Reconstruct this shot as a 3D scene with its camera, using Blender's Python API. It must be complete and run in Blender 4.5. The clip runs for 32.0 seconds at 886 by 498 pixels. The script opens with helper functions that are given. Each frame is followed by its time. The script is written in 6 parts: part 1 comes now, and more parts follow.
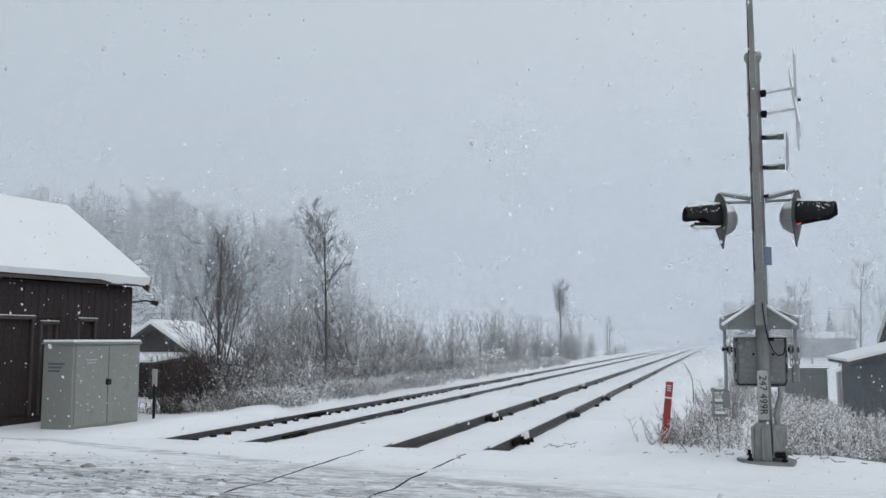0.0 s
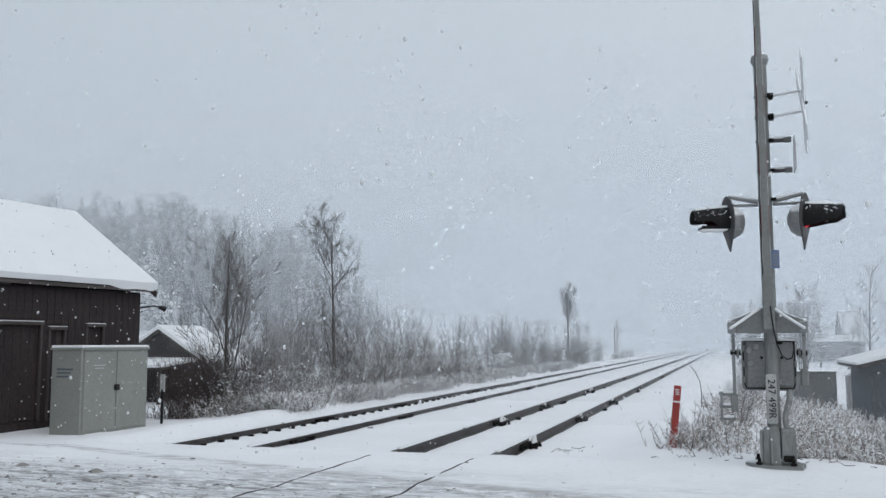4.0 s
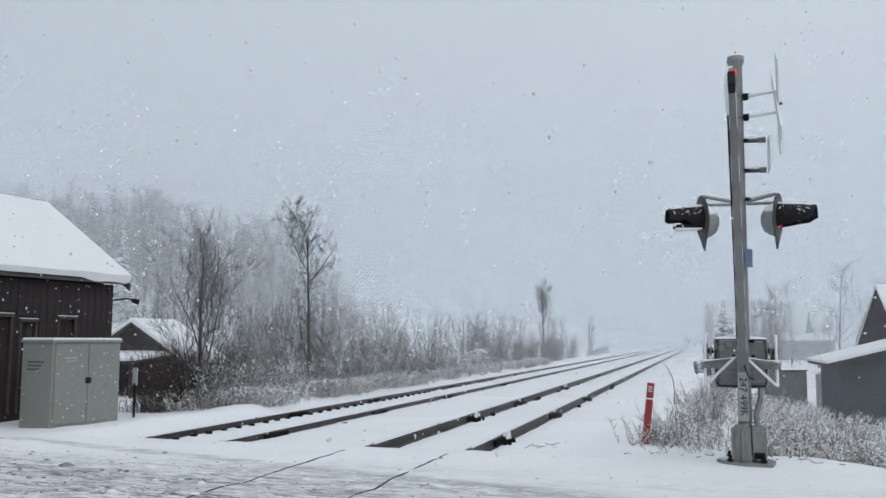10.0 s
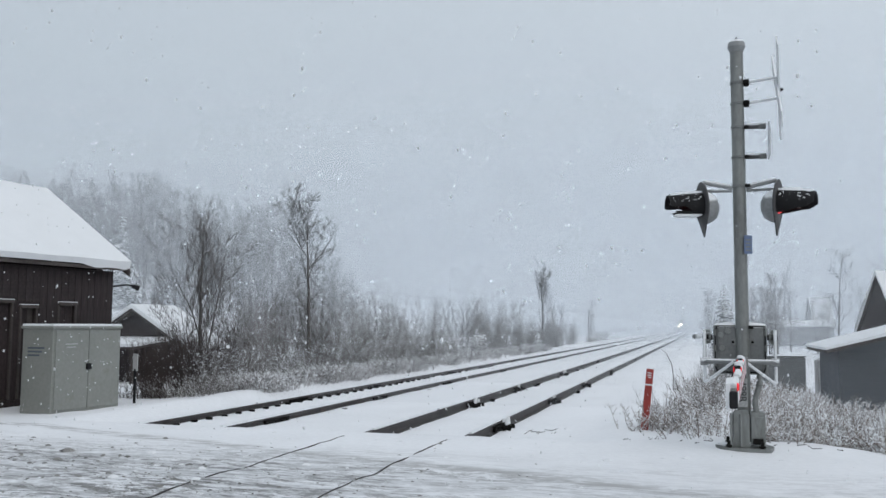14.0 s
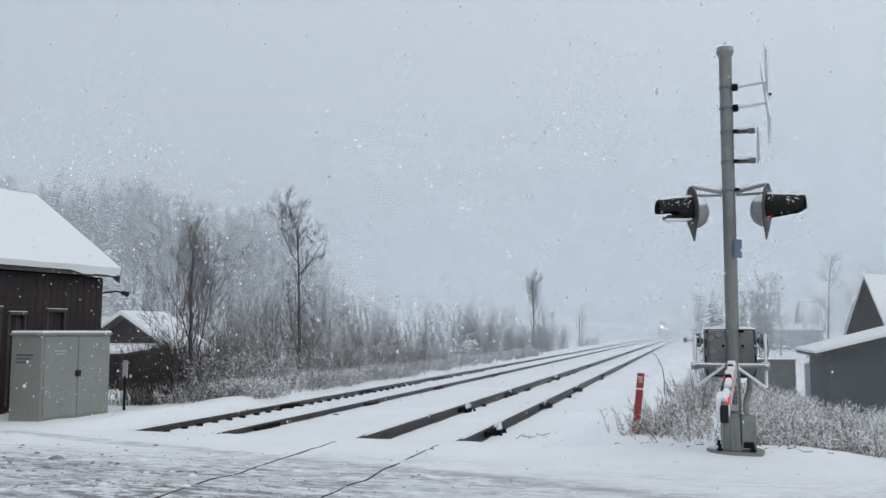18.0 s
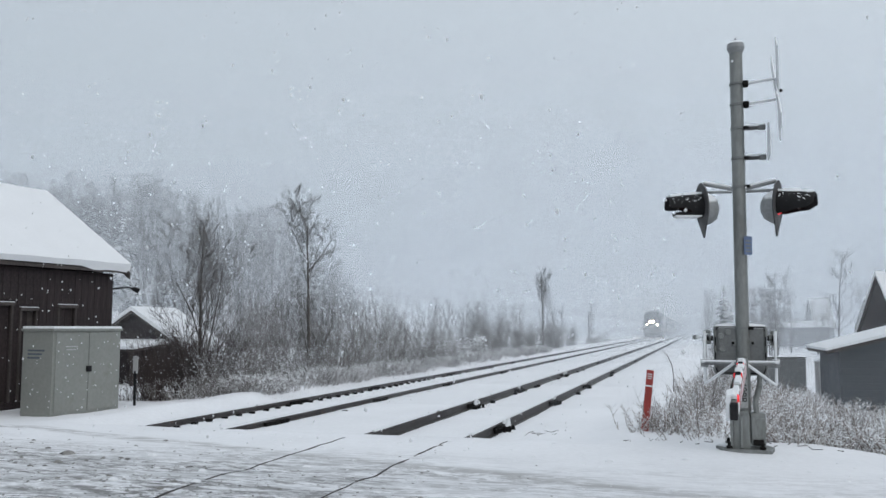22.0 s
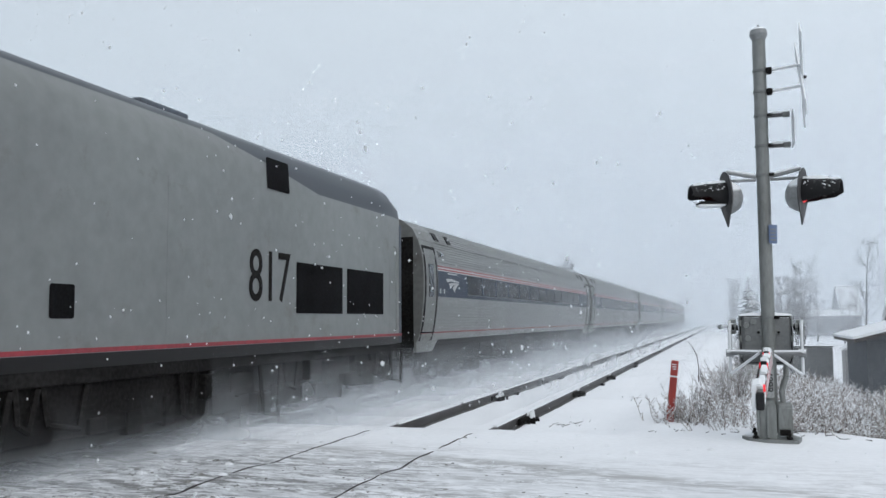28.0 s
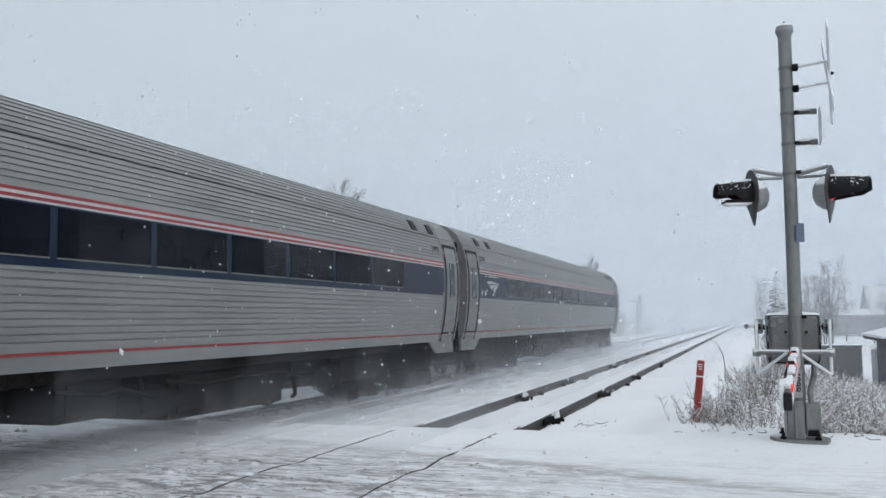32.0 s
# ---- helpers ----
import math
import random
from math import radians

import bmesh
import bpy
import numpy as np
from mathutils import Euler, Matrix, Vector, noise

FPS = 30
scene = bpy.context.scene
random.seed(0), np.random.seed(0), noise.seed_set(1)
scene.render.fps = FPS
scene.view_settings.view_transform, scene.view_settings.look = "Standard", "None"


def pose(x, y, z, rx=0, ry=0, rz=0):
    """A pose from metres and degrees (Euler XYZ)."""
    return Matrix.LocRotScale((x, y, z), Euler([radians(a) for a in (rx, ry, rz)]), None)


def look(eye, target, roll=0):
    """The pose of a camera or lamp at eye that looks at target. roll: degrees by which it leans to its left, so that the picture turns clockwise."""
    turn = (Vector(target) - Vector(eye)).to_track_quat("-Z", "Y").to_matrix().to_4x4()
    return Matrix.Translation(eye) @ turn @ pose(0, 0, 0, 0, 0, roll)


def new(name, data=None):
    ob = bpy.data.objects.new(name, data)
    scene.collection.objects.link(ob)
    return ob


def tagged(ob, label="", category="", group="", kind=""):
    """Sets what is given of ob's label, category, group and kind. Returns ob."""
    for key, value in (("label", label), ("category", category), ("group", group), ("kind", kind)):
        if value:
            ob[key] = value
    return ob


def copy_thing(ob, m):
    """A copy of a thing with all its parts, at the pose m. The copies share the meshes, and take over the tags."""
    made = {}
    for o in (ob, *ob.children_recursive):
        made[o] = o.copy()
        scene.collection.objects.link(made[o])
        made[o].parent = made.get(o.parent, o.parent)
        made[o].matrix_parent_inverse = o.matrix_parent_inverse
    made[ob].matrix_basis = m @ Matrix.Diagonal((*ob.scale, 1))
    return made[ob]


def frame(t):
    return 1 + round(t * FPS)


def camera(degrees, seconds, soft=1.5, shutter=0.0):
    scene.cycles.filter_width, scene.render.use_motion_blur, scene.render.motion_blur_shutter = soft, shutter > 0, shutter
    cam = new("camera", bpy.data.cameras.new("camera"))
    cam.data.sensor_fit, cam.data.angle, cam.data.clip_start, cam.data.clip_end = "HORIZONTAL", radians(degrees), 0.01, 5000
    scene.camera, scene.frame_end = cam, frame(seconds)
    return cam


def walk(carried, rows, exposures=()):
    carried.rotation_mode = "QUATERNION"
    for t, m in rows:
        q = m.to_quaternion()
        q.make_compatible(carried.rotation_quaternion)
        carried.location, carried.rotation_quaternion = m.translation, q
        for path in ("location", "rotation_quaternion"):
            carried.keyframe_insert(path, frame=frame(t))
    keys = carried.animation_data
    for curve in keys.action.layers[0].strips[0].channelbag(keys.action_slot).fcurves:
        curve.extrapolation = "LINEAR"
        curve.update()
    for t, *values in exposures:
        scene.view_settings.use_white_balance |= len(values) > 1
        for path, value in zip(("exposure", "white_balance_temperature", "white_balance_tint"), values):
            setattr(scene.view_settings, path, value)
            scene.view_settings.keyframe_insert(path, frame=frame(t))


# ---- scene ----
# one camera on a shoulder at the edge of the road: it only turns
cam = camera(53.35, 32.0)
walk(cam, [(t, pose(0, 0, 1.55, 90 + pitch, 0, yaw) @ pose(0, 0, 0, 0, 0, roll)) for t, yaw, pitch, roll in [
    (0, 17.424, 5.882, -0.094), (0.5, 17.537, 5.947, -0.174), (1, 17.572, 5.887, -0.234), (1.5, 17.617, 5.903, -0.326),
    (2, 17.718, 5.923, -0.325), (2.5, 17.698, 5.924, -0.246), (3, 17.590, 5.996, -0.203), (3.5, 17.752, 6.186, -0.150),
    (5.5, 18.126, 5.816, -0.566), (6, 18.092, 5.708, -0.598), (6.5, 17.900, 5.739, -0.536), (7, 17.753, 5.557, -0.489),
    (7.5, 17.651, 5.574, -0.440), (8, 17.639, 5.602, -0.368), (8.5, 17.476, 5.782, -0.221), (9, 17.077, 5.950, -0.042),
    (9.5, 16.654, 5.922, 0.040), (10, 16.333, 5.886, 0.217), (10.5, 16.166, 5.890, 0.340), (11, 16.139, 5.795, 0.189),
    (11.5, 16.158, 5.821, 0.421), (12, 16.480, 5.801, 0.367), (12.5, 16.439, 5.522, 0.188), (13, 16.365, 5.294, 0.012),
    (13.5, 16.368, 5.222, 0.045), (14, 16.312, 4.997, 0.236), (14.5, 15.926, 4.682, 0.499), (16.5, 15.724, 5.117, 0.036),
    (17, 15.754, 5.256, 0.096), (17.5, 15.808, 5.364, 0.080), (18, 15.712, 5.326, -0.024), (18.5, 15.721, 5.295, -0.034),
    (19, 15.791, 5.184, 0.023), (19.5, 15.824, 5.148, -0.007), (20, 15.883, 5.072, -0.034), (20.5, 15.830, 4.938, -0.104),
    (21, 15.827, 5.010, -0.054), (21.5, 16.069, 5.092, 0.085), (22, 16.307, 5.103, 0.107), (22.5, 16.682, 5.171, 0.117),
    (23, 16.762, 5.121, 0.159), (23.5, 16.683, 4.981, 0.197), (24, 16.531, 4.910, 0.190), (24.5, 16.560, 4.909, 0.197),
    (25, 16.874, 5.031, 0.190), (25.5, 17.099, 5.113, 0.095), (27.5, 17.407, 4.920, -0.400), (28, 17.747, 4.621, -0.470),
    (28.5, 18.027, 4.555, -0.623), (29, 17.997, 4.668, -0.660), (29.5, 18.207, 4.506, -0.651), (30, 18.702, 4.396, -0.712),
    (30.5, 18.853, 4.452, -0.710), (31, 18.885, 4.486, -0.620), (31.5, 19.041, 4.600, -0.609), (32, 19.288, 4.648, -0.612),
]], exposures=[(0, 0.0), (25.5, 0.02), (26.6, 0.06), (27.5, 0.16), (28.2, 0.28), (29, 0.14), (30, 0.13), (32, 0.15)])

# ---- light: overcast winter sky, snow falling ----
scene.cycles.transparent_max_bounces = 128
world = bpy.data.worlds.new("winter_sky")
scene.world = world
world.use_nodes = True
wn, wl = world.node_tree.nodes, world.node_tree.links
sky = wn.new("ShaderNodeTexSky")
sky.sky_type, sky.sun_disc = "NISHITA", False
sky.sun_elevation, sky.sun_rotation = radians(32), radians(140)
sky.air_density, sky.dust_density = 1.0, 4.0
dim = wn.new("ShaderNodeVectorMath")
dim.operation = "SCALE"
dim.inputs["Scale"].default_value = 0.10
wl.new(sky.outputs[0], dim.inputs[0])
veil = wn.new("ShaderNodeMix")
veil.data_type = "RGBA"
veil.inputs["Factor"].default_value = 0.9
wco = wn.new("ShaderNodeTexCoord")
lean_ = wn.new("ShaderNodeVectorMath")
lean_.operation = "DOT_PRODUCT"
lean_.inputs[1].default_value = (0.75, -0.1, 0.65)       # brighter towards the hidden sun
wl.new(wco.outputs["Generated"], lean_.inputs[0])
tone = wn.new("ShaderNodeValToRGB")
tone.color_ramp.elements[0].position, tone.color_ramp.elements[1].position = 0.0, 1.0
tone.color_ramp.elements[0].color, tone.color_ramp.elements[1].color = (0.46, 0.525, 0.585, 1), (0.79, 0.866, 0.945, 1)
shift_ = wn.new("ShaderNodeMapRange")
shift_.inputs["From Min"].default_value, shift_.inputs["From Max"].default_value = -0.75, 0.95
wl.new(lean_.outputs["Value"], shift_.inputs["Value"])
wl.new(shift_.outputs[0], tone.inputs[0])
wl.new(tone.outputs[0], veil.inputs["B"])
wl.new(dim.outputs[0], veil.inputs["A"])
wl.new(veil.outputs["Result"], wn["Background"].inputs["Color"])
wn["Background"].inputs["Strength"].default_value = 1.0
sun = new("sun", bpy.data.lights.new("sun", "SUN"))
sun.data.energy, sun.data.angle, sun.data.color = 0.5, radians(60), (1.0, 0.97, 0.93)
sun.matrix_world = look((20, -16, 30), (0, 0, 0))


# ---- materials ----
def node(mat, kind, **ins):
    n = mat.node_tree.nodes.new(kind)
    for k, v in ins.items():
        n.inputs[k.replace("_", " ")].default_value = v
    return n


def material(name, colour, rough=0.6, metal=0.0, vary=0.12, scale=6.0, bump=0.1, stretch=(1, 1, 1), dirt=None, dirt_at=0.55, frost=0.0, spec=0.5):
    """A surface with grain and stains at two scales; frost: the share of snow that lies on faces that look up."""
    mat = bpy.data.materials.new(name)
    mat.use_nodes = True
    nt, ln = mat.node_tree.nodes, mat.node_tree.links
    bsdf = nt["Principled BSDF"]
    bsdf.inputs["Roughness"].default_value = rough
    bsdf.inputs["Metallic"].default_value = metal
    bsdf.inputs["Specular IOR Level"].default_value = spec
    co = nt.new("ShaderNodeTexCoord")
    mp = nt.new("ShaderNodeMapping")
    mp.inputs["Scale"].default_value = stretch
    ln.new(co.outputs["Object"], mp.inputs[0])
    big = node(mat, "ShaderNodeTexNoise", Scale=scale * 0.17, Detail=3.0)
    fine = node(mat, "ShaderNodeTexNoise", Scale=scale * 3.1, Detail=5.0)
    for n in (big, fine):
        ln.new(mp.outputs[0], n.inputs["Vector"])
    add = nt.new("ShaderNodeMath")
    add.operation = "MULTIPLY_ADD"
    add.inputs[1].default_value = 0.5
    ln.new(fine.outputs[0], add.inputs[0])
    half = nt.new("ShaderNodeMath")
    half.operation = "MULTIPLY"
    half.inputs[1].default_value = 0.5
    ln.new(big.outputs[0], half.inputs[0])
    ln.new(half.outputs[0], add.inputs[2])
    ramp = nt.new("ShaderNodeValToRGB")
    lo = [max(0.0, c * (1 - 2.2 * vary)) for c in colour]
    hi = [min(1.0, c * (1 + 1.6 * vary)) for c in colour]
    ramp.color_ramp.elements[0].position, ramp.color_ramp.elements[1].position = 0.3, 0.72
    ramp.color_ramp.elements[0].color, ramp.color_ramp.elements[1].color = (*lo, 1), (*hi, 1)
    ln.new(add.outputs[0], ramp.inputs[0])
    out = ramp.outputs[0]
    if dirt:
        spots = node(mat, "ShaderNodeTexNoise", Scale=scale * 0.6, Detail=6.0, Roughness=0.7)
        ln.new(mp.outputs[0], spots.inputs["Vector"])
        cut = nt.new("ShaderNodeMapRange")
        cut.inputs["From Min"].default_value, cut.inputs["From Max"].default_value = dirt_at, dirt_at + 0.12
        ln.new(spots.outputs[0], cut.inputs["Value"])
        mix = nt.new("ShaderNodeMix")
        mix.data_type = "RGBA"
        mix.inputs["B"].default_value = (*dirt, 1)
        ln.new(cut.outputs[0], mix.inputs["Factor"])
        ln.new(out, mix.inputs["A"])
        out = mix.outputs["Result"]
    if frost:
        geo = nt.new("ShaderNodeNewGeometry")
        sep = nt.new("ShaderNodeSeparateXYZ")
        ln.new(geo.outputs["Normal"], sep.inputs[0])
        patch = nt.new("ShaderNodeMath")
        patch.operation = "MULTIPLY_ADD"
        patch.inputs[1].default_value, patch.inputs[2].default_value = 1.1, -0.55
        ln.new(big.outputs[0], patch.inputs[0])
        sumz = nt.new("ShaderNodeMath")
        sumz.operation = "ADD"
        ln.new(sep.outputs["Z"], sumz.inputs[0])
        ln.new(patch.outputs[0], sumz.inputs[1])
        lie = nt.new("ShaderNodeMapRange")
        lie.inputs["From Min"].default_value, lie.inputs["From Max"].default_value = 0.95 - frost, 1.1 - frost
        ln.new(sumz.outputs[0], lie.inputs["Value"])
        mix = nt.new("ShaderNodeMix")
        mix.data_type = "RGBA"
        mix.inputs["B"].default_value = (0.82, 0.84, 0.86, 1)
        ln.new(lie.outputs[0], mix.inputs["Factor"])
        ln.new(out, mix.inputs["A"])
        out = mix.outputs["Result"]
    ln.new(out, bsdf.inputs["Base Color"])
    if bump:
        b = node(mat, "ShaderNodeBump", Strength=bump, Distance=0.02)
        ln.new(add.outputs[0], b.inputs["Height"])
        ln.new(b.outputs[0], bsdf.inputs["Normal"])
    return mat


def glow(name, colour, strength):
    mat = bpy.data.materials.new(name)
    mat.use_nodes = True
    b = mat.node_tree.nodes["Principled BSDF"]
    b.inputs["Base Color"].default_value = (*colour, 1)
    b.inputs["Emission Color"].default_value = (*colour, 1)
    b.inputs["Emission Strength"].default_value = strength
    b.inputs["Roughness"].default_value = 0.2
    return mat


def mist_material(name, share, colour=(0.9, 0.93, 0.96), scale=0.05, low=0.0, high=20.0, rough=0.5, stretch=(1, 1, 1), fade=0.0, side=None, ends=None):
    """Airborne snow: a thin veil that lets most light through, denser in drifts, thinning out with height."""
    mat = bpy.data.materials.new(name)
    mat.use_nodes = True
    nt, ln = mat.node_tree.nodes, mat.node_tree.links
    nt.remove(nt["Principled BSDF"])
    co = nt.new("ShaderNodeTexCoord")
    mp = nt.new("ShaderNodeMapping")
    mp.inputs["Scale"].default_value = stretch
    ln.new(co.outputs["Object"], mp.inputs[0])
    n = node(mat, "ShaderNodeTexNoise", Scale=scale, Detail=4.0, Roughness=rough)
    ln.new(mp.outputs[0], n.inputs["Vector"])
    drift = nt.new("ShaderNodeMapRange")
    drift.inputs["From Min"].default_value, drift.inputs["From Max"].default_value = 0.3, 0.7
    drift.inputs["To Min"].default_value, drift.inputs["To Max"].default_value = 0.5 - fade, 1.3
    ln.new(n.outputs[0], drift.inputs["Value"])
    sep = nt.new("ShaderNodeSeparateXYZ")
    ln.new(co.outputs["Object"], sep.inputs[0])
    thin = nt.new("ShaderNodeMapRange")
    thin.interpolation_type = "SMOOTHSTEP"
    thin.inputs["From Min"].default_value, thin.inputs["From Max"].default_value = high, low
    thin.inputs["To Min"].default_value, thin.inputs["To Max"].default_value = 0.0, share
    ln.new(sep.outputs["Z"], thin.inputs["Value"])
    mul = nt.new("ShaderNodeMath")
    mul.operation, mul.use_clamp = "MULTIPLY", True
    ln.new(thin.outputs[0], mul.inputs[0])
    ln.new(drift.outputs[0], mul.inputs[1])
    if side:
        out_ = nt.new("ShaderNodeMapRange")
        out_.interpolation_type = "SMOOTHSTEP"
        out_.inputs["From Min"].default_value, out_.inputs["From Max"].default_value = side[1], side[0]
        ln.new(sep.outputs["X"], out_.inputs["Value"])
        last = mul
        mul = nt.new("ShaderNodeMath")
        mul.operation = "MULTIPLY"
        ln.new(last.outputs[0], mul.inputs[0])
        ln.new(out_.outputs[0], mul.inputs[1])
    for near_, far_ in ((ends[0], ends[0] + 9.0), (ends[1], ends[1] - 9.0)) if ends else ():
        taper = nt.new("ShaderNodeMapRange")
        taper.interpolation_type = "SMOOTHSTEP"
        taper.inputs["From Min"].default_value, taper.inputs["From Max"].default_value = near_, far_
        ln.new(sep.outputs["Y"], taper.inputs["Value"])
        last = mul
        mul = nt.new("ShaderNodeMath")
        mul.operation = "MULTIPLY"
        ln.new(last.outputs[0], mul.inputs[0])
        ln.new(taper.outputs[0], mul.inputs[1])
    clear = nt.new("ShaderNodeBsdfTransparent")
    dif = node(mat, "ShaderNodeBsdfDiffuse", Color=(*colour, 1))
    tra = node(mat, "ShaderNodeBsdfTranslucent", Color=(*colour, 1))
    both = nt.new("ShaderNodeMixShader")
    ln.new(dif.outputs[0], both.inputs[1])
    ln.new(tra.outputs[0], both.inputs[2])
    mix = nt.new("ShaderNodeMixShader")
    ln.new(mul.outputs[0], mix.inputs["Fac"])
    ln.new(clear.outputs[0], mix.inputs[1])
    ln.new(both.outputs[0], mix.inputs[2])
    ln.new(mix.outputs[0], nt["Material Output"].inputs["Surface"])
    return mat


SNOW_SOFT = material("soft_snow", (0.75, 0.765, 0.785), rough=0.8, vary=0.02, scale=9, bump=0.25)
RAIL = material("rail_steel", (0.06, 0.055, 0.055), rough=0.6, metal=0.4, vary=0.3, scale=9, dirt=(0.12, 0.07, 0.05), dirt_at=0.6)
TIMBER = material("tie_timber", (0.05, 0.042, 0.036), rough=0.85, vary=0.3, scale=12, frost=0.3)
GALV = material("galvanised_steel", (0.205, 0.215, 0.21), rough=0.55, metal=0.35, vary=0.14, scale=10, stretch=(1, 1, 0.3), dirt=(0.13, 0.135, 0.125), dirt_at=0.57)
GALV_FROST = material("snowy_galvanised_steel", (0.24, 0.25, 0.255), rough=0.6, metal=0.2, vary=0.14, scale=10, frost=0.5)
CASE = material("grey_painted_case", (0.155, 0.162, 0.163), rough=0.5, vary=0.15, scale=8, dirt=(0.075, 0.075, 0.075), dirt_at=0.58, frost=0.25)
WHITE_TUBE = material("frosted_white_tube", (0.68, 0.70, 0.72), rough=0.6, vary=0.08, scale=14, frost=0.4)
BLACK = material("matt_black_paint", (0.016, 0.016, 0.018), rough=0.6, vary=0.3, scale=14, spec=0.2)
DISC = material("dull_grey_backing", (0.05, 0.05, 0.052), rough=0.6, vary=0.3, scale=12, dirt=(0.16, 0.165, 0.17), dirt_at=0.58, frost=0.2)
HOOD = material("snow_flecked_black_paint", (0.012, 0.012, 0.013), rough=0.6, vary=0.3, scale=16, dirt=(0.55, 0.56, 0.58), dirt_at=0.60, spec=0.2)
# number plate; its pale tone also serves as the reflection on a cab pane
PLATE_AND_REFLECTION = material("weathered_plate_and_pane_reflection", (0.36, 0.37, 0.365), rough=0.5, vary=0.15, scale=12, dirt=(0.22, 0.22, 0.21), dirt_at=0.58)
BROWN_TWIG = material("brown_dead_twigs", (0.062, 0.046, 0.043), rough=0.9, vary=0.3, scale=3, frost=0.12)
BRANCH = material("frosted_branches", (0.085, 0.077, 0.074), rough=0.9, vary=0.25, scale=5, frost=0.34)
BARK = material("bare_bark", (0.085, 0.075, 0.068), rough=0.9, vary=0.25, scale=10, frost=0.3)
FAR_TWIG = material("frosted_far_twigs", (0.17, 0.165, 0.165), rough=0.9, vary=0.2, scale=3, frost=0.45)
# needles of far firs: base colour paled and greyed for haze, plus frost
HAZED_NEEDLE = material("hazed_frosted_needles", (0.12, 0.13, 0.128), rough=0.85, vary=0.25, scale=3, frost=0.35)
TWIG = material("frosted_twigs", (0.17, 0.157, 0.152), rough=0.9, vary=0.3, scale=3, frost=0.62)
WEED = material("dry_weeds", (0.30, 0.255, 0.23), rough=0.9, vary=0.4, scale=5, frost=0.80)
RIME = material("rimed_grass", (0.26, 0.24, 0.235), rough=0.9, vary=0.3, scale=4, frost=0.85)
NEEDLE = material("snowy_needles", (0.055, 0.075, 0.06), rough=0.85, vary=0.3, scale=3, frost=0.55)
RED_PAINT = material("red_stake_paint", (0.32, 0.036, 0.028), rough=0.5, vary=0.15, scale=14, dirt=(0.25, 0.03, 0.03), dirt_at=0.62)
DIM_WHITE = material("dirty_white_stripe", (0.42, 0.42, 0.42), rough=0.5, vary=0.12, scale=4)
TRAIN_RED = material("grimy_train_red", (0.24, 0.020, 0.030), rough=0.5, vary=0.2, scale=5)
RED_STRIPE = material("red_stripe", (0.33, 0.022, 0.032), rough=0.4, vary=0.1, scale=5)
WHITE_PAINT = material("white_paint", (0.75, 0.76, 0.77), rough=0.45, vary=0.06, scale=5)
BRICK = material("dark_weathered_boards", (0.030, 0.021, 0.022), rough=0.85, vary=0.4, scale=7, bump=0.5, stretch=(1, 1, 0.5))
DARKWOOD = material("dark_frame_wood", (0.06, 0.05, 0.047), rough=0.8, vary=0.25, scale=8)
CABINET = material("grey_green_cabinet", (0.225, 0.232, 0.216), rough=0.5, vary=0.08, scale=5, dirt=(0.19, 0.19, 0.17), dirt_at=0.58)
SIDING = material("blue_grey_siding", (0.066, 0.075, 0.087), rough=0.8, vary=0.15, scale=5)
FAR_WALL = material("pale_grey_siding", (0.17, 0.18, 0.19), rough=0.8, vary=0.1, scale=5)
GLASS = material("dark_glass", (0.010, 0.014, 0.020), rough=0.12, vary=0.2, scale=1, bump=0.0, spec=0.3)
TINT = material("tinted_coach_glass", (0.004, 0.006, 0.011), rough=0.2, vary=0.3, scale=0.8, bump=0.0, spec=0.06)
STEEL = material("fluted_stainless", (0.252, 0.257, 0.250), rough=0.42, metal=0.5, vary=0.08, scale=3, stretch=(1, 0.15, 1), dirt=(0.215, 0.217, 0.21), dirt_at=0.55, bump=0.03)
STEEL_PLAIN = material("brushed_stainless", (0.20, 0.203, 0.195), rough=0.45, metal=0.5, vary=0.14, scale=3, dirt=(0.13, 0.122, 0.11), dirt_at=0.56)
NAVY = material("navy_band", (0.007, 0.016, 0.038), rough=0.4, vary=0.15, scale=2, spec=0.18)
UNDER = material("grimy_underframe", (0.014, 0.0132, 0.013), rough=0.9, vary=0.5, scale=6, spec=0.08)
VENT = material("sooty_black_vent", (0.008, 0.008, 0.009), rough=0.9, vary=0.4, scale=9, spec=0.08)
WHEELS = material("wheel_steel", (0.022, 0.021, 0.02), rough=0.55, metal=0.5, vary=0.3, scale=9)
RUBBER = material("black_rubber", (0.013, 0.013, 0.014), rough=0.8, vary=0.3, scale=9, spec=0.15)
LOCO_GREY = material("silver_loco_paint", (0.195, 0.202, 0.2), rough=0.42, metal=0.15, vary=0.07, scale=1.5, dirt=(0.17, 0.17, 0.163), dirt_at=0.58, bump=0.02)
LOCO_BLUE = material("deep_blue_loco_paint", (0.010, 0.024, 0.052), rough=0.38, vary=0.2, scale=2, bump=0.02)
LOCO_ROOF = material("dark_roof_paint", (0.085, 0.10, 0.125), rough=0.55, vary=0.2, scale=3)
EMBLEM = material("dark_blue_grey_emblem", (0.042, 0.052, 0.068), rough=0.55, vary=0.15, scale=3)
LAMP_ON = glow("headlight_glow", (1.0, 0.80, 0.50), 750.0)
LAMP_WARM = glow("ditch_light_glow", (1.0, 0.76, 0.44), 150.0)
LAMP_RED = glow("red_signal_lens", (0.85, 0.03, 0.04), 0.4)
BLUE_SIGN = material("blue_sign_face", (0.10, 0.145, 0.25), rough=0.4, vary=0.1, scale=10)


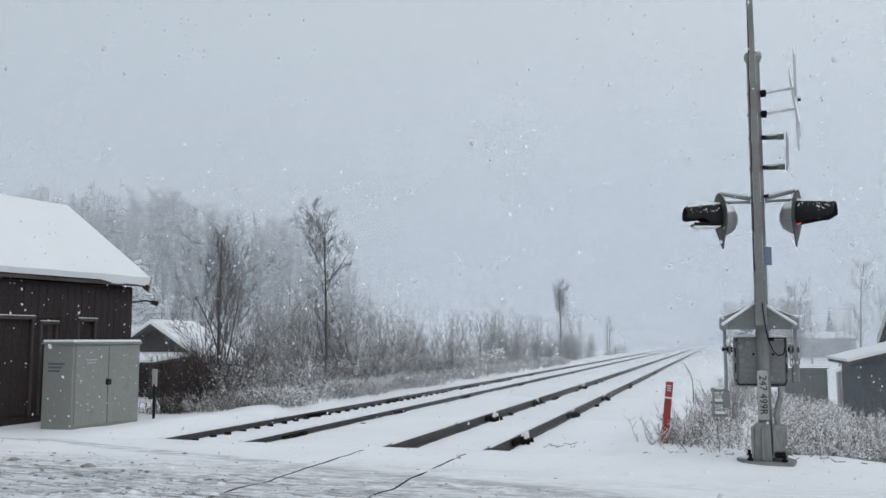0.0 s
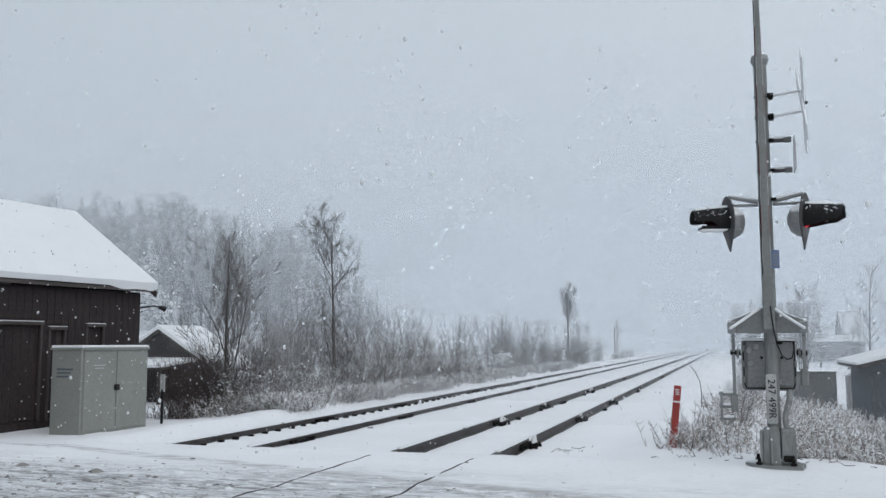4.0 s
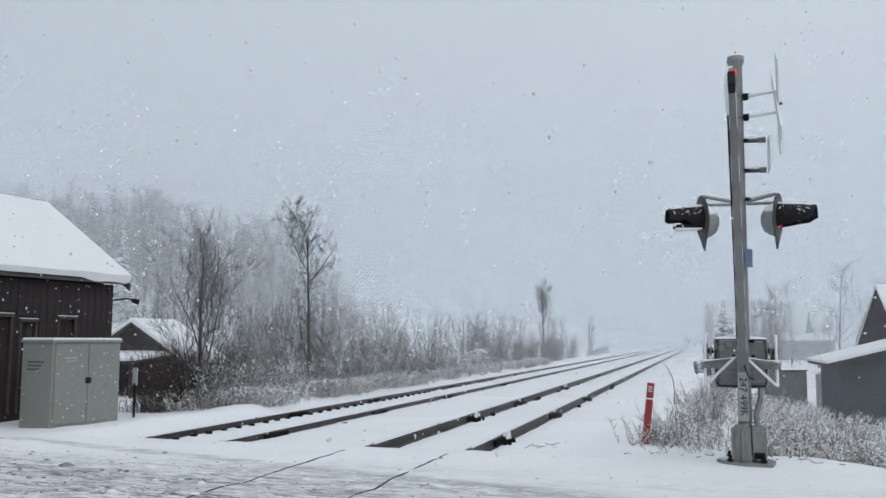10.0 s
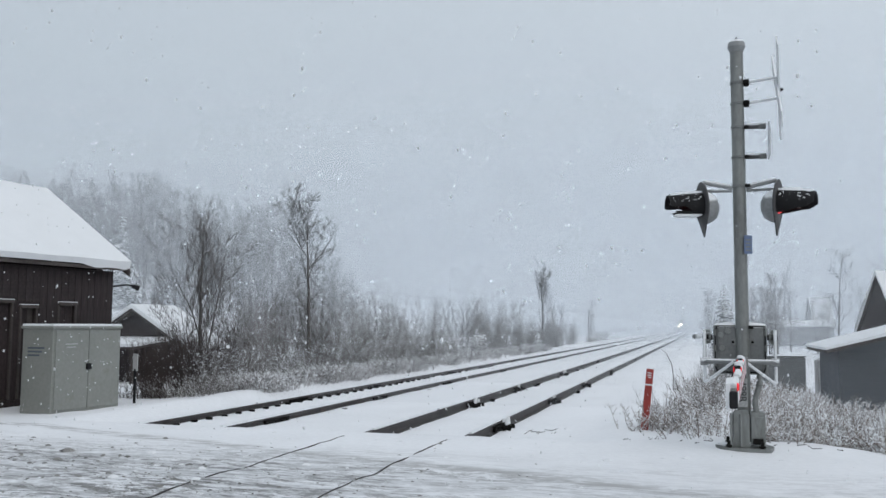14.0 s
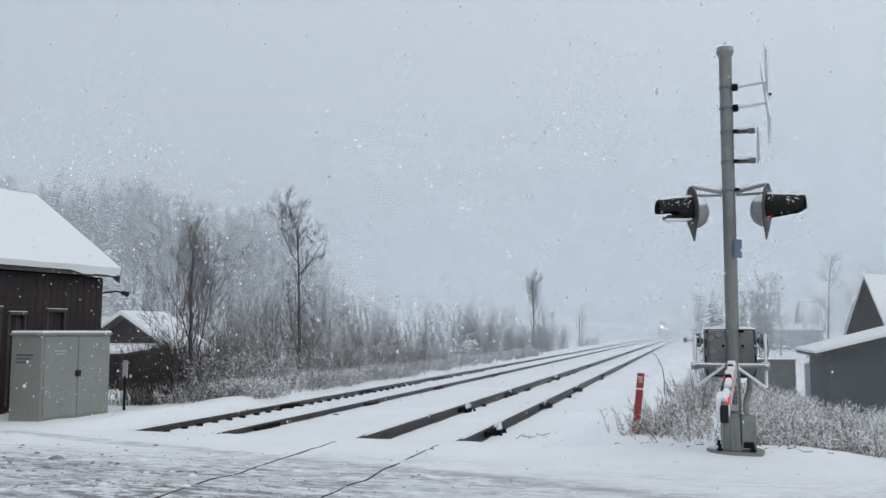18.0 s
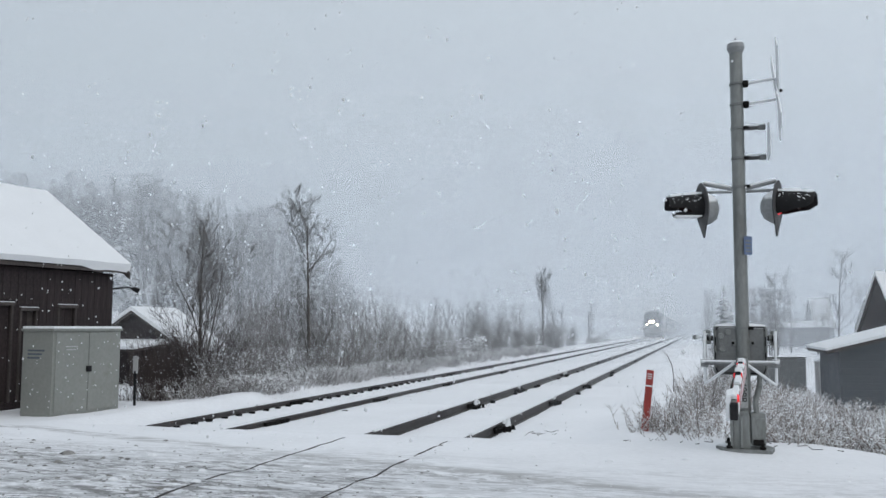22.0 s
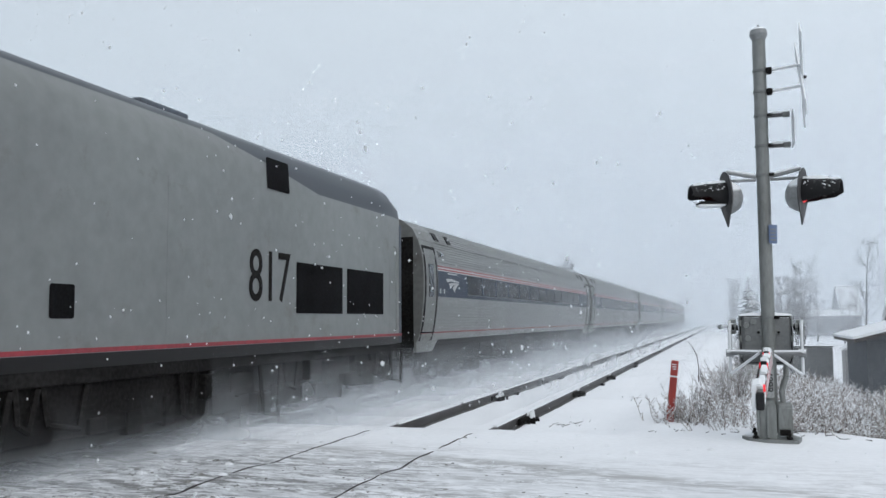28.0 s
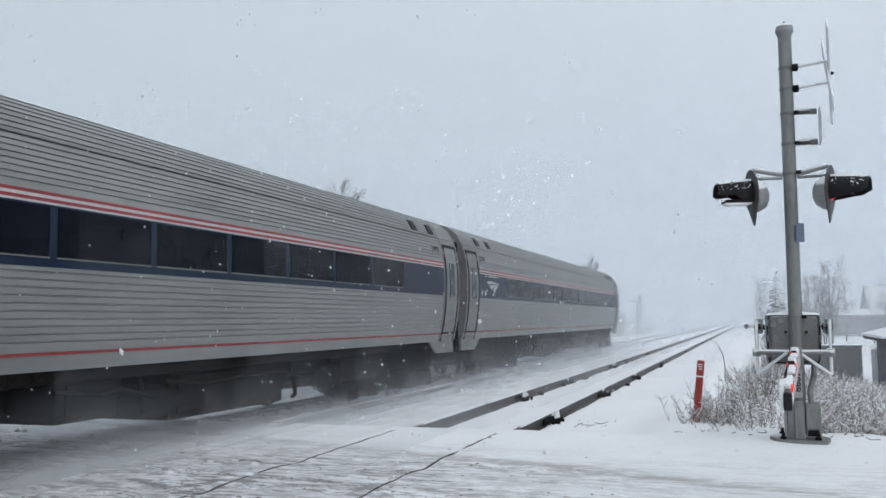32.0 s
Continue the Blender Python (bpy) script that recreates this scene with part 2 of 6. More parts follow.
# ---- mesh helpers ----
class Shape:
    """Gathers vertices and faces of one mesh."""

    def __init__(self):
        self.v, self.f = [], []

    def add(self, verts, faces, m=None):
        n = len(self.v)
        self.v += [tuple(m @ Vector(p)) if m else tuple(p) for p in verts]
        self.f += [tuple(n + i for i in f) for f in faces]
        return self

    def box(self, x0, x1, y0, y1, z0, z1, bev=0.0, m=None):
        bm = bmesh.new()
        bmesh.ops.create_cube(bm, size=1)
        for v in bm.verts:
            v.co = Vector(((x0 + x1) / 2 + v.co.x * (x1 - x0), (y0 + y1) / 2 + v.co.y * (y1 - y0), (z0 + z1) / 2 + v.co.z * (z1 - z0)))
        if bev:
            bmesh.ops.bevel(bm, geom=bm.edges[:], offset=bev, segments=2, profile=0.6, affect="EDGES", clamp_overlap=True)
        bm.verts.index_update()
        self.add([v.co for v in bm.verts], [[v.index for v in f.verts] for f in bm.faces], m)
        bm.free()
        return self

    def tube(self, p, q, r, r2=None, n=8, caps=True):
        p, q = Vector(p), Vector(q)
        r2 = r if r2 is None else r2
        d = (q - p).normalized()
        a = d.orthogonal().normalized()
        b = d.cross(a)
        ring = [(math.cos(2 * math.pi * i / n), math.sin(2 * math.pi * i / n)) for i in range(n)]
        verts = [p + r * (c * a + s * b) for c, s in ring] + [q + r2 * (c * a + s * b) for c, s in ring]
        faces = [(i, (i + 1) % n, n + (i + 1) % n, n + i) for i in range(n)]
        if caps:
            faces += [tuple(range(n - 1, -1, -1)), tuple(range(n, 2 * n))]
        return self.add(verts, faces)

    def path(self, pts, r, n=8, r2=None):
        r2 = r if r2 is None else r2
        k = len(pts) - 1
        for i in range(k):
            self.tube(pts[i], pts[i + 1], r + (r2 - r) * i / k, r + (r2 - r) * (i + 1) / k, n)
        return self

    def prism(self, outline, axis, a, b, m=None):
        """An outline of (u, v) pairs, drawn out along an axis from a to b."""
        def place(u, v, w):
            return {"x": (w, u, v), "y": (u, w, v), "z": (u, v, w)}[axis]
        n = len(outline)
        verts = [place(u, v, a) for u, v in outline] + [place(u, v, b) for u, v in outline]
        faces = [(i, (i + 1) % n, n + (i + 1) % n, n + i) for i in range(n)] + [tuple(range(n - 1, -1, -1)), tuple(range(n, 2 * n))]
        return self.add(verts, faces, m)

    def loft(self, rings, closed=True, ends=True):
        n = len(rings[0])
        faces = []
        for k in range(len(rings) - 1):
            for i in range(n if closed else n - 1):
                j = (i + 1) % n
                faces.append((k * n + i, k * n + j, (k + 1) * n + j, (k + 1) * n + i))
        if ends:
            faces += [tuple(range(n - 1, -1, -1)), tuple((len(rings) - 1) * n + i for i in range(n))]
        return self.add([p for r in rings for p in r], faces)

    def mesh(self, name, mat, smooth=False):
        me = bpy.data.meshes.new(name)
        me.from_pydata(self.v, [], self.f)
        bm = bmesh.new()
        bm.from_mesh(me)
        bmesh.ops.recalc_face_normals(bm, faces=bm.faces[:])
        bm.to_mesh(me)
        bm.free()
        me.materials.append(mat)
        if smooth:
            me.shade_smooth()
            me.set_sharp_from_angle(angle=radians(35))
        return me


def part(name, shape, mat, parent, label="", smooth=False):
    ob = new(name, shape.mesh(name, mat, smooth))
    ob.parent = parent
    return tagged(ob, label) if label else ob


def thing(name, m, label, category, group="", kind="", shape=None, mat=None, smooth=False):
    ob = new(name, shape.mesh(name, mat, smooth) if shape else None)
    ob.matrix_world = m
    return tagged(ob, label, category, group, kind)


def disc(n=24, r=1.0, z=0.0):
    return [(r * math.cos(2 * math.pi * i / n), r * math.sin(2 * math.pi * i / n)) for i in range(n)]


def letters(text, size, depth, m, name, mat, parent):
    """Raised lettering in the built-in font, turned into a mesh."""
    cu = bpy.data.curves.new(name, "FONT")
    cu.body, cu.size, cu.extrude, cu.align_x, cu.align_y = text, size, depth, "CENTER", "CENTER"
    tmp = bpy.data.objects.new(name, cu)
    me = bpy.data.meshes.new_from_object(tmp)
    bpy.data.objects.remove(tmp)
    me.transform(m)
    me.materials.clear()
    me.materials.append(mat)
    ob = new(name, me)
    ob.parent = parent
    return ob


def flat_plate(w, h, t=0.02, r=0.05, skew=0.0, n=4):
    """A rounded plate in its own xy plane."""
    pts = []
    for cx, cy, a0 in ((w / 2 - r, h / 2 - r, 0), (-w / 2 + r, h / 2 - r, 90), (-w / 2 + r, -h / 2 + r, 180), (w / 2 - r, -h / 2 + r, 270)):
        for k in range(n + 1):
            a = radians(a0 + 90 * k / n)
            px, py = cx + r * math.cos(a), cy + r * math.sin(a)
            pts.append((px + skew * py, py))
    return pts


def plate(w, h, m, t=0.02, r=0.05, skew=0.0):
    return Shape().prism(flat_plate(w, h, t, r, skew), "z", 0, t, m)


# ---- the ground: road across, track bed along y, banks at both sides ----
ROAD_EDGE = 12.35
NEAR, FAR = -4.0, -8.05          # the two tracks' centre lines
GAUGE = 0.7525


def smooth(a, b, x):
    t = min(1.0, max(0.0, (x - a) / (b - a)))
    return t * t * (3 - 2 * t)


def ground_z(x, y):
    """Height of the snow."""
    bed = smooth(ROAD_EDGE - 0.15, ROAD_EDGE + 0.25, y) * smooth(-10.2, -9.6, x) * (1 - smooth(-1.9, -1.2, x))
    z = -0.16 * bed
    right = smooth(-2.0, 1.2, x) * smooth(12.6, 15.5, y)
    z -= right * (0.25 + 0.35 * smooth(0, 6, x) + 0.25 * smooth(18, 40, y))
    z -= smooth(1.2, 4.0, x) * smooth(11.3, 13.0, y) * 0.25
    left = smooth(-10.5, -13.5, x) * smooth(16.5, 22, y)
    z -= left * 0.35
    z -= 0.14 * smooth(-10.3, -11.4, x) * smooth(11.2, 13.6, y) * (1 - smooth(17, 22, y))
    hill = smooth(-38, -120, x) * smooth(50, 150, y)
    z += hill * 14.0
    calm = 1.0 if y < 150 else 0.3
    bumps = noise.noise((x * 0.45, y * 0.45, 3.1)) * 0.05 + noise.noise((x * 1.7, y * 1.7, 7.7)) * 0.018
    flat = smooth(-10.0, -9.3, x) * (1 - smooth(-2.6, -1.8, x))
    z += bumps * calm * (1 - 0.75 * flat) + 0.012 * noise.noise((x * 3.5, y * 3.5, 1.3)) * (y < 30)
    if y < ROAD_EDGE:
        rut = sum(math.exp(-((y - c - 0.12 * noise.noise((x * 0.3, c, 0))) / 0.28) ** 2) for c in (3.4, 5.2, 7.2, 9.0))
        z += -0.025 * rut + 0.007 * noise.noise((x * 0.9, y * 5.0, 2.0))
    return z


def ground_line():
    near_y = [-60, -30, -14, -6, 0, 2, 3.5, 5] + [5 + 0.16 * i for i in range(1, 63)] + [15.1 + 0.35 * i for i in range(60)]
    y = near_y[-1]
    while y < 700:
        y *= 1.045
        near_y.append(y)
    return near_y + [1200, 2600]


def spread_x():
    xs = [-0.22 * i for i in range(80)]
    x = xs[-1]
    while x > -700:
        x = x * 1.07 - 0.1
        xs.append(x)
    right = [0.25 * i for i in range(1, 40)]
    x = right[-1]
    while x < 500:
        x = x * 1.12 + 0.1
        right.append(x)
    return sorted(xs + right + [-2400, 2400])


gx, gy = spread_x(), ground_line()
ground_shape = Shape()
ground_shape.v = [(x, y, ground_z(x, y)) for y in gy for x in gx]
nx = len(gx)
ground_shape.f = [(r * nx + c, r * nx + c + 1, (r + 1) * nx + c + 1, (r + 1) * nx + c) for r in range(len(gy) - 1) for c in range(nx - 1)]


def snow_ground_material():
    """Snow; where cars cross it is grey churned slush in streaks along the road, with dark grit in it."""
    mat = material("snow_cover", (0.80, 0.81, 0.835), rough=0.75, vary=0.035, scale=4, bump=0.4)
    nt, ln = mat.node_tree.nodes, mat.node_tree.links
    bsdf = nt["Principled BSDF"]
    base = bsdf.inputs["Base Color"].links[0].from_socket
    co = nt.new("ShaderNodeTexCoord")
    sep = nt.new("ShaderNodeSeparateXYZ")
    ln.new(co.outputs["Object"], sep.inputs[0])

    def span(value, lo, hi, to_lo=0.0, to_hi=1.0):
        n = nt.new("ShaderNodeMapRange")
        n.interpolation_type = "SMOOTHSTEP"
        n.inputs["From Min"].default_value, n.inputs["From Max"].default_value = lo, hi
        n.inputs["To Min"].default_value, n.inputs["To Max"].default_value = to_lo, to_hi
        ln.new(value, n.inputs["Value"])
        return n.outputs[0]

    def calc(op, p, q):
        n = nt.new("ShaderNodeMath")
        n.operation = op
        for i, v in enumerate((p, q)):
            if isinstance(v, (int, float)):
                n.inputs[i].default_value = v
            else:
                ln.new(v, n.inputs[i])
        return n.outputs[0]

    def grain(scale, stretch, detail=8.0, rough=0.7):
        mp = nt.new("ShaderNodeMapping")
        mp.inputs["Scale"].default_value = stretch
        ln.new(co.outputs["Object"], mp.inputs[0])
        n = node(mat, "ShaderNodeTexNoise", Scale=scale, Detail=detail, Roughness=rough)
        ln.new(mp.outputs[0], n.inputs["Vector"])
        return n.outputs[0]

    def lay(colour, factor, under):
        mix = nt.new("ShaderNodeMix")
        mix.data_type = "RGBA"
        mix.inputs["B"].default_value = (*colour, 1)
        ln.new(factor, mix.inputs["Factor"])
        ln.new(under, mix.inputs["A"])
        return mix.outputs["Result"]
    wander = calc("MULTIPLY", calc("SUBTRACT", grain(0.5, (1, 1, 1), 3.0), 0.5), 2.2)
    edge = calc("ADD", sep.outputs["Y"], wander)
    onroad = span(edge, 11.0, 8.6)
    traffic = span(calc("ADD", sep.outputs["X"], wander), 0.5, -5.5, 0.3, 1.0)
    worn = calc("MULTIPLY", onroad, traffic)
    streak = span(calc("ADD", calc("MULTIPLY", grain(1.5, (0.42, 2.1, 1)), 0.55), calc("MULTIPLY", grain(7.0, (0.7, 1.5, 1)), 0.45)), 0.40, 0.58)
    c = lay((0.40, 0.41, 0.425), calc("MULTIPLY", calc("MULTIPLY", worn, streak), 0.80), base)
    grit = calc("MULTIPLY", span(grain(5.5, (0.55, 1.7, 1), 9.0, 0.78), 0.465, 0.545), span(grain(1.1, (0.3, 1.6, 1), 4.0), 0.34, 0.56))
    c = lay((0.115, 0.113, 0.11), calc("MULTIPLY", calc("MULTIPLY", worn, grit), 0.9), c)
    # one smeared tyre track, where a car turned off
    off = calc("ABSOLUTE", calc("SUBTRACT", sep.outputs["Y"], calc("ADD", calc("MULTIPLY", sep.outputs["X"], -0.27), 8.79)), 0)
    tyre = calc("MULTIPLY", span(off, 0.26, 0.05), span(grain(3.0, (0.6, 3.0, 1)), 0.40, 0.58))
    c = lay((0.34, 0.34, 0.34), calc("MULTIPLY", tyre, 0.75), c)
    ln.new(c, bsdf.inputs["Base Color"])
    return mat


ground_ob = new("ground", ground_shape.mesh("ground", snow_ground_material(), True))
tagged(ground_ob, "snow-covered ground with a slushy road across the tracks", "ground", kind="structure")

# ---- rails: each one bar with head, web and foot; flush in the road, then proud of the snow ----
RAIL_TOP = {NEAR: 0.0, FAR: -0.05}


def rail_outline(x, top):
    pts = [(-0.07, -0.172), (-0.07, -0.155), (-0.012, -0.13), (-0.012, -0.045), (-0.037, -0.033), (-0.035, -0.006), (-0.024, 0.0)]
    pts += [(-u, v) for u, v in reversed(pts)]
    return [(x + u, top + v) for u, v in pts]


rail_no = 0
for centre in (NEAR, FAR):
    for side in (GAUGE, -GAUGE):
        s = Shape().prism(rail_outline(centre + side, RAIL_TOP[centre]), "y", ROAD_EDGE - 0.2, 600)
        rail = thing("rail", Matrix(), "dark steel rail with snow lying along its head", "rail", "running rails", shape=s, mat=RAIL)
        # snow along the head in broken lengths, and on clamps
        rng = random.Random(rail_no)
        y, snow = ROAD_EDGE + 0.2, Shape()
        while y < 260:
            ln_ = rng.uniform(2, 7) * (1 + y / 60)
            h = rng.uniform(0.012, 0.03)
            x, top = centre + side, RAIL_TOP[centre]
            snow.prism([(x - 0.03, top - 0.002), (x - 0.024, top + h), (x + 0.024, top + h * 0.9), (x + 0.03, top - 0.002)], "y", y, y + ln_)
            y += ln_ + rng.uniform(0.02, 0.25)
        part("snow_cap", snow, SNOW_SOFT, rail)
        for jy in ([14.35, 19.6, 25.3, 33.0, 45.0] if side > 0 else [18.4, 23.2, 31.0, 42.0]):    # joints
            bars = Shape()
            for sgn in (-1, 1):
                bars.box(x + sgn * 0.05 - 0.022, x + sgn * 0.05 + 0.022, jy - 0.45, jy + 0.45, top - 0.13, top - 0.04, 0.008)
                for k in range(4):
                    bars.tube((x + sgn * 0.06, jy - 0.33 + 0.22 * k, top - 0.08), (x + sgn * 0.1, jy - 0.33 + 0.22 * k, top - 0.08), 0.02, n=6)
            part("joint_bar", bars, UNDER, rail)
            if jy > 32 or centre == FAR:
                continue
            for k in range(7):
                px, py, r_ = x + rng.uniform(-0.09, 0.11), jy + 0.2 + rng.uniform(-0.22, 0.22), rng.uniform(0.025, 0.055)
                part("snow_clump", Shape().tube((px, py, top - 0.08), (px + 0.01, py, top + rng.uniform(-0.02, 0.035)), r_, r_ * 0.5, n=7), SNOW_SOFT, rail)
            for k in range(7):
                px, py, r_ = x + 0.1 + rng.uniform(0, 0.1), jy + 0.15 + rng.uniform(-0.25, 0.3), rng.uniform(0.02, 0.045)
                part("tie_plate_clip", Shape().tube((px, py, top - 0.2), (px, py, top - rng.uniform(0.05, 0.12)), r_, r_ * 0.6, n=6), UNDER, rail)
        # rail in the road: a worn line of steel flush with the snow
        if centre == NEAR:
            flat, y = Shape(), 11.75
            while y > -12:
                n_ = rng.randint(4, 16)
                run, wd = [], rng.uniform(0.006, 0.013)
                for j in range(n_ + 1):
                    yy = y - 0.12 * j
                    w_ = wd * rng.uniform(0.6, 1.3) * (0.3 if j in (0, n_) else 1.0) * (0.5 if yy > 11.2 else 1.0)
                    zz = max(ground_z(x - 0.08, yy), ground_z(x + 0.08, yy), ground_z(x, yy)) + 0.006
                    run.append([(x - 0.12 - w_, yy, zz - 0.12), (x - 0.12 + w_, yy, zz - 0.12), (x - 0.12 + w_, yy, zz), (x - 0.12 - w_, yy, zz)])
                flat.loft(run)
                y -= 0.12 * n_ + rng.choice((0.0, 0.0, 0.02, 0.06, 0.2))
            tagged(part("crossing_rail", flat, RAIL, rail, "worn steel rail set in the road"), kind="stuff")
        rail_no += 1

# ties: only their ends and tops break through the snow here and there
rng = random.Random(5)
tie_mesh = Shape().box(-1.28, 1.28, -0.11, 0.11, -0.2, 0.0, 0.012).mesh("tie", TIMBER)
tie_bed = thing("track_ties", Matrix(), "timber ties almost buried in snow under the rails", "railway ties", kind="structure", shape=Shape().box(-9.4, -9.3, 13, 13.1, -0.5, -0.4, 0.01), mat=TIMBER)
for centre in (FAR, NEAR):
    for k in range(60):
        o = new("tie", tie_mesh)
        o.parent = tie_bed
        o.location = (centre + rng.uniform(-0.04, 0.04), 12.9 + 0.54 * k, RAIL_TOP[centre] - 0.175 + rng.uniform(-0.03, 0.012) - (0.05 if centre == NEAR else -0.012))
spikes = Shape()
for centre in (FAR, NEAR):
    for side in (-GAUGE, GAUGE):
        for k in range(46):
            for e in (-0.13, 0.13):
                if rng.random() < (0.92 if centre == FAR and side < 0 else 0.25 if centre == NEAR and side < 0 else 0.06):
                    px, py = centre + side + e * (1.3 if centre == FAR else 1.0) + rng.uniform(-0.02, 0.02), 12.8 + 0.54 * k + rng.uniform(-0.05, 0.05)
                    zt = RAIL_TOP[centre] - (0.08 if centre == FAR and side < 0 else 0.12)
                    spikes.box(px - 0.055, px + 0.055, py - 0.035, py + 0.035, zt - 0.06, zt + rng.uniform(0, 0.025), 0.01)
tagged(part("spike", spikes, UNDER, tie_bed), kind="stuff")


# ---- mist: veils of falling snow, one behind the other down the line ----
def mist_sheet(y, share, height):
    m = mist_material("snow_mist", share, scale=0.035, low=height * 0.25, high=height, colour=(0.81, 0.85, 0.893))
    s = Shape()
    w = 40 + y * 1.6
    s.add([(-w * 1.5, 0, -3), (w, 0, -3), (w, 0, height), (-w * 1.5, 0, height)], [(0, 1, 2, 3)])
    return thing("snow_mist", pose(0, y, 0), "thin veil of drifting mist and falling snow", "mist", "veils of mist", "stuff", s, m)


def density(y):
    """How fast the falling snow hides what lies behind it, for each metre."""
    return 0.0050 + 0.0052 * smooth(50, 120, y)


MIST = [19 + 7.0 * i + 0.42 * i * i for i in range(20)]
for i, y in enumerate(MIST):
    mist_sheet(y, 1.08 * (1 - math.exp(-density(y) * (7.4 + 0.84 * i))), 34 + y * 0.14)


# ---- the crossing signal: mast, crossbuck, lamps, gate machine, arm ----
MAST = (0.50, 12.12)
signal = thing("crossing_signal", pose(MAST[0], MAST[1], 0.0, 0, 0.2, 0), "galvanised railway crossing signal mast with red flashers and gate", "crossing signal")
# the base: a flanged casting with a hinged box
part("base_plate", Shape().prism([(-0.27, -0.24), (-0.1, -0.29), (0.3, -0.31), (0.36, 0.05), (0.26, 0.3), (-0.26, 0.3), (-0.36, 0.02)], "z", -0.12, 0.035), GALV, signal, "grey base plate with snow round it")
part("base_snow", Shape().prism([(-0.34, 0.0), (-0.2, -0.12), (-0.16, 0.3), (-0.25, 0.28)], "z", 0.03, 0.055), SNOW_SOFT, signal)
base = Shape().box(-0.15, 0.06, -0.16, 0.14, 0.03, 0.45, 0.015)
base.prism([(-0.15, 0.03), (-0.13, 0.5), (0.04, 0.5), (0.06, 0.03)], "y", -0.17, -0.15)
part("base_casting", base, GALV, signal, "split grey base casting", False)
part("base_box", Shape().box(0.065, 0.25, -0.16, 0.12, 0.07, 0.48, 0.035), GALV, signal, "grey junction box at the base")
part("base_lid", Shape().box(0.08, 0.235, -0.172, -0.155, 0.16, 0.42, 0.006), GALV, signal)
part("base_latch", Shape().box(0.09, 0.22, -0.185, -0.16, 0.075, 0.15, 0.012), UNDER, signal, "dark latch under the box")
for fx in (-0.17, -0.045):
    part("casting_rib", Shape().prism([(-0.17, 0.03), (-0.17, 0.46), (-0.19, 0.44), (-0.23, 0.05)], "x", fx - 0.012, fx + 0.012), GALV, signal)
for bx, by in ((-0.2, -0.22), (0.2, -0.24), (-0.2, 0.2), (0.22, 0.18)):
    part("anchor_bolt", Shape().tube((bx, by, 0.03), (bx, by, 0.12), 0.022, n=6).tube((bx, by, 0.04), (bx, by, 0.07), 0.04, n=6), UNDER, signal)
part("mast", Shape().tube((0, 0, 0.4), (0, 0, 5.22), 0.085, 0.082, 24), GALV, signal, "tall galvanised tube", True)
cap = Shape().tube((0, 0, 5.2), (0, 0, 5.27), 0.085, 0.115, 20).tube((0, 0, 5.27), (0, 0, 5.33), 0.115, 0.105, 20).tube((0, 0, 5.33), (0, 0, 5.36), 0.105, 0.07, 20).tube((0, 0, 5.36), (0, 0, 5.41), 0.012, 0.012, 6)
part("finial_cap", cap, GALV_FROST, signal, "domed cap with a frosty rim", True)
part("number_plate_panel", Shape().prism(flat_plate(0.125, 0.62, 0.01, 0.02), "z", 0, 0.008, pose(-0.02, -0.095, 0.845, 90, 0, 0)), PLATE_AND_REFLECTION, signal, "weathered pale vertical number plate")
letters("247 499R", 0.128, 0.003, pose(-0.02, -0.106, 0.845, 90, 0, 0) @ pose(0, 0, 0, 0, 0, -90), "crossing_number", BLACK, signal)
part("blue_sign", plate(0.13, 0.24, pose(0.09, -0.07, 2.62, 90, 0, 38), 0.006, 0.015), BLUE_SIGN, signal, "small blue notice on the mast")
for k in range(4):
    part("notice_bar", plate(0.09, 0.018, pose(0.0925, -0.0755, 2.68 - 0.045 * k, 90, 0, 38), 0.006, 0.004), FAR_WALL, signal)


def clamp(z, w=0.1):
    part("clamp", Shape().tube((0, 0, z - 0.014), (0, 0, z + 0.014), w * 0.95, w * 0.95, 20), CASE, signal)
    part("clamp_bolt", Shape().box(0.07, 0.135, -0.075, -0.045, z - 0.02, z + 0.02, 0.006), UNDER, signal)


for z in (4.78, 4.50, 4.18, 3.78, 3.40, 1.55):
    clamp(z)
# crossbuck: two frosted boards seen edge on, and the sign below it
for z in (4.78, 4.50):
    part("crossbuck_bracket", Shape().box(0.08, 0.15, -0.05, 0.05, z - 0.04, z + 0.04, 0.012), UNDER, signal)
    part("crossbuck_stay", Shape().tube((0.1, 0, z), (0.50, 0.0, z + 0.045), 0.02, 0.018, 8), WHITE_TUBE, signal)
for sgn, dx in ((1, 0.0), (-1, 0.022)):
    board = Shape().box(-0.009, 0.009, -0.72, 0.72, -0.115, 0.115, 0.004)
    ob = part("crossbuck_board", board, WHITE_TUBE, signal, "frosted white crossbuck board")
    ob.matrix_local = pose(0.495 + dx, 0.0, 4.66, 0, -3.2, 0) @ pose(0, 0, 0, sgn * 45, 0, -2.2)
part("crossbuck_bolt", Shape().tube((0.49, 0, 4.66), (0.57, 0, 4.66), 0.02, n=6), UNDER, signal)
for z in (4.18, 3.78):
    part("sign_bracket", Shape().box(0.08, 0.27, -0.025, 0.025, z - 0.022, z + 0.022, 0.008), DISC, signal)
    part("sign_clamp", Shape().box(0.26, 0.35, -0.04, 0.04, z - 0.03, z + 0.035, 0.012).tube((0.3, -0.06, z), (0.3, 0.06, z), 0.018, n=6), CASE, signal)
    part("clamp_snow", Shape().tube((0.1, 0, z + 0.03), (0.34, 0, z + 0.038), 0.022, 0.016, 6), SNOW_SOFT, signal)
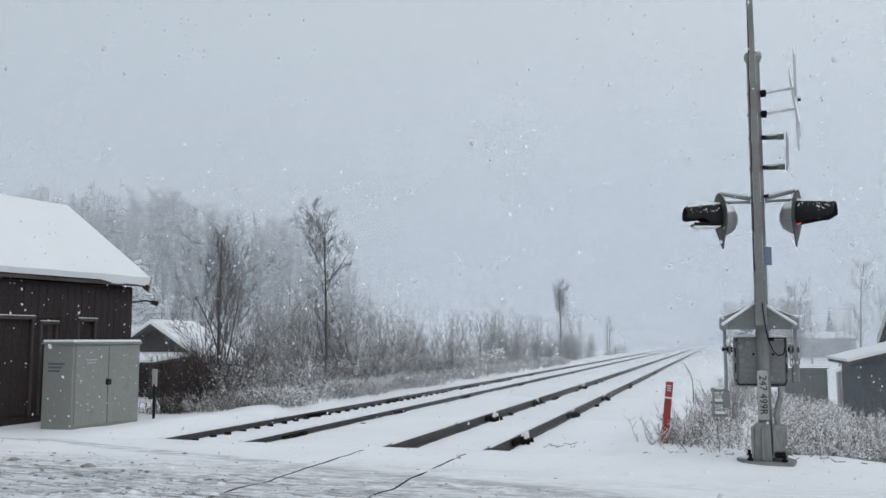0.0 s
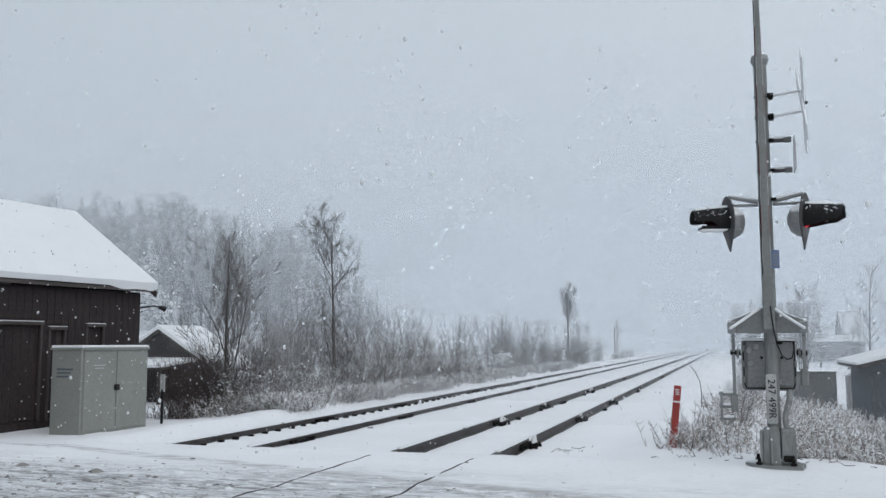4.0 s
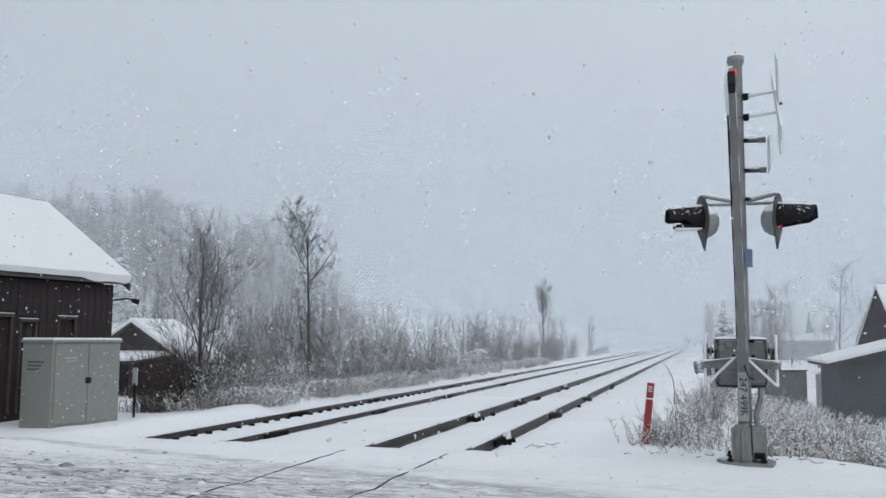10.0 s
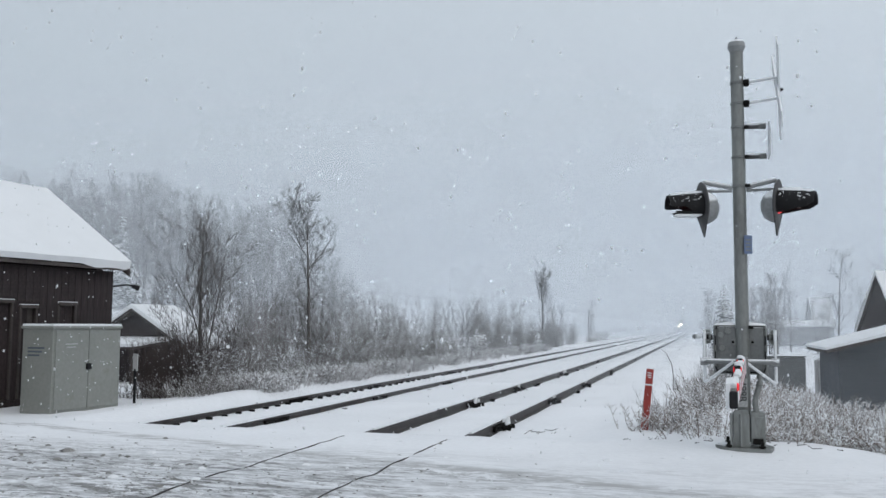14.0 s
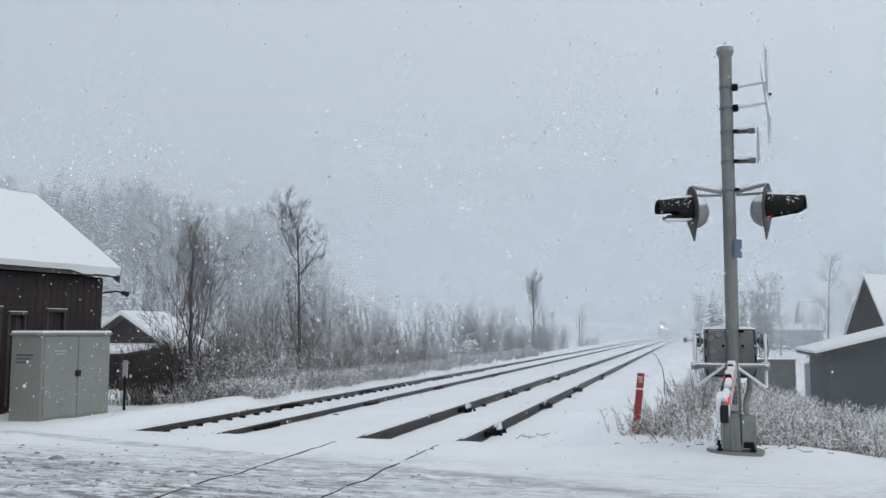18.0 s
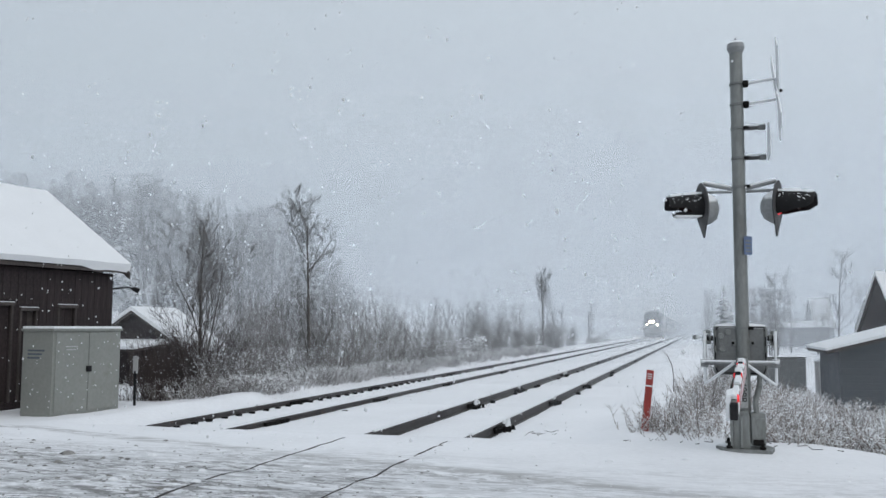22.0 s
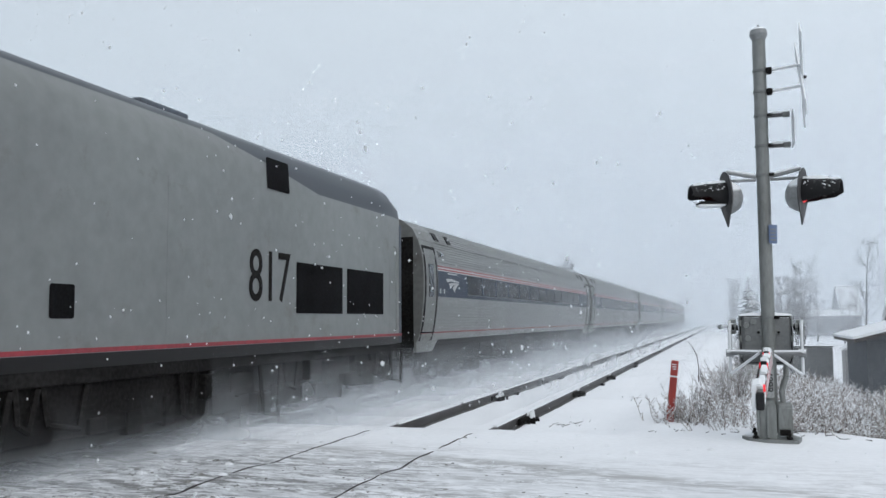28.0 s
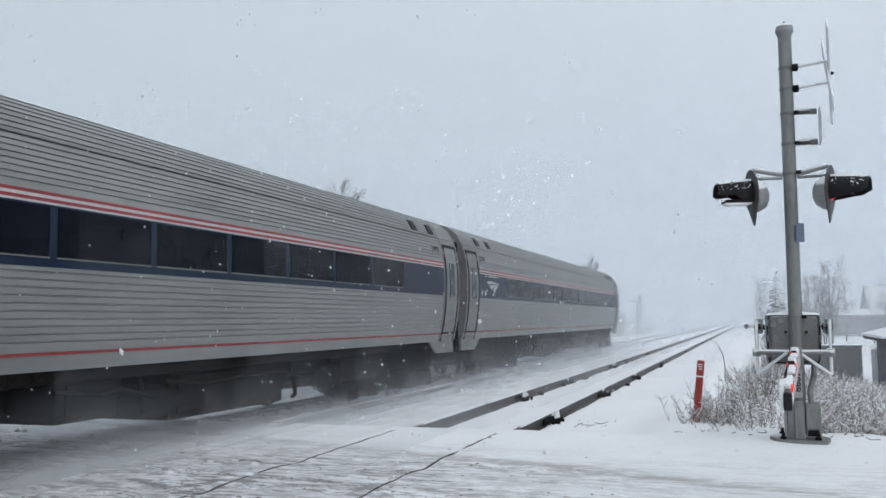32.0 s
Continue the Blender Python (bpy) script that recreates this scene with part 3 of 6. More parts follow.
part("track_count_sign", Shape().prism([(-0.24, -0.23), (0.24, -0.23), (0.24, 0.02), (0.1, 0.23), (-0.1, 0.23), (-0.24, 0.1)], "x", 0, 0.01, pose(0.38, 0.0, 4.0)), WHITE_TUBE, signal, "frosted white sign below the crossbuck")
# lamp arms and two flashers, one to each side of the road
for sd in (-1, 1):
    arm = Shape().path([(sd * 0.09, 0, 3.38), (sd * 0.2, -0.02, 3.40), (sd * 0.46, -0.04, 3.46)], 0.026, 8).path([(sd * 0.09, 0, 3.34), (sd * 0.46, 0.02, 3.35)], 0.02, 8)
    part("lamp_arm", arm, GALV_FROST, signal, "snow-topped lamp arm")
    part("bracket_snow", Shape().path([(sd * 0.12, 0, 3.41), (sd * 0.44, -0.03, 3.475)], 0.02, 6), SNOW_SOFT, signal)
    light = new("flasher")
    light.parent = signal
    light.matrix_local = pose(sd * 0.47, -0.02, 3.14, 0, 3 * sd, -16 * sd)
    tagged(light, "black flasher with round backing disc, snow-dusted hood, red lens")
    dsc = Shape()
    rim = disc(28, 0.30)
    dsc.prism([(u * (1.0 if v > -0.05 else max(0.12, 1.0 - (abs(v) - 0.05) * 3.2)), v * 1.36 if v < 0 else v * 1.1) for u, v in rim], "x", -0.008, 0.008)
    part("backing_disc", dsc, DISC, light, "dark pointed backing plate")
    back = Shape()
    back.loft([[(-sd * d, r * math.cos(a * math.pi / 9), -0.02 + r * math.sin(a * math.pi / 9)) for a in range(18)] for d, r in ((0.0, 0.22), (0.08, 0.21), (0.16, 0.16), (0.2, 0.08))])
    part("housing", back, GALV_FROST, light, "frosted grey lamp housing", True)
    # tunnel hood, cut away below towards its mouth; a separate lip catches snow under the other one
    rings = []
    for d, lo, rise in ((0.0, -62, 0.0), (0.12, -48, 0.004), (0.26, -30 if sd > 0 else -8, 0.006), (0.36, -22 if sd > 0 else -6, 0.0), (0.42, -4, -0.004), (0.46, 6, -0.01)):
        lo = radians(lo)
        angs = [lo + (math.pi - 2 * lo) * k / 14 for k in range(15)]
        outer = [(sd * d, 0.168 * math.cos(a), 0.03 + rise + 0.168 * math.sin(a) - 0.05 * d) for a in angs]
        inner = [(sd * d, 0.157 * math.cos(a), 0.03 + rise + 0.157 * math.sin(a) - 0.05 * d) for a in reversed(angs)]
        rings.append(outer + inner)
    part("hood", Shape().loft(rings), HOOD, light, "snow-dusted black hood", True)
    crust, crust_rng = [], random.Random(40 + sd)
    for k in range(11):
        d = 0.01 + 0.042 * k
        h = crust_rng.uniform(0.008, 0.034) * (1.0 if k < 8 else 0.5)
        w = crust_rng.uniform(0.07, 0.11)
        crust.append([(sd * d, u, v - 0.05 * d) for u, v in ((-w, 0.178), (-w * 0.6, 0.195 + h), (0.0, 0.201 + h), (w * 0.6, 0.193 + h * 0.6), (w, 0.178))])
    part("hood_snow", Shape().loft(crust), SNOW_SOFT, light, "crust of snow along the hood", True)
    blots = Shape()
    for k in range(34):
        d, a = crust_rng.uniform(0.03, 0.42), radians(crust_rng.uniform(196, 262))
        r_ = crust_rng.uniform(0.004, 0.013)
        p_ = Vector((sd * d, 0.166 * math.cos(a), 0.03 - 0.166 * math.sin(a) - 0.05 * d))
        blots.tube(p_, p_ + Vector((0.0, -0.008, 0.002)), r_, r_ * 0.6, 6)
    tagged(part("stuck_snow", blots, SNOW_SOFT, light, "flecks of wet snow"), kind="stuff")
    if sd < 0:
        lip = [[(sd * d, 0.11 * u, -0.125 + 0.03 * u * u + (0.05 * (d - 0.1)) + v) for u, v in ((-1, 0.0), (0, 0.0), (1, 0.0), (1, 0.03), (0, 0.034), (-1, 0.03))] for d in (0.0, 0.12, 0.26, 0.37)]
        part("lower_lip", Shape().loft(lip), HOOD, light, "narrow lower lip of the hood")
        part("lip_snow", Shape().loft([[(sd * d, -0.112, -0.128 + 0.05 * (d - 0.1) - h), (sd * d, 0.1, -0.128 + 0.05 * (d - 0.1) - h), (sd * d, 0.1, -0.112 + 0.05 * (d - 0.1)), (sd * d, -0.117, -0.108 + 0.05 * (d - 0.1))] for d, h in ((0.04, -0.006), (0.12, 0.006), (0.22, 0.0), (0.3, 0.008), (0.38, -0.01))]), SNOW_SOFT, light)
    part("lens", Shape().tube((sd * 0.012, 0, 0.02), (sd * 0.05, 0, 0.02), 0.145, 0.12, 20), LAMP_RED, light, "red glass lens")
# gate machine case behind and beside the mast
case = part("gate_machine", Shape().box(-0.36, 0.30, 0.02, 0.42, 0.94, 1.60, 0.05), CASE, signal, "grey gate machine case with snow on top")
part("case_door", Shape().box(-0.30, -0.02, -0.005, 0.02, 0.98, 1.56, 0.015), CASE, case)
part("case_rib", Shape().box(0.06, 0.26, -0.005, 0.02, 1.0, 1.55, 0.02), CASE, case)
part("case_snow", Shape().loft([[(x, 0.0, 1.575), (x, 0.03, 1.60 + h), (x, 0.38, 1.605 + h), (x, 0.41, 1.58)] for x, h in ((-0.35, -0.02), (-0.3, 0.0), (-0.18, 0.012), (-0.02, 0.004), (0.1, 0.014), (0.24, 0.002), (0.29, -0.02))]), SNOW_SOFT, case, "thin snow along the top", True)
for hx in (-0.345, 0.285):
    for hz in (1.08, 1.28, 1.48):
        part("case_hinge", Shape().tube((hx, 0.0, hz - 0.04), (hx, 0.0, hz + 0.04), 0.016, n=8), GALV, case)
part("mast_saddle", Shape().box(-0.13, 0.13, -0.02, 0.04, 1.32, 1.40, 0.012), GALV, case, "bolted saddle round the mast")
part("mast_saddle", Shape().box(-0.11, 0.11, -0.02, 0.04, 1.02, 1.08, 0.012), GALV, case)
for bx in (-0.12, 0.12):
    part("saddle_bolt", Shape().tube((bx, -0.06, 1.36), (bx, 0.0, 1.36), 0.018, n=6), UNDER, case)
for cx, cz in ((-0.27, 1.45), (-0.25, 1.28), (-0.18, 1.5)):
    part("case_knob", Shape().tube((cx, -0.03, cz), (cx, 0.0, cz), 0.035, 0.04, 12), GALV, case)
part("conduit", Shape().path([(0.2, 0.05, 0.96), (0.19, -0.02, 0.8), (0.13, -0.06, 0.62), (0.15, -0.08, 0.42)], 0.035, 10), GALV, signal, "bent grey cable conduit")
for gx0, gx1 in ((-0.34, -0.03), (0.03, 0.28)):
    part("case_gasket", Shape().path([(gx0 + 0.03, 0.012, 1.57), (gx0, 0.012, 1.5), (gx0, 0.012, 1.04), (gx0 + 0.03, 0.012, 0.97), (gx1 - 0.03, 0.012, 0.97), (gx1, 0.012, 1.04), (gx1, 0.012, 1.5), (gx1 - 0.03, 0.012, 1.57), (gx0 + 0.03, 0.012, 1.57)], 0.007, 6), UNDER, case)
for sd in (-1, 1):
    part("shaft_hub", Shape().tube((-0.03 + sd * 0.34, 0.15, 1.42), (-0.03 + sd * 0.47, 0.15, 1.42), 0.034, 0.034, 14), UNDER, signal)
    part("hub_nut", Shape().tube((-0.03 + sd * 0.36, 0.15, 1.42), (-0.03 + sd * 0.39, 0.15, 1.42), 0.06, 0.06, 8), GALV, signal)

# the arm with its yoke turns about the shaft; it is modelled lowered, reaching along -y
gate_arm = new("gate_arm")
gate_arm.parent = signal
tagged(gate_arm, "striped red and white gate arm with small lamps, snow on it")
PIVOT = (-0.03, 0.15, 1.42)
gate_arm.location = PIVOT
for sd in (-1, 1):
    x = sd * 0.43
    back = 0.76 if sd < 0 else 0.42
    part("side_bar", Shape().prism([(back, 0.05), (-0.28, 0.05), (-0.34, -0.02), (-0.34, -0.30), (-0.26, -0.30), (-0.22, -0.05), (back, -0.05)], "x", x - 0.02, x + 0.02), GALV_FROST, gate_arm, "grey side bar of the yoke")
    part("counterweight", Shape().box(x - 0.05, x + 0.04, back - 0.22, back, -0.10, 0.10, 0.02), GALV, gate_arm, "grey counterweight plates")
    part("yoke_end", Shape().box(x - 0.05, x + 0.05, -0.41, -0.26, -0.36, -0.26, 0.012), GALV_FROST, gate_arm)
    part("yoke_tube", Shape().tube((x, -0.33, 0.10), (x, -0.33, -0.58), 0.019, 0.019, 8), WHITE_TUBE, gate_arm, "frosted white upright tube")
    part("yoke_tube", Shape().path([(x, -0.33, -0.57), (x * 0.93, -0.35, -0.56), (sd * 0.07, -0.58, -0.30)], 0.018, 8), WHITE_TUBE, gate_arm, "frosted white brace")
part("yoke_panel", Shape().prism([(-0.43, -0.26), (0.43, -0.26), (0.43, -0.41), (0.0, -0.58), (-0.43, -0.41)], "z", -0.335, -0.305), CASE, gate_arm, "grey gable-shaped yoke panel")
part("yoke_bar", Shape().tube((-0.47, -0.42, -0.29), (0.47, -0.42, -0.29), 0.019, 0.019, 8), WHITE_TUBE, gate_arm, "frosted white cross bar")
for sd in (-1, 1):
    part("yoke_rim", Shape().tube((sd * 0.43, -0.415, -0.30), (0.0, -0.59, -0.30), 0.016, 0.016, 8), GALV_FROST, gate_arm)
AX = 0.03                       # the arm sits a little to one side
part("arm_socket", Shape().box(AX - 0.07, AX + 0.07, -1.0, -0.3, -0.40, -0.24, 0.015), GALV, gate_arm, "grey arm socket")
ARM0, ARM1 = -0.5, -6.3


def arm_x(y):
    return AX


part("arm_tube", Shape().loft([[(arm_x(y) + w * u, y, -0.32 + h * v) for u, v in ((-1, -1), (1, -1), (1, 1), (-1, 1))] for y, w, h in ((ARM0, 0.05, 0.08), (ARM1, 0.022, 0.045))]), GALV, gate_arm, "grey aluminium arm")
for k in range(13):
    y0, y1 = -1.1 - 0.39 * k, -1.1 - 0.39 * (k + 1)
    for sd in (-1, 1):
        rings = []
        for y in (y0, y1):
            f = (y - ARM0) / (ARM1 - ARM0)
            w, h = 0.051 - 0.028 * f, 0.078 - 0.034 * f
            rings.append([(arm_x(y) + sd * w, y, -0.32 - h), (arm_x(y) + sd * w, y, -0.32 + h), (arm_x(y) + sd * (w + 0.003), y, -0.32 + h), (arm_x(y) + sd * (w + 0.003), y, -0.32 - h)])
        part("stripe", Shape().loft(rings), RED_STRIPE if k % 2 else WHITE_PAINT, gate_arm)
for k in range(12):
    y0, y1 = -1.1 - 0.42 * k, -1.5 - 0.42 * k
    if k in (4, 9):
        continue
    snow_top = Shape().loft([[(arm_x(y) + w * u, y, -0.32 + h + v) for u, v in ((-1, 0.0), (1, 0.0), (0.6, t_), (-0.6, t_))] for y, w, h, t_ in ((y0, 0.045 - 0.002 * k, 0.079 - 0.0025 * k, 0.03), (y1, 0.043 - 0.002 * k, 0.077 - 0.0025 * k, 0.02))])
    part("arm_snow", snow_top, SNOW_SOFT, gate_arm, "ridge of snow on the arm")
for y in (-2.2, -4.1):
    x = arm_x(y)
    lamp = part("arm_lamp", Shape().box(x - 0.03, x + 0.022, y - 0.045, y + 0.045, -0.285, -0.20, 0.012), BLACK, gate_arm, "small black arm lamp")
    for sd in (-1, 1):
        part("lens", Shape().tube((x - 0.004 + sd * 0.026, y, -0.242), (x - 0.004 + sd * 0.036, y, -0.242), 0.028, 0.024, 12), LAMP_RED, lamp)
    if y > -6:
        part("lamp_snow", Shape().box(x - 0.03, x + 0.022, y - 0.04, y + 0.04, -0.205, -0.17, 0.012), SNOW_SOFT, lamp)
tip = part("tip_lamp", Shape().box(AX - 0.026, AX + 0.026, -6.36, -6.24, -0.385, -0.275, 0.012), BLACK, gate_arm, "black lamp at the arm's tip")
part("lens", Shape().tube((AX + 0.02, -6.3, -0.25), (AX + 0.034, -6.3, -0.25), 0.026, 0.022, 12), LAMP_RED, tip, "lit red lens")
part("tip_snow", Shape().loft([[(AX - 0.05, y, -0.40 + e), (AX - 0.026, y, -0.40 + e), (AX - 0.02, y, -0.24), (AX + 0.012, y, -0.225), (AX - 0.005, y, -0.19 - e), (AX - 0.045, y, -0.2 - e)] for y, e in ((-6.34, 0.03), (-6.25, 0.0), (-6.1, 0.01), (-5.95, 0.04))]), SNOW_SOFT, tip, "wet snow stuck to the tip")
part("arm_cable", Shape().path([(AX - 0.055, -1.0, -0.28), (AX - 0.045, -3.0, -0.27), (AX - 0.035, -6.0, -0.27)], 0.009, 6), RUBBER, gate_arm)
# weight carrier beside the longer side bar: an outer bar held off on rods
part("weight_carrier", Shape().box(-0.615, -0.585, 0.50, 0.90, -0.035, 0.035, 0.01), GALV_FROST, gate_arm, "frosted outer bar of the weight carrier")
for wy in (0.54, 0.70, 0.86):
    part("weight_rod", Shape().tube((-0.63, wy, 0.0), (-0.43, wy, 0.0), 0.02, 0.02, 8), GALV, gate_arm)
    part("rod_snow", Shape().box(-0.58, -0.46, wy - 0.045, wy - 0.012, -0.02, 0.02, 0.012), SNOW_SOFT, gate_arm)
part("loop_cable", Shape().path([(0.05, -0.6, -0.41), (0.06, -0.45, -0.42), (0.08, -0.28, -0.42), (0.11, -0.12, -0.41), (0.16, 0.01, -0.38), (0.22, 0.07, -0.34), (0.28, 0.05, -0.3), (0.31, -0.05, -0.26), (0.31, -0.16, -0.22)], 0.008, 6), RUBBER, gate_arm)


# ---- the train: a locomotive and five coaches; local y runs backwards from the front, x to the side, z over the rail ----
NOSE_AT = 10.0                    # where the nose stands at 27.5 s
SPEED = 26.1


def loco_half(z):
    """Half width of the locomotive's shell at a height."""
    if z <= 3.6:
        return 1.5
    if z >= 4.5:
        return 0.0
    pts = [(3.6, 1.5), (3.95, 1.45), (4.2, 1.31), (4.34, 1.1), (4.45, 0.62), (4.5, 0.0)]
    for (a, wa), (b, wb) in zip(pts, pts[1:]):
        if z <= b:
            return wa + (wb - wa) * (z - a) / (b - a)


def loco_ring(y, top, taper):
    """Closed section of the shell: up one side, over, down the other."""
    base = 1.08
    zs = [base, 1.6, 2.1, 2.45, 2.8, 3.2, 3.6, 3.95, 4.2, 4.34, 4.45]
    right = []
    for z in zs:
        zz = min(z, top)
        tuck = max(0.0, zz - 2.5) * 0.17 * max(0.0, 1 - y / 2.6)   # the cab front narrows upwards
        right.append((max(0.02, loco_half(zz) - taper - tuck), y, zz))
    last = right[-1]
    across = [(last[0] * f, y, last[2] + (0.04 if top >= 4.4 else 0.02) * (1 - f * f)) for f in (0.66, 0.33, 0.0, -0.33, -0.66)]
    left = [(-px, y, pz) for px, y, pz in reversed(right)]
    return right + across + left


def shell_material():
    """The livery is paint on the shell: deep blue over the cab, silver behind, dark roof."""
    mat = material("locomotive_livery", (0.195, 0.203, 0.2), rough=0.4, metal=0.2, vary=0.08, scale=1.6, dirt=(0.15, 0.148, 0.14), dirt_at=0.58, bump=0.02, spec=0.3)
    nt, ln = mat.node_tree.nodes, mat.node_tree.links
    bsdf = nt["Principled BSDF"]
    base = bsdf.inputs["Base Color"].links[0].from_socket
    co = nt.new("ShaderNodeTexCoord")
    sep = nt.new("ShaderNodeSeparateXYZ")
    ln.new(co.outputs["Object"], sep.inputs[0])

    def math_(op, a, b, clamp=False):
        n = nt.new("ShaderNodeMath")
        n.operation, n.use_clamp = op, clamp
        for i, v in enumerate((a, b)):
            if isinstance(v, (int, float)):
                n.inputs[i].default_value = v
            else:
                ln.new(v, n.inputs[i])
        return n.outputs[0]
    ax = math_("ABSOLUTE", sep.outputs["X"], 0)
    dip = math_("MULTIPLY", math_("SUBTRACT", 1.5, ax), -0.15)
    line = math_("ADD", math_("ADD", math_("MULTIPLY", math_("MAXIMUM", math_("SUBTRACT", sep.outputs["Y"], 0.1), 0), 0.375), 2.47), dip)
    over = math_("MULTIPLY", math_("SUBTRACT", sep.outputs["Z"], line), 200, True)
    infront = math_("MULTIPLY", math_("SUBTRACT", 4.75, sep.outputs["Y"]), 100, True)
    blue = math_("MULTIPLY", over, infront)
    low = math_("MULTIPLY", math_("MINIMUM", math_("MAXIMUM", math_("SUBTRACT", sep.outputs["Y"], 13.4), 0), 3.1), -0.15)
    roof = math_("MULTIPLY", math_("SUBTRACT", sep.outputs["Z"], math_("ADD", low, 4.17)), 60, True)

    def lay(colour, factor, under):
        mix = nt.new("ShaderNodeMix")
        mix.data_type = "RGBA"
        mix.inputs["B"].default_value = (*colour, 1)
        ln.new(factor, mix.inputs["Factor"])
        ln.new(under, mix.inputs["A"])
        return mix.outputs["Result"]
    c = base
    c = lay((0.009, 0.022, 0.050), blue, c)
    c = lay((0.042, 0.049, 0.060), roof, c)
    c = lay((0.011, 0.0105, 0.0105), math_("MULTIPLY", math_("SUBTRACT", 1.24, sep.outputs["Z"]), 200, True), c)
    ln.new(c, bsdf.inputs["Base Color"])
    return mat


RAKE = 0.70


def on_rake(x, z, lift=0.012, tip=0.0):
    """A pose on the raked cab front: local x across, y up the slope, z outwards."""
    y = (z - 2.5) * RAKE
    ang = math.degrees(math.atan2(1.0, RAKE))
    return pose(x, y, z, ang, 0, 0) @ pose(0, 0, lift, 0, 0, tip)


def side_pose(side, y, z, x=1.5, lift=0.004, lean=0.0):
    """A pose on the train's side: local x runs along the side (rightwards for one who looks at it), y up, z outwards."""
    return pose(side * (x + lift), y, z, 90, 0, 90 * side) @ pose(0, 0, 0, lean, 0, 0)


def logo(side, y, z, size, x, mat, parent):
    """Three curved blades that taper: a plain emblem."""
    blades = (((-1.35, 0.33), (-0.81, 0.39), (0.38, 0.36), (-0.5, 0.24), (-1.06, 0.07)), ((-0.81, -0.02), (-0.04, 0.25), (1.27, 0.39), (0.17, 0.16), (-0.34, -0.23)), ((-0.17, -0.33), (0.38, 0.07), (1.35, 0.43), (0.74, 0.0), (0.34, -0.49)))
    for pts in blades:
        s = Shape().prism([(u * size * side, v * size) for u, v in pts], "z", 0, 0.006, side_pose(side, y, z, x))
        part("emblem_blade", s, mat, parent)


def wheelset(parent, y, r=0.5, gauge=0.73):
    s = Shape()
    for sd in (-1, 1):
        s.tube((sd * gauge, 0, 0), (sd * (gauge + 0.13), 0, 0), r, r * 0.985, 24)
        s.tube((sd * (gauge - 0.03), 0, 0), (sd * gauge, 0, 0), r + 0.028, r + 0.028, 24)
        for k in range(6):
            a = k * math.pi / 3
            s.box(sd * (gauge + 0.13) - 0.01, sd * (gauge + 0.13) + 0.02, -0.03, 0.03, 0.1, r * 0.85, 0.008, Matrix.Rotation(a, 4, "X"))
    s.tube((-gauge, 0, 0), (gauge, 0, 0), 0.085, n=10)
    ob = part("wheelset", s, WHEELS, parent)
    ob.location = (0, y, r)
    return ob


def bogie(parent, y, base=2.6, r=0.5, heavy=False):
    s = Shape()
    h = 0.5 if heavy else 0.36
    for sd in (-1, 1):
        x = sd * 1.08
        s.prism([(y - base * 0.72, 0.55), (y - base * 0.6, 0.85), (y - base * 0.3, 0.9), (y - base * 0.18, 0.62 - h * 0.4), (y + base * 0.18, 0.62 - h * 0.4), (y + base * 0.3, 0.9), (y + base * 0.6, 0.85), (y + base * 0.72, 0.55), (y + base * 0.4, 0.48), (y + base * 0.25, 0.3), (y - base * 0.25, 0.3), (y - base * 0.4, 0.48)], "x", x - 0.08, x + 0.08)
        for e in (-1, 1):
            s.box(x - 0.14, x + 0.14, y + e * base / 2 - 0.2, y + e * base / 2 + 0.2, 0.33, 0.66, 0.04)
            for k in range(4):
                s.tube((x, y + e * 0.3, 0.5 + 0.09 * k), (x, y + e * 0.3, 0.55 + 0.09 * k), 0.13, 0.13, 12)
        if heavy:
            s.box(x - 0.05, x + 0.2, y - base * 0.85, y + base * 0.85, 0.5, 0.98, 0.05)
            s.box(x - 0.05, x + 0.24, y - 0.7, y + 0.7, 0.22, 0.6, 0.05)
            for e in (-1.9, -1.0, 1.0, 1.9):
                s.box(x, x + 0.28 * sd if sd > 0 else x, y + e - 0.22, y + e + 0.22, 0.18, 0.5, 0.03) if sd > 0 else s.box(x - 0.28, x, y + e - 0.22, y + e + 0.22, 0.18, 0.5, 0.03)
        s.tube((x + sd * 0.1, y - base * 0.3, 0.8), (x + sd * 0.1, y + base * 0.1, 0.55), 0.05, n=8)
    s.box(-1.0, 1.0, y - 0.3, y + 0.3, 0.5, 0.95, 0.05)
    b = part("bogie_frame", s, UNDER, parent)
    for e in (-1, 1):
        wheelset(parent, y + e * base / 2, r)
    return b


def build_loco():
    loco = thing("locomotive", pose(FAR, 700, -0.05), "silver diesel locomotive with deep blue cab and red stripe, headlights lit", "locomotive")
    rings = []
    for y, top, taper in ((0.0, 2.5, 0.34), (0.06, 2.58, 0.2), (0.16, 2.73, 0.09), (0.3, 2.93, 0.02), (0.6, 3.36, 0.0), (0.95, 3.86, 0.0), (1.2, 4.19, 0.0), (1.45, 4.36, 0.0), (1.9, 4.46, 0.0), (2.5, 4.5, 0.0), (3.05, 4.52, 0.0), (4.4, 4.52, 0.0), (8, 4.52, 0), (12, 4.52, 0), (16, 4.52, 0), (19.4, 4.52, 0.0), (20.0, 4.3, 0.0), (20.5, 3.9, 0.06)):
        rings.append(loco_ring(y, top, taper))
    part("body", Shape().loft(rings), shell_material(), loco, "silver shell with blue cab and dark roof", True)
    # red line along both sides and round the front
    line = Shape()
    for sd in (-1, 1):
        line.box(sd * 1.502 - 0.004, sd * 1.502 + 0.004, 0.3, 20.45, 1.245, 1.295)
    line.box(-1.16, 1.16, -0.008, -0.002, 1.245, 1.295)
    part("red_line", line, TRAIN_RED, loco, "thin red line")
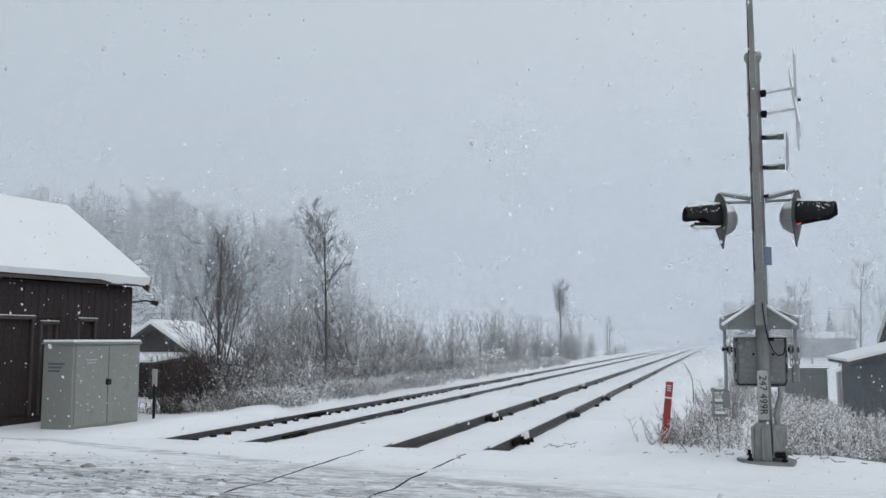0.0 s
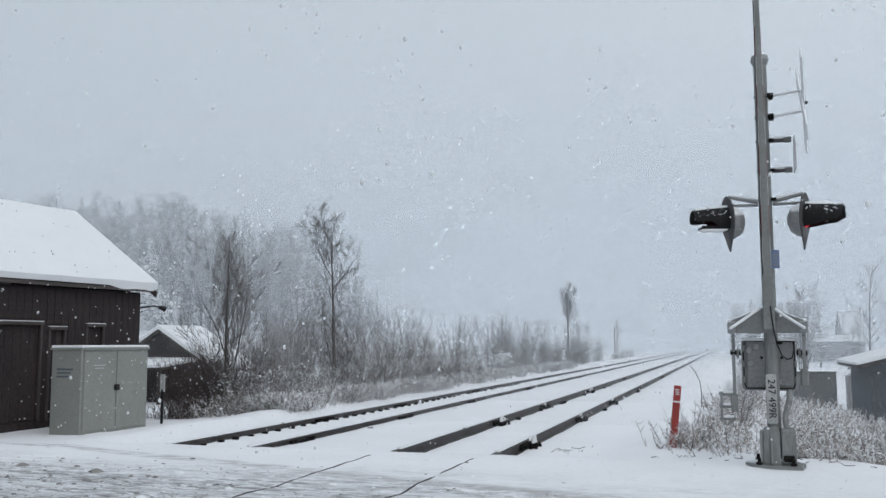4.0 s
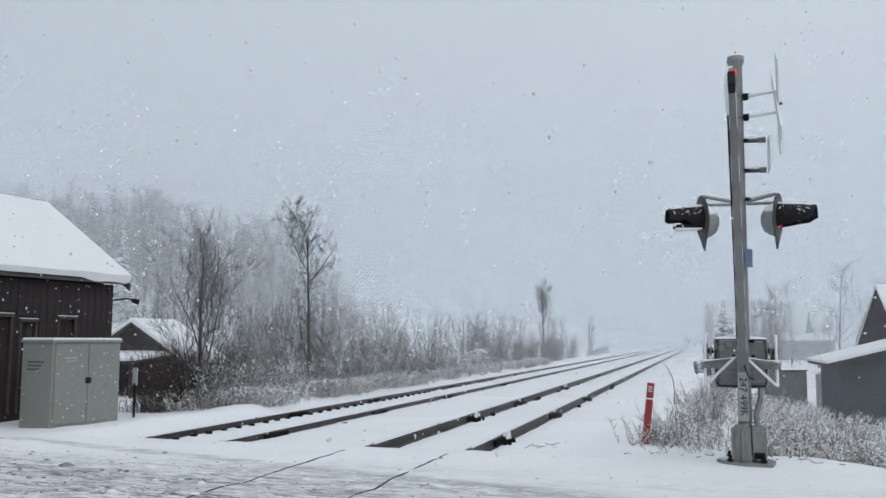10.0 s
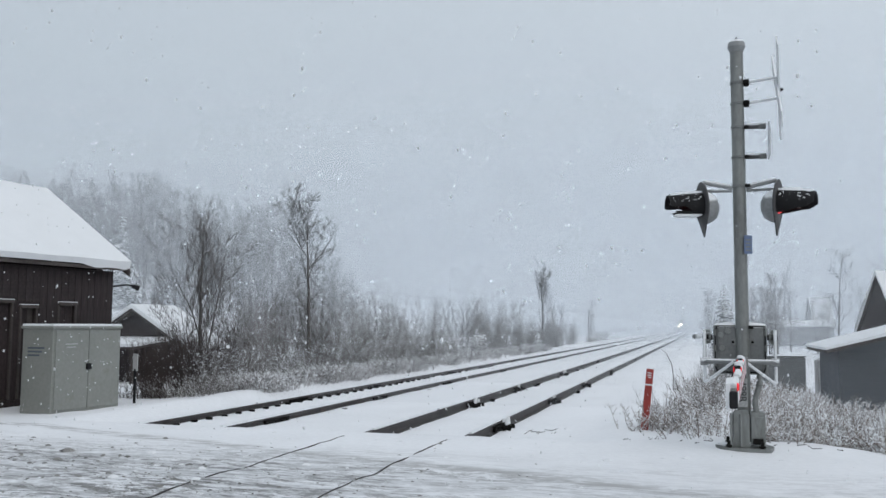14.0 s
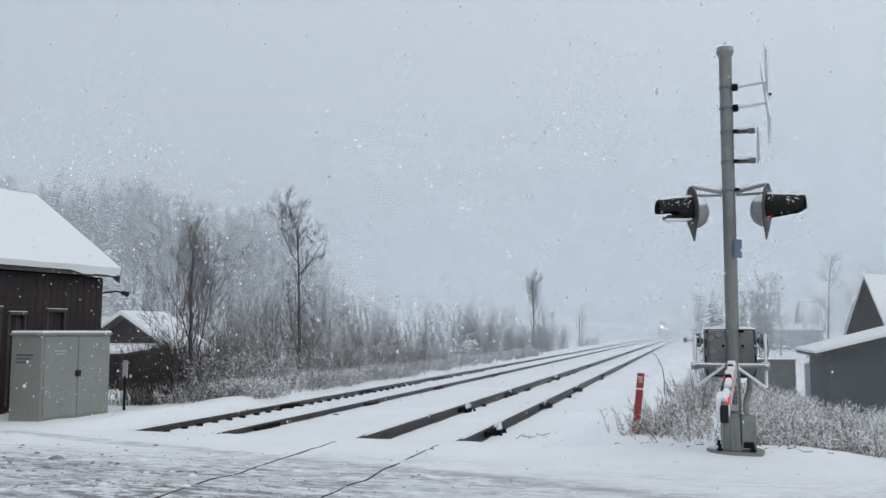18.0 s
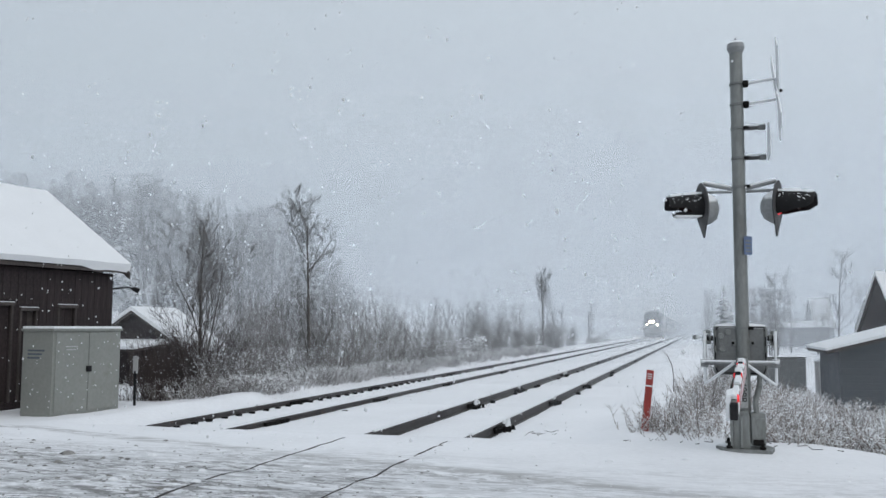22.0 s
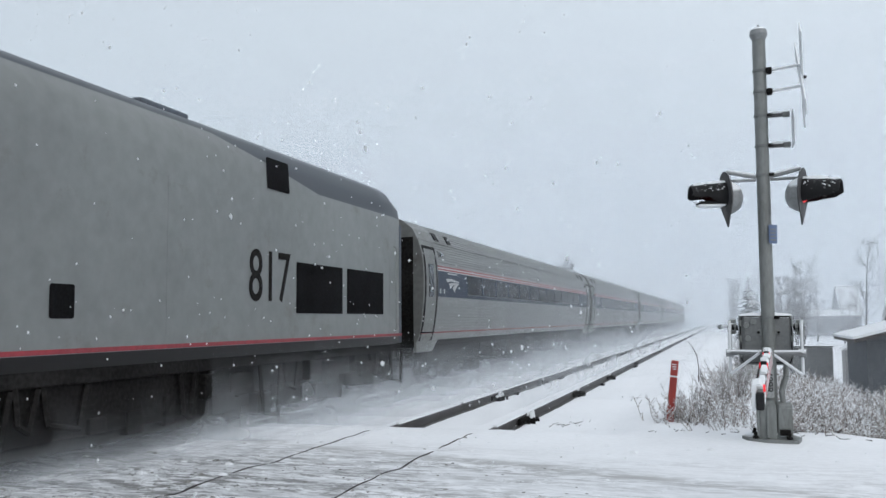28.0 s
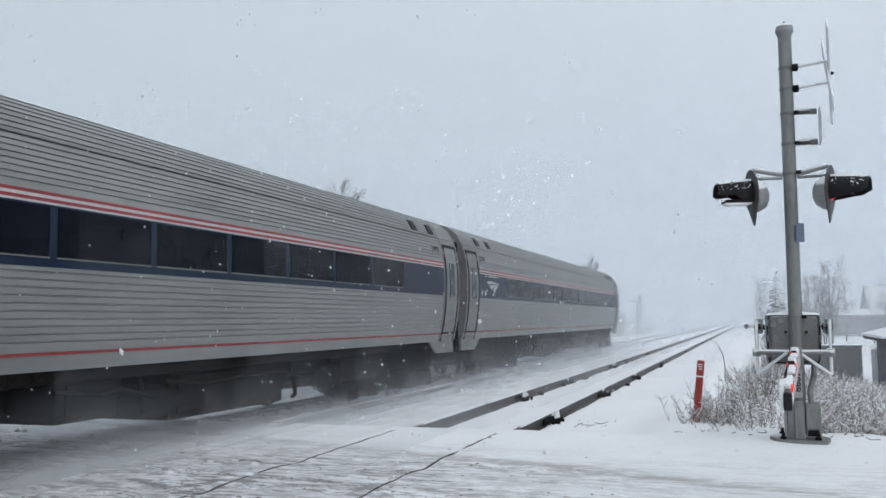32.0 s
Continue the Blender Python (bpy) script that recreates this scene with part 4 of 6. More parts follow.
    # windscreen panes
    for sd in (-1, 1):
        part("windscreen", plate(1.12, 0.52, on_rake(sd * 0.63, 3.78), 0.016, 0.07, skew=-0.12 * sd), GLASS, loco, "dark raked windscreen pane")
        for k in (0, 1):
            s = Shape().path([on_rake(sd * (0.35 + 0.55 * k), 3.62, 0.03) @ Vector((0, 0, 0)), on_rake(sd * (0.5 + 0.55 * k), 3.9, 0.035) @ Vector((0, 0, 0))], 0.012, 6)
            part("wiper", s, RUBBER, loco)
    part("nose_panel", plate(0.8, 0.5, on_rake(0, 3.2, 0.004), 0.006, 0.05), LOCO_BLUE, loco, "blue nose panel")
    for k in range(3):
        pts = [(-0.50 + 0.19 * k, 0.16 - 0.15 * k), (-0.2 + 0.1 * k, 0.19 - 0.09 * k), (0.5, 0.27 - 0.03 * k), (-0.1 + 0.13 * k, 0.12 - 0.11 * k), (-0.40 + 0.2 * k, 0.06 - 0.16 * k)]
        part("emblem_blade", Shape().prism([(-u * 0.8 , v * 0.8) for u, v in pts], "z", 0, 0.006, on_rake(0.0, 2.98, 0.012)), LOCO_GREY, loco)
    # headlights in one oval housing
    part("headlight_housing", plate(0.64, 0.34, on_rake(0, 2.62, 0.0), 0.04, 0.16), LOCO_GREY, loco, "pale oval headlight housing")
    for sd in (-1, 1):
        s = Shape()
        m = on_rake(sd * 0.148, 2.62, 0.04)
        s.prism([(0.14 * a, 0.14 * b) for a, b in disc(20)], "z", 0, 0.02, m)
        part("headlight", s, LAMP_ON, loco, "lit twin headlight")
        d = Shape().tube((sd * 0.89, 0.1, 2.14), (sd * 0.89, -0.05, 2.14), 0.1, 0.105, 18)
        dl = part("ditch_light", d, LOCO_ROOF, loco, "ditch light in a round housing")
        part("lens", Shape().tube((sd * 0.89, -0.04, 2.14), (sd * 0.89, -0.065, 2.14), 0.085, 0.08, 18), LAMP_WARM, dl, "lit lens")
        part("marker_light", Shape().tube((sd * 0.95, 0.12, 2.52), (sd * 0.95, -0.02, 2.46), 0.075, 0.075, 14), DARKWOOD, loco)
        part("front_step_hole", Shape().box(sd * 0.95 - 0.24, sd * 0.95 + 0.24, -0.02, 0.02, 1.58, 1.9, 0.02), GLASS, loco, "dark recessed panel")
        part("front_grab", Shape().path([(sd * 1.2, 0.05, 1.45), (sd * 1.2, -0.06, 1.5), (sd * 1.2, -0.06, 2.0), (sd * 1.2, 0.05, 2.05)], 0.014, 6), LOCO_GREY, loco)
    part("coupler_pocket", Shape().box(-0.45, 0.45, -0.03, 0.02, 1.14, 1.42, 0.02), BLACK, loco, "black coupler recess")
    part("anticlimber", Shape().box(-1.25, 1.25, -0.16, 0.0, 1.0, 1.1, 0.03), UNDER, loco)
    cp = Shape().box(-0.14, 0.14, -0.62, 0.1, 0.72, 0.98, 0.05)
    cp.prism([(-0.2, -0.85), (0.1, -0.9), (0.22, -0.72), (0.12, -0.55), (-0.18, -0.55)], "z", 0.62, 1.02)
    part("coupler", cp, WHEELS, loco, "steel knuckle coupler with snow on it")
    for sd in (-1, 1):
        for k in range(3):
            x = sd * (0.35 + 0.14 * k)
            part("air_hose", Shape().path([(x, 0.0, 0.95), (x, -0.22, 0.8), (x + sd * 0.02, -0.25, 0.55), (x - sd * 0.05, -0.12, 0.4)], 0.025, 6), RUBBER, loco)
    for sd in (-1, 1):
        part("end_panel", Shape().box(sd * 0.9 - 0.3, sd * 0.9 + 0.3, -0.06, 0.02, 0.55, 1.0, 0.03), UNDER, loco)
    plow = Shape()
    plow.loft([[(x, -0.28 + 0.22 * abs(x) ** 1.3 - lean, z) for z, lean in ((0.1, 0.12), (0.27, 0.08), (0.43, 0.0))] + [(x, -0.22 + 0.22 * abs(x) ** 1.3 - lean, z) for z, lean in ((0.43, 0.0), (0.27, 0.08), (0.1, 0.12))] for x in [-1.45 + 0.145 * i for i in range(21)]])
    part("snow_plow", plow, UNDER, loco, "grimy pilot plough dusted with snow", True)
    part("plow_edge", Shape().box(-1.3, 1.3, -0.42, -0.12, 0.07, 0.1, 0.01), UNDER, loco)
    # side details, both sides
    for sd in (-1, 1):
        frame_ = part("cab_window", plate(1.25, 0.46, side_pose(sd, 2.25, 3.86, 1.475, 0.0, -8), 0.02, 0.05, -0.25 * sd), LOCO_BLUE, loco, "cab side window in a blue frame")
        # front pane: reflection of the sky put in as a pale colour
        part("pane", plate(0.34, 0.40, side_pose(sd, 1.92, 3.86, 1.495, 0.004, -8), 0.006, 0.03, -0.18 * sd), PLATE_AND_REFLECTION, frame_, "cab pane with a pale reflection painted on")
        part("pane", plate(0.52, 0.40, side_pose(sd, 2.5, 3.86, 1.495, 0.004, -8), 0.006, 0.03), GLASS, frame_)
        door = part("cab_door", plate(0.62, 1.92, side_pose(sd, 3.42, 2.66), 0.018, 0.05), LOCO_GREY, loco, "silver cab door between handrails")
        part("door_window", plate(0.36, 0.34, side_pose(sd, 3.42, 2.0, 1.522), 0.008, 0.03), GLASS, door)
        part("door_window", plate(0.36, 0.22, side_pose(sd, 3.42, 2.36, 1.522), 0.008, 0.03), LOCO_ROOF, door)
        for yy in (3.05, 3.82):
            part("handrail", Shape().path([(sd * 1.5, yy, 3.55), (sd * 1.57, yy, 3.5), (sd * 1.57, yy, 1.75), (sd * 1.5, yy, 1.7)], 0.018, 8), WHITE_PAINT if yy < 3.5 else BLACK, loco)
        for zz in (3.3, 2.75):
            part("hinge", Shape().box(sd * 1.51 - 0.02, sd * 1.51 + 0.03, 3.7, 3.78, zz, zz + 0.22, 0.01), BLACK, loco)
        part("side_grille", plate(0.72, 0.62, side_pose(sd, 2.55, 1.98), 0.008, 0.02), VENT, loco, "black side grille")
        part("side_grille", plate(0.5, 0.42, side_pose(sd, 2.58, 1.9, 1.508), 0.008, 0.02), GLASS, loco)
        # four louvred windows high on the side
        for y0, y1 in ((4.6, 5.2), (5.4, 6.05), (6.3, 7.75), (7.9, 8.9)):
            w = part("louvre_window", plate(y1 - y0, 0.52, side_pose(sd, (y0 + y1) / 2, 3.83, 1.475, 0.0, -8), 0.02, 0.03, 0.06 * sd), VENT, loco, "black louvred window high on the side")
            for k in range(5):
                part("louvre", plate(y1 - y0 - 0.08, 0.03, side_pose(sd, (y0 + y1) / 2, 3.64 + 0.095 * k, 1.487, 0.004, -8), 0.008, 0.008), BLACK, w)
        part("rear_louvre", plate(0.7, 0.5, side_pose(sd, 15.05, 3.82, 1.475, 0.0, -8), 0.008, 0.03, 0.14 * sd), VENT, loco)
        for k in range(2):
            g = part("radiator_grille", plate(1.76, 0.82, side_pose(sd, 16.52 + 1.98 * k, 2.1), 0.01, 0.02), VENT, loco, "black radiator grille")
            for j in range(9):
                part("slat", plate(1.68, 0.025, side_pose(sd, 16.52 + 1.98 * k, 1.76 + 0.085 * j, 1.507), 0.006, 0.006), VENT, g)
        for yy in (9.1, 12.2, 19.75):
            part("panel_seam", Shape().box(sd * 1.5 - 0.002, sd * 1.5 + 0.003, yy, yy + 0.009, 1.4, 3.4), LOCO_GREY, loco)
        part("small_hatch", plate(0.36, 0.36, side_pose(sd, 10.4, 1.79), 0.005, 0.03), VENT, loco, "small dark hatch")
        letters("817", 1.1, 0.004, side_pose(sd, 14.78, 2.2, 1.504) @ Matrix.Diagonal((0.78, 1, 1, 1)), "fleet_number", UNDER, loco)
        logo(sd, 5.65, 2.5, 1.0, 1.504, EMBLEM, loco)
        for hy, hz in ((1.15, 1.72), (2.12, 2.45)):
            part("side_socket", plate(0.13, 0.16, side_pose(sd, hy, hz), 0.006, 0.03), VENT, loco, "small dark socket")
        for k, (w, h) in enumerate(((0.2, 0.17), (0.24, 0.17), (0.16, 0.17), (0.2, 0.17), (0.2, 0.17), (0.18, 0.17))):
            part("name_bar", plate(w * 1.1, h * 1.1, side_pose(sd, 5.0 + 0.36 * (k if sd > 0 else 5 - k), 3.2, 1.504), 0.005, 0.02), EMBLEM, loco)
        part("rear_rail", Shape().path([(sd * 1.5, 20.0, 3.1), (sd * 1.56, 20.0, 3.05), (sd * 1.56, 20.0, 1.4), (sd * 1.5, 20.0, 1.35)], 0.018, 8), LOCO_GREY, loco)
        part("rear_corner_post", Shape().box(sd * 1.42 - 0.04, sd * 1.42 + 0.05, 20.46, 20.53, 1.1, 3.6, 0.015), LOCO_ROOF, loco)
        # frame below
        part("side_sill", Shape().box(sd * 1.44 - 0.05, sd * 1.44 + 0.05, 0.2, 20.4, 0.92, 1.1, 0.02), UNDER, loco)
        part("steps", Shape().box(sd * 1.4 - 0.1, sd * 1.4 + 0.12, 3.1, 3.8, 0.45, 0.5, 0.01).box(sd * 1.4 - 0.1, sd * 1.4 + 0.12, 3.1, 3.8, 0.75, 0.8, 0.01).box(sd * 1.4 - 0.1, sd * 1.4 - 0.06, 3.1, 3.14, 0.45, 1.1, 0.01).box(sd * 1.4 - 0.1, sd * 1.4 - 0.06, 3.76, 3.8, 0.45, 1.1, 0.01), UNDER, loco)
        part("step_light", Shape().box(sd * 1.5 - 0.02, sd * 1.5 + 0.05, 3.35, 3.55, 1.33, 1.45, 0.02), BLACK, loco)
        for k in range(5):
            part("air_pipe", Shape().path([(sd * 1.3, 1.0 + 0.8 * k, 0.98), (sd * 1.36, 1.3 + 0.8 * k, 0.7 - 0.05 * (k % 2)), (sd * 1.3, 1.7 + 0.8 * k, 0.95)], 0.03, 6), UNDER, loco)
    gear = random.Random(8)
    for sd in (-1, 1):
        y = 1.2
        while y < 20.0:
            w, z0 = gear.uniform(0.15, 0.6), gear.uniform(0.2, 0.6)
            x = 1.40 + gear.uniform(-0.06, 0.07)
            if gear.random() < 0.55:
                part("valve_box", Shape().box(sd * x - 0.07, sd * x + 0.07, y, y + w, z0, z0 + gear.uniform(0.15, 0.45), 0.03), UNDER, loco)
            else:
                part("air_pipe", Shape().path([(sd * x, y, 1.0), (sd * (x + 0.05), y + 0.1 * w, z0), (sd * (x + 0.04), y + w, z0 - 0.08), (sd * x, y + w + 0.15, 0.9)], 0.035, 6), UNDER, loco)
            y += w + gear.uniform(0.05, 0.5)
    part("fuel_tank", Shape().prism([(-1.4, 1.0), (-1.4, 0.35), (-1.15, 0.16), (1.15, 0.16), (1.4, 0.35), (1.4, 1.0)], "y", 7.2, 13.3), UNDER, loco, "grimy fuel tank")
    part("frame_floor", Shape().box(-1.38, 1.38, 0.1, 20.4, 0.95, 1.1, 0.02), UNDER, loco)
    # added dark block: stands in for the shade between plough and bogie
    part("pilot_dark_fill", Shape().box(-1.32, 1.32, 0.05, 2.5, 0.28, 1.0, 0.04), UNDER, loco, "dark box added to fill the gap behind the plough")
    part("battery_box", Shape().box(-1.4, 1.4, 13.4, 14.0, 0.3, 1.0, 0.03), UNDER, loco)
    part("rear_pilot", Shape().box(-1.32, 1.32, 18.4, 20.3, 0.32, 1.0, 0.04), UNDER, loco)
    part("rear_plate", Shape().box(-1.3, 1.3, 20.47, 20.52, 1.1, 3.9, 0.03), LOCO_ROOF, loco)
    bogie(loco, 4.6, 2.74, 0.51, True)
    bogie(loco, 15.9, 2.74, 0.51, True)
    # roof
    part("roof_fan", Shape().box(-0.7, 0.7, 12.7, 13.8, 4.4, 4.58, 0.04), LOCO_ROOF, loco)
    for yy in (14.6, 16.2, 17.8):
        part("roof_fan", Shape().tube((0, yy, 4.45), (0, yy, 4.56), 0.6, 0.56, 24), LOCO_ROOF, loco)
    part("horn", Shape().tube((0.2, 2.6, 4.53), (0.2, 2.3, 4.54), 0.02, 0.05, 10).tube((0.32, 2.6, 4.53), (0.32, 2.35, 4.54), 0.02, 0.045, 10).box(0.14, 0.4, 2.55, 2.68, 4.46, 4.53, 0.02), BLACK, loco, "black roof horns")
    part("roof_antenna", Shape().tube((0.9, 3.0, 4.28), (0.9, 3.0, 4.42), 0.03).box(0.75, 1.05, 2.9, 3.2, 4.26, 4.31, 0.01), BLACK, loco)
    part("exhaust", Shape().box(-0.4, 0.4, 10.3, 11.0, 4.45, 4.6, 0.03), BLACK, loco)
    part("rear_diaphragm", Shape().box(-0.75, 0.75, 20.52, 20.8, 1.1, 3.3, 0.06), RUBBER, loco, "black gangway diaphragm")
    return loco


COACH_PROFILE = [(1.43, 1.10), (1.47, 1.2), (1.545, 1.6), (1.59, 2.05), (1.60, 2.4), (1.59, 2.75), (1.555, 3.08), (1.47, 3.38), (1.33, 3.64), (1.08, 3.84), (0.7, 3.95), (0.0, 4.0)]


def coach_half(z):
    for (wa, a), (wb, b) in zip(COACH_PROFILE, COACH_PROFILE[1:]):
        if z <= b:
            return wa + (wb - wa) * (z - a) / (b - a)
    return 0.0


def fluted(y0, y1, z0, z1, pitch, deep):
    """A band of the side with real flutes, drawn out along the coach."""
    out = []
    n = max(1, round((z1 - z0) / pitch))
    for k in range(n):
        a = z0 + (z1 - z0) * k / n
        b = z0 + (z1 - z0) * (k + 1) / n
        for f, d in ((0.0, 0.0), (0.72, 0.0), (0.78, -deep), (0.96, -deep)):
            z = a + (b - a) * f
            out.append((coach_half(z) + d, z))
    out.append((coach_half(z1), z1))
    return out


def coach_shell(y0, y1, flutes=True):
    prof = []
    if flutes:
        prof += [(1.43, 1.10), (coach_half(1.3), 1.3)]
        prof += fluted(y0, y1, 1.33, 2.08, 0.075, 0.020)
        prof += [(coach_half(2.45), 2.45), (coach_half(2.86), 2.86)]
        prof += fluted(y0, y1, 2.88, 3.84, 0.064, 0.020)
        prof += [(0.7, 3.95), (0.3, 3.985)]
    else:
        prof = [(w + 0.006, z) for w, z in COACH_PROFILE[:-1]]
    ring = prof + [(-w, z) for w, z in reversed(prof)]
    return Shape().loft([[(u, y0, z) for u, z in ring], [(u, y1, z) for u, z in ring]])


def coach_strip(sd, y0, y1, z0, z1, out=0.006, n=2):
    """A thin strip that follows the curve of the side."""
    zs = [z0 + (z1 - z0) * k / n for k in range(n + 1)]
    rings = [[(sd * (coach_half(z) - 0.01), y, z) for z in zs] + [(sd * (coach_half(z) + out), y, z) for z in reversed(zs)] for y in (y0, y1)]
    return Shape().loft(rings)


def build_coach():
    coach = thing("passenger_coach", pose(FAR, 800, -0.05), "fluted stainless passenger coach with navy window band and red stripes", "train coach", "coaches of the train")
    L = 26.0
    part("body", coach_shell(1.36, L - 1.36), STEEL, coach, "fluted stainless steel body")
    for y0, y1 in ((0.3, 1.36), (L - 1.36, L - 0.3)):
        part("vestibule_end", coach_shell(y0, y1, False), STEEL_PLAIN, coach, "smooth stainless vestibule end")
    for sd in (-1, 1):
        part("window_band", coach_strip(sd, 1.38, L - 1.38, 2.12, 2.73, 0.008, 3), NAVY, coach, "navy window band")
        part("red_stripe", coach_strip(sd, 1.38, L - 1.38, 2.822, 2.856, 0.010), TRAIN_RED, coach)
        part("white_stripe", coach_strip(sd, 1.38, L - 1.38, 2.79, 2.822, 0.009), DIM_WHITE, coach)
        part("white_stripe", coach_strip(sd, 1.38, L - 1.38, 2.733, 2.755, 0.009), DIM_WHITE, coach)
        part("red_stripe", coach_strip(sd, 1.38, L - 1.38, 2.755, 2.79, 0.010), TRAIN_RED, coach)
        part("sill_stripe", coach_strip(sd, 0.4, L - 0.4, 1.26, 1.29, 0.012), TRAIN_RED, coach, "red sill stripe")
        part("rain_gutter", coach_strip(sd, 0.35, L - 0.35, 3.395, 3.42, 0.022), STEEL_PLAIN, coach)
        n = 12
        for k in range(n):
            y = 3.75 + (L - 7.5) * (k + 0.5) / n
            w = part("window", coach_strip(sd, y - 0.71, y + 0.71, 2.22, 2.71, 0.014, 3), TINT, coach, "tinted window in a thin frame")
            part("frame", coach_strip(sd, y - 0.72, y + 0.72, 2.205, 2.22, 0.018, 1), STEEL_PLAIN, w)
            part("frame", coach_strip(sd, y + 0.71, y + 0.722, 2.22, 2.71, 0.017, 2), NAVY, w)
        for y, back in ((1.75, 1), (L - 1.75, -1)):
            part("end_window", coach_strip(sd, y - 0.22, y + 0.22, 3.05, 3.2, 0.015), STEEL_PLAIN, coach)
            part("end_window", coach_strip(sd, y - 0.16, y + 0.16, 3.075, 3.175, 0.02), GLASS, coach, "small dark upper window")
            for e in (0.0, 1.0):
                part("roof_vent", coach_strip(sd, y + back * e - 0.14, y + back * e + 0.14, 3.46, 3.66, 0.03), BLACK, coach, "black roof vent")
        for y in (0.84, L - 0.84):
            d = part("vestibule_door", coach_strip(sd, y - 0.36, y + 0.36, 1.1, 3.2, 0.014, 6), STEEL_PLAIN, coach, "stainless door with a tall window")
            part("window", coach_strip(sd, y - 0.17, y + 0.17, 2.1, 2.85, 0.022, 3), GLASS, d)
            for e in (-0.41, 0.41):
                part("door_seal", coach_strip(sd, y + e - 0.04, y + e + 0.04, 1.1, 3.25, 0.020, 6), RUBBER, d)
            part("door_seal", coach_strip(sd, y - 0.45, y + 0.45, 3.2, 3.27, 0.02, 1), RUBBER, d)
            part("kick_strip", coach_strip(sd, y - 0.5, y + 0.5, 1.27, 1.3, 0.018, 1), UNDER, d)
        # emblem and small signs in the band
        for k, pts in enumerate(([(-0.5, 0.22), (-0.1, 0.25), (0.5, 0.16), (0.4, 0.12), (-0.1, 0.15), (-0.42, 0.1)], [(-0.32, 0.04), (0.0, 0.1), (0.42, 0.1), (0.34, 0.06), (0.02, 0.0), (-0.14, -0.1)], [(-0.02, -0.12), (0.12, 0.0), (0.5, 0.1), (0.32, -0.02), (0.2, -0.14), (0.12, -0.28)])):
            part("emblem_blade", Shape().prism([((u if sd > 0 else -u) * 1.12, v * 0.62) for u, v in pts], "z", 0, 0.006, side_pose(sd, 2.5 if sd > 0 else L - 2.5, 2.42, 1.6, 0.012)), DIM_WHITE, coach)
        part("name_bar", plate(0.8, 0.035, side_pose(sd, 2.5 if sd > 0 else L - 2.5, 2.69, 1.595, 0.01), 0.004, 0.01), DIM_WHITE, coach)
        for e in (0, 0.3):
            part("sign", plate(0.10, 0.12, side_pose(sd, 1.5 + e, 2.25, 1.6, 0.01), 0.004, 0.03), DIM_WHITE, coach)
        # skirt ends and hanging gear
        for y0, y1 in ((0.3, 1.9), (L - 1.9, L - 0.3)):
            x = sd * 1.4
            s = Shape().prism([(y0, 1.12), (y0, 0.84), (y0 + 1.1, 0.84), (y1, 1.12)] if y0 < 5 else [(y1, 1.12), (y1, 0.84), (y0 + 0.5, 0.84), (y0, 1.12)], "x", x - 0.03, x + 0.02)
            part("skirt", s, STEEL_PLAIN, coach)
    for y0, y1, w, z0 in ((6.2, 8.0, 1.2, 0.38), (9.6, 12.4, 1.25, 0.30), (13.6, 14.6, 1.1, 0.5), (15.4, 18.2, 1.2, 0.36)):
        part("equipment_box", Shape().box(-w, w, y0, y1, z0, 1.08, 0.05), UNDER, coach, "grimy underfloor equipment box")
        for sd in (-1, 1):
            part("box_lid", Shape().box(sd * w - 0.03, sd * w + 0.03, y0 + 0.15, (y0 + y1) / 2 - 0.05, z0 + 0.08, 0.92, 0.02), UNDER, coach)
            part("hanger", Shape().path([(sd * 1.3, y1 + 0.1, 1.0), (sd * 1.34, y1 + 0.14, z0 + 0.1), (sd * 1.2, y1 + 0.3, z0 + 0.05)], 0.035, 6), UNDER, coach)
            part("pipe_run", Shape().path([(sd * 1.36, y0 - 0.3, 0.88), (sd * 1.38, y0 + 0.4, 0.8), (sd * 1.37, y1 - 0.3, 0.84), (sd * 1.36, y1 + 0.3, 0.7)], 0.03, 6), UNDER, coach)
    for sd in (-1, 1):
        for y in (5.9, 9.9, 14.9, 19.9):
            part("air_tank", Shape().tube((sd * 1.05, y, 0.62), (sd * 1.05, y + 0.9, 0.62), 0.2, 0.2, 12), UNDER, coach)
    part("centre_sill", Shape().prism([(-0.5, 0.98), (-0.48, 0.66), (-0.3, 0.6), (0.3, 0.6), (0.48, 0.66), (0.5, 0.98)], "y", 0.9, L - 0.9), UNDER, coach)
    part("underframe", Shape().box(-1.36, 1.36, 0.4, L - 0.4, 0.95, 1.14, 0.03), UNDER, coach)
    for y in (3.7, L - 3.7):
        bogie(coach, y, 2.6, 0.46, True)
    for y in (0.15, L - 0.15):
        part("diaphragm", Shape().box(-0.72, 0.72, y - 0.16, y + 0.16, 1.0, 3.35, 0.06), RUBBER, coach, "black gangway diaphragm")
    for y0, y1 in ((0.28, 0.34), (L - 0.34, L - 0.28)):
        part("end_wall", Shape().box(-1.36, 1.36, y0, y1, 1.0, 3.45, 0.03), UNDER, coach)
    part("roof_hatch", Shape().box(-0.35, 0.35, 5.0, 6.4, 3.84, 3.93, 0.03), STEEL_PLAIN, coach)
    return coach


LOCO = build_loco()
COACHES = [build_coach()]
for k in range(4):
    COACHES.append(copy_thing(COACHES[0], pose(FAR, 800 + 26.0 * (k + 1), -0.05)))


# ---- the dark barn beside the track, its wall along y ----
def wall_with_openings(shape, x0, x1, y0, y1, z0, z1, holes):
    """A wall along y from x0 to x1 thick, with real openings (ya, yb, za, zb)."""
    ys = sorted({y0, y1, *[h[0] for h in holes], *[h[1] for h in holes]})
    for a, b in zip(ys, ys[1:]):
        cuts = sorted((h[2], h[3]) for h in holes if h[0] <= a and h[1] >= b)
        z = z0
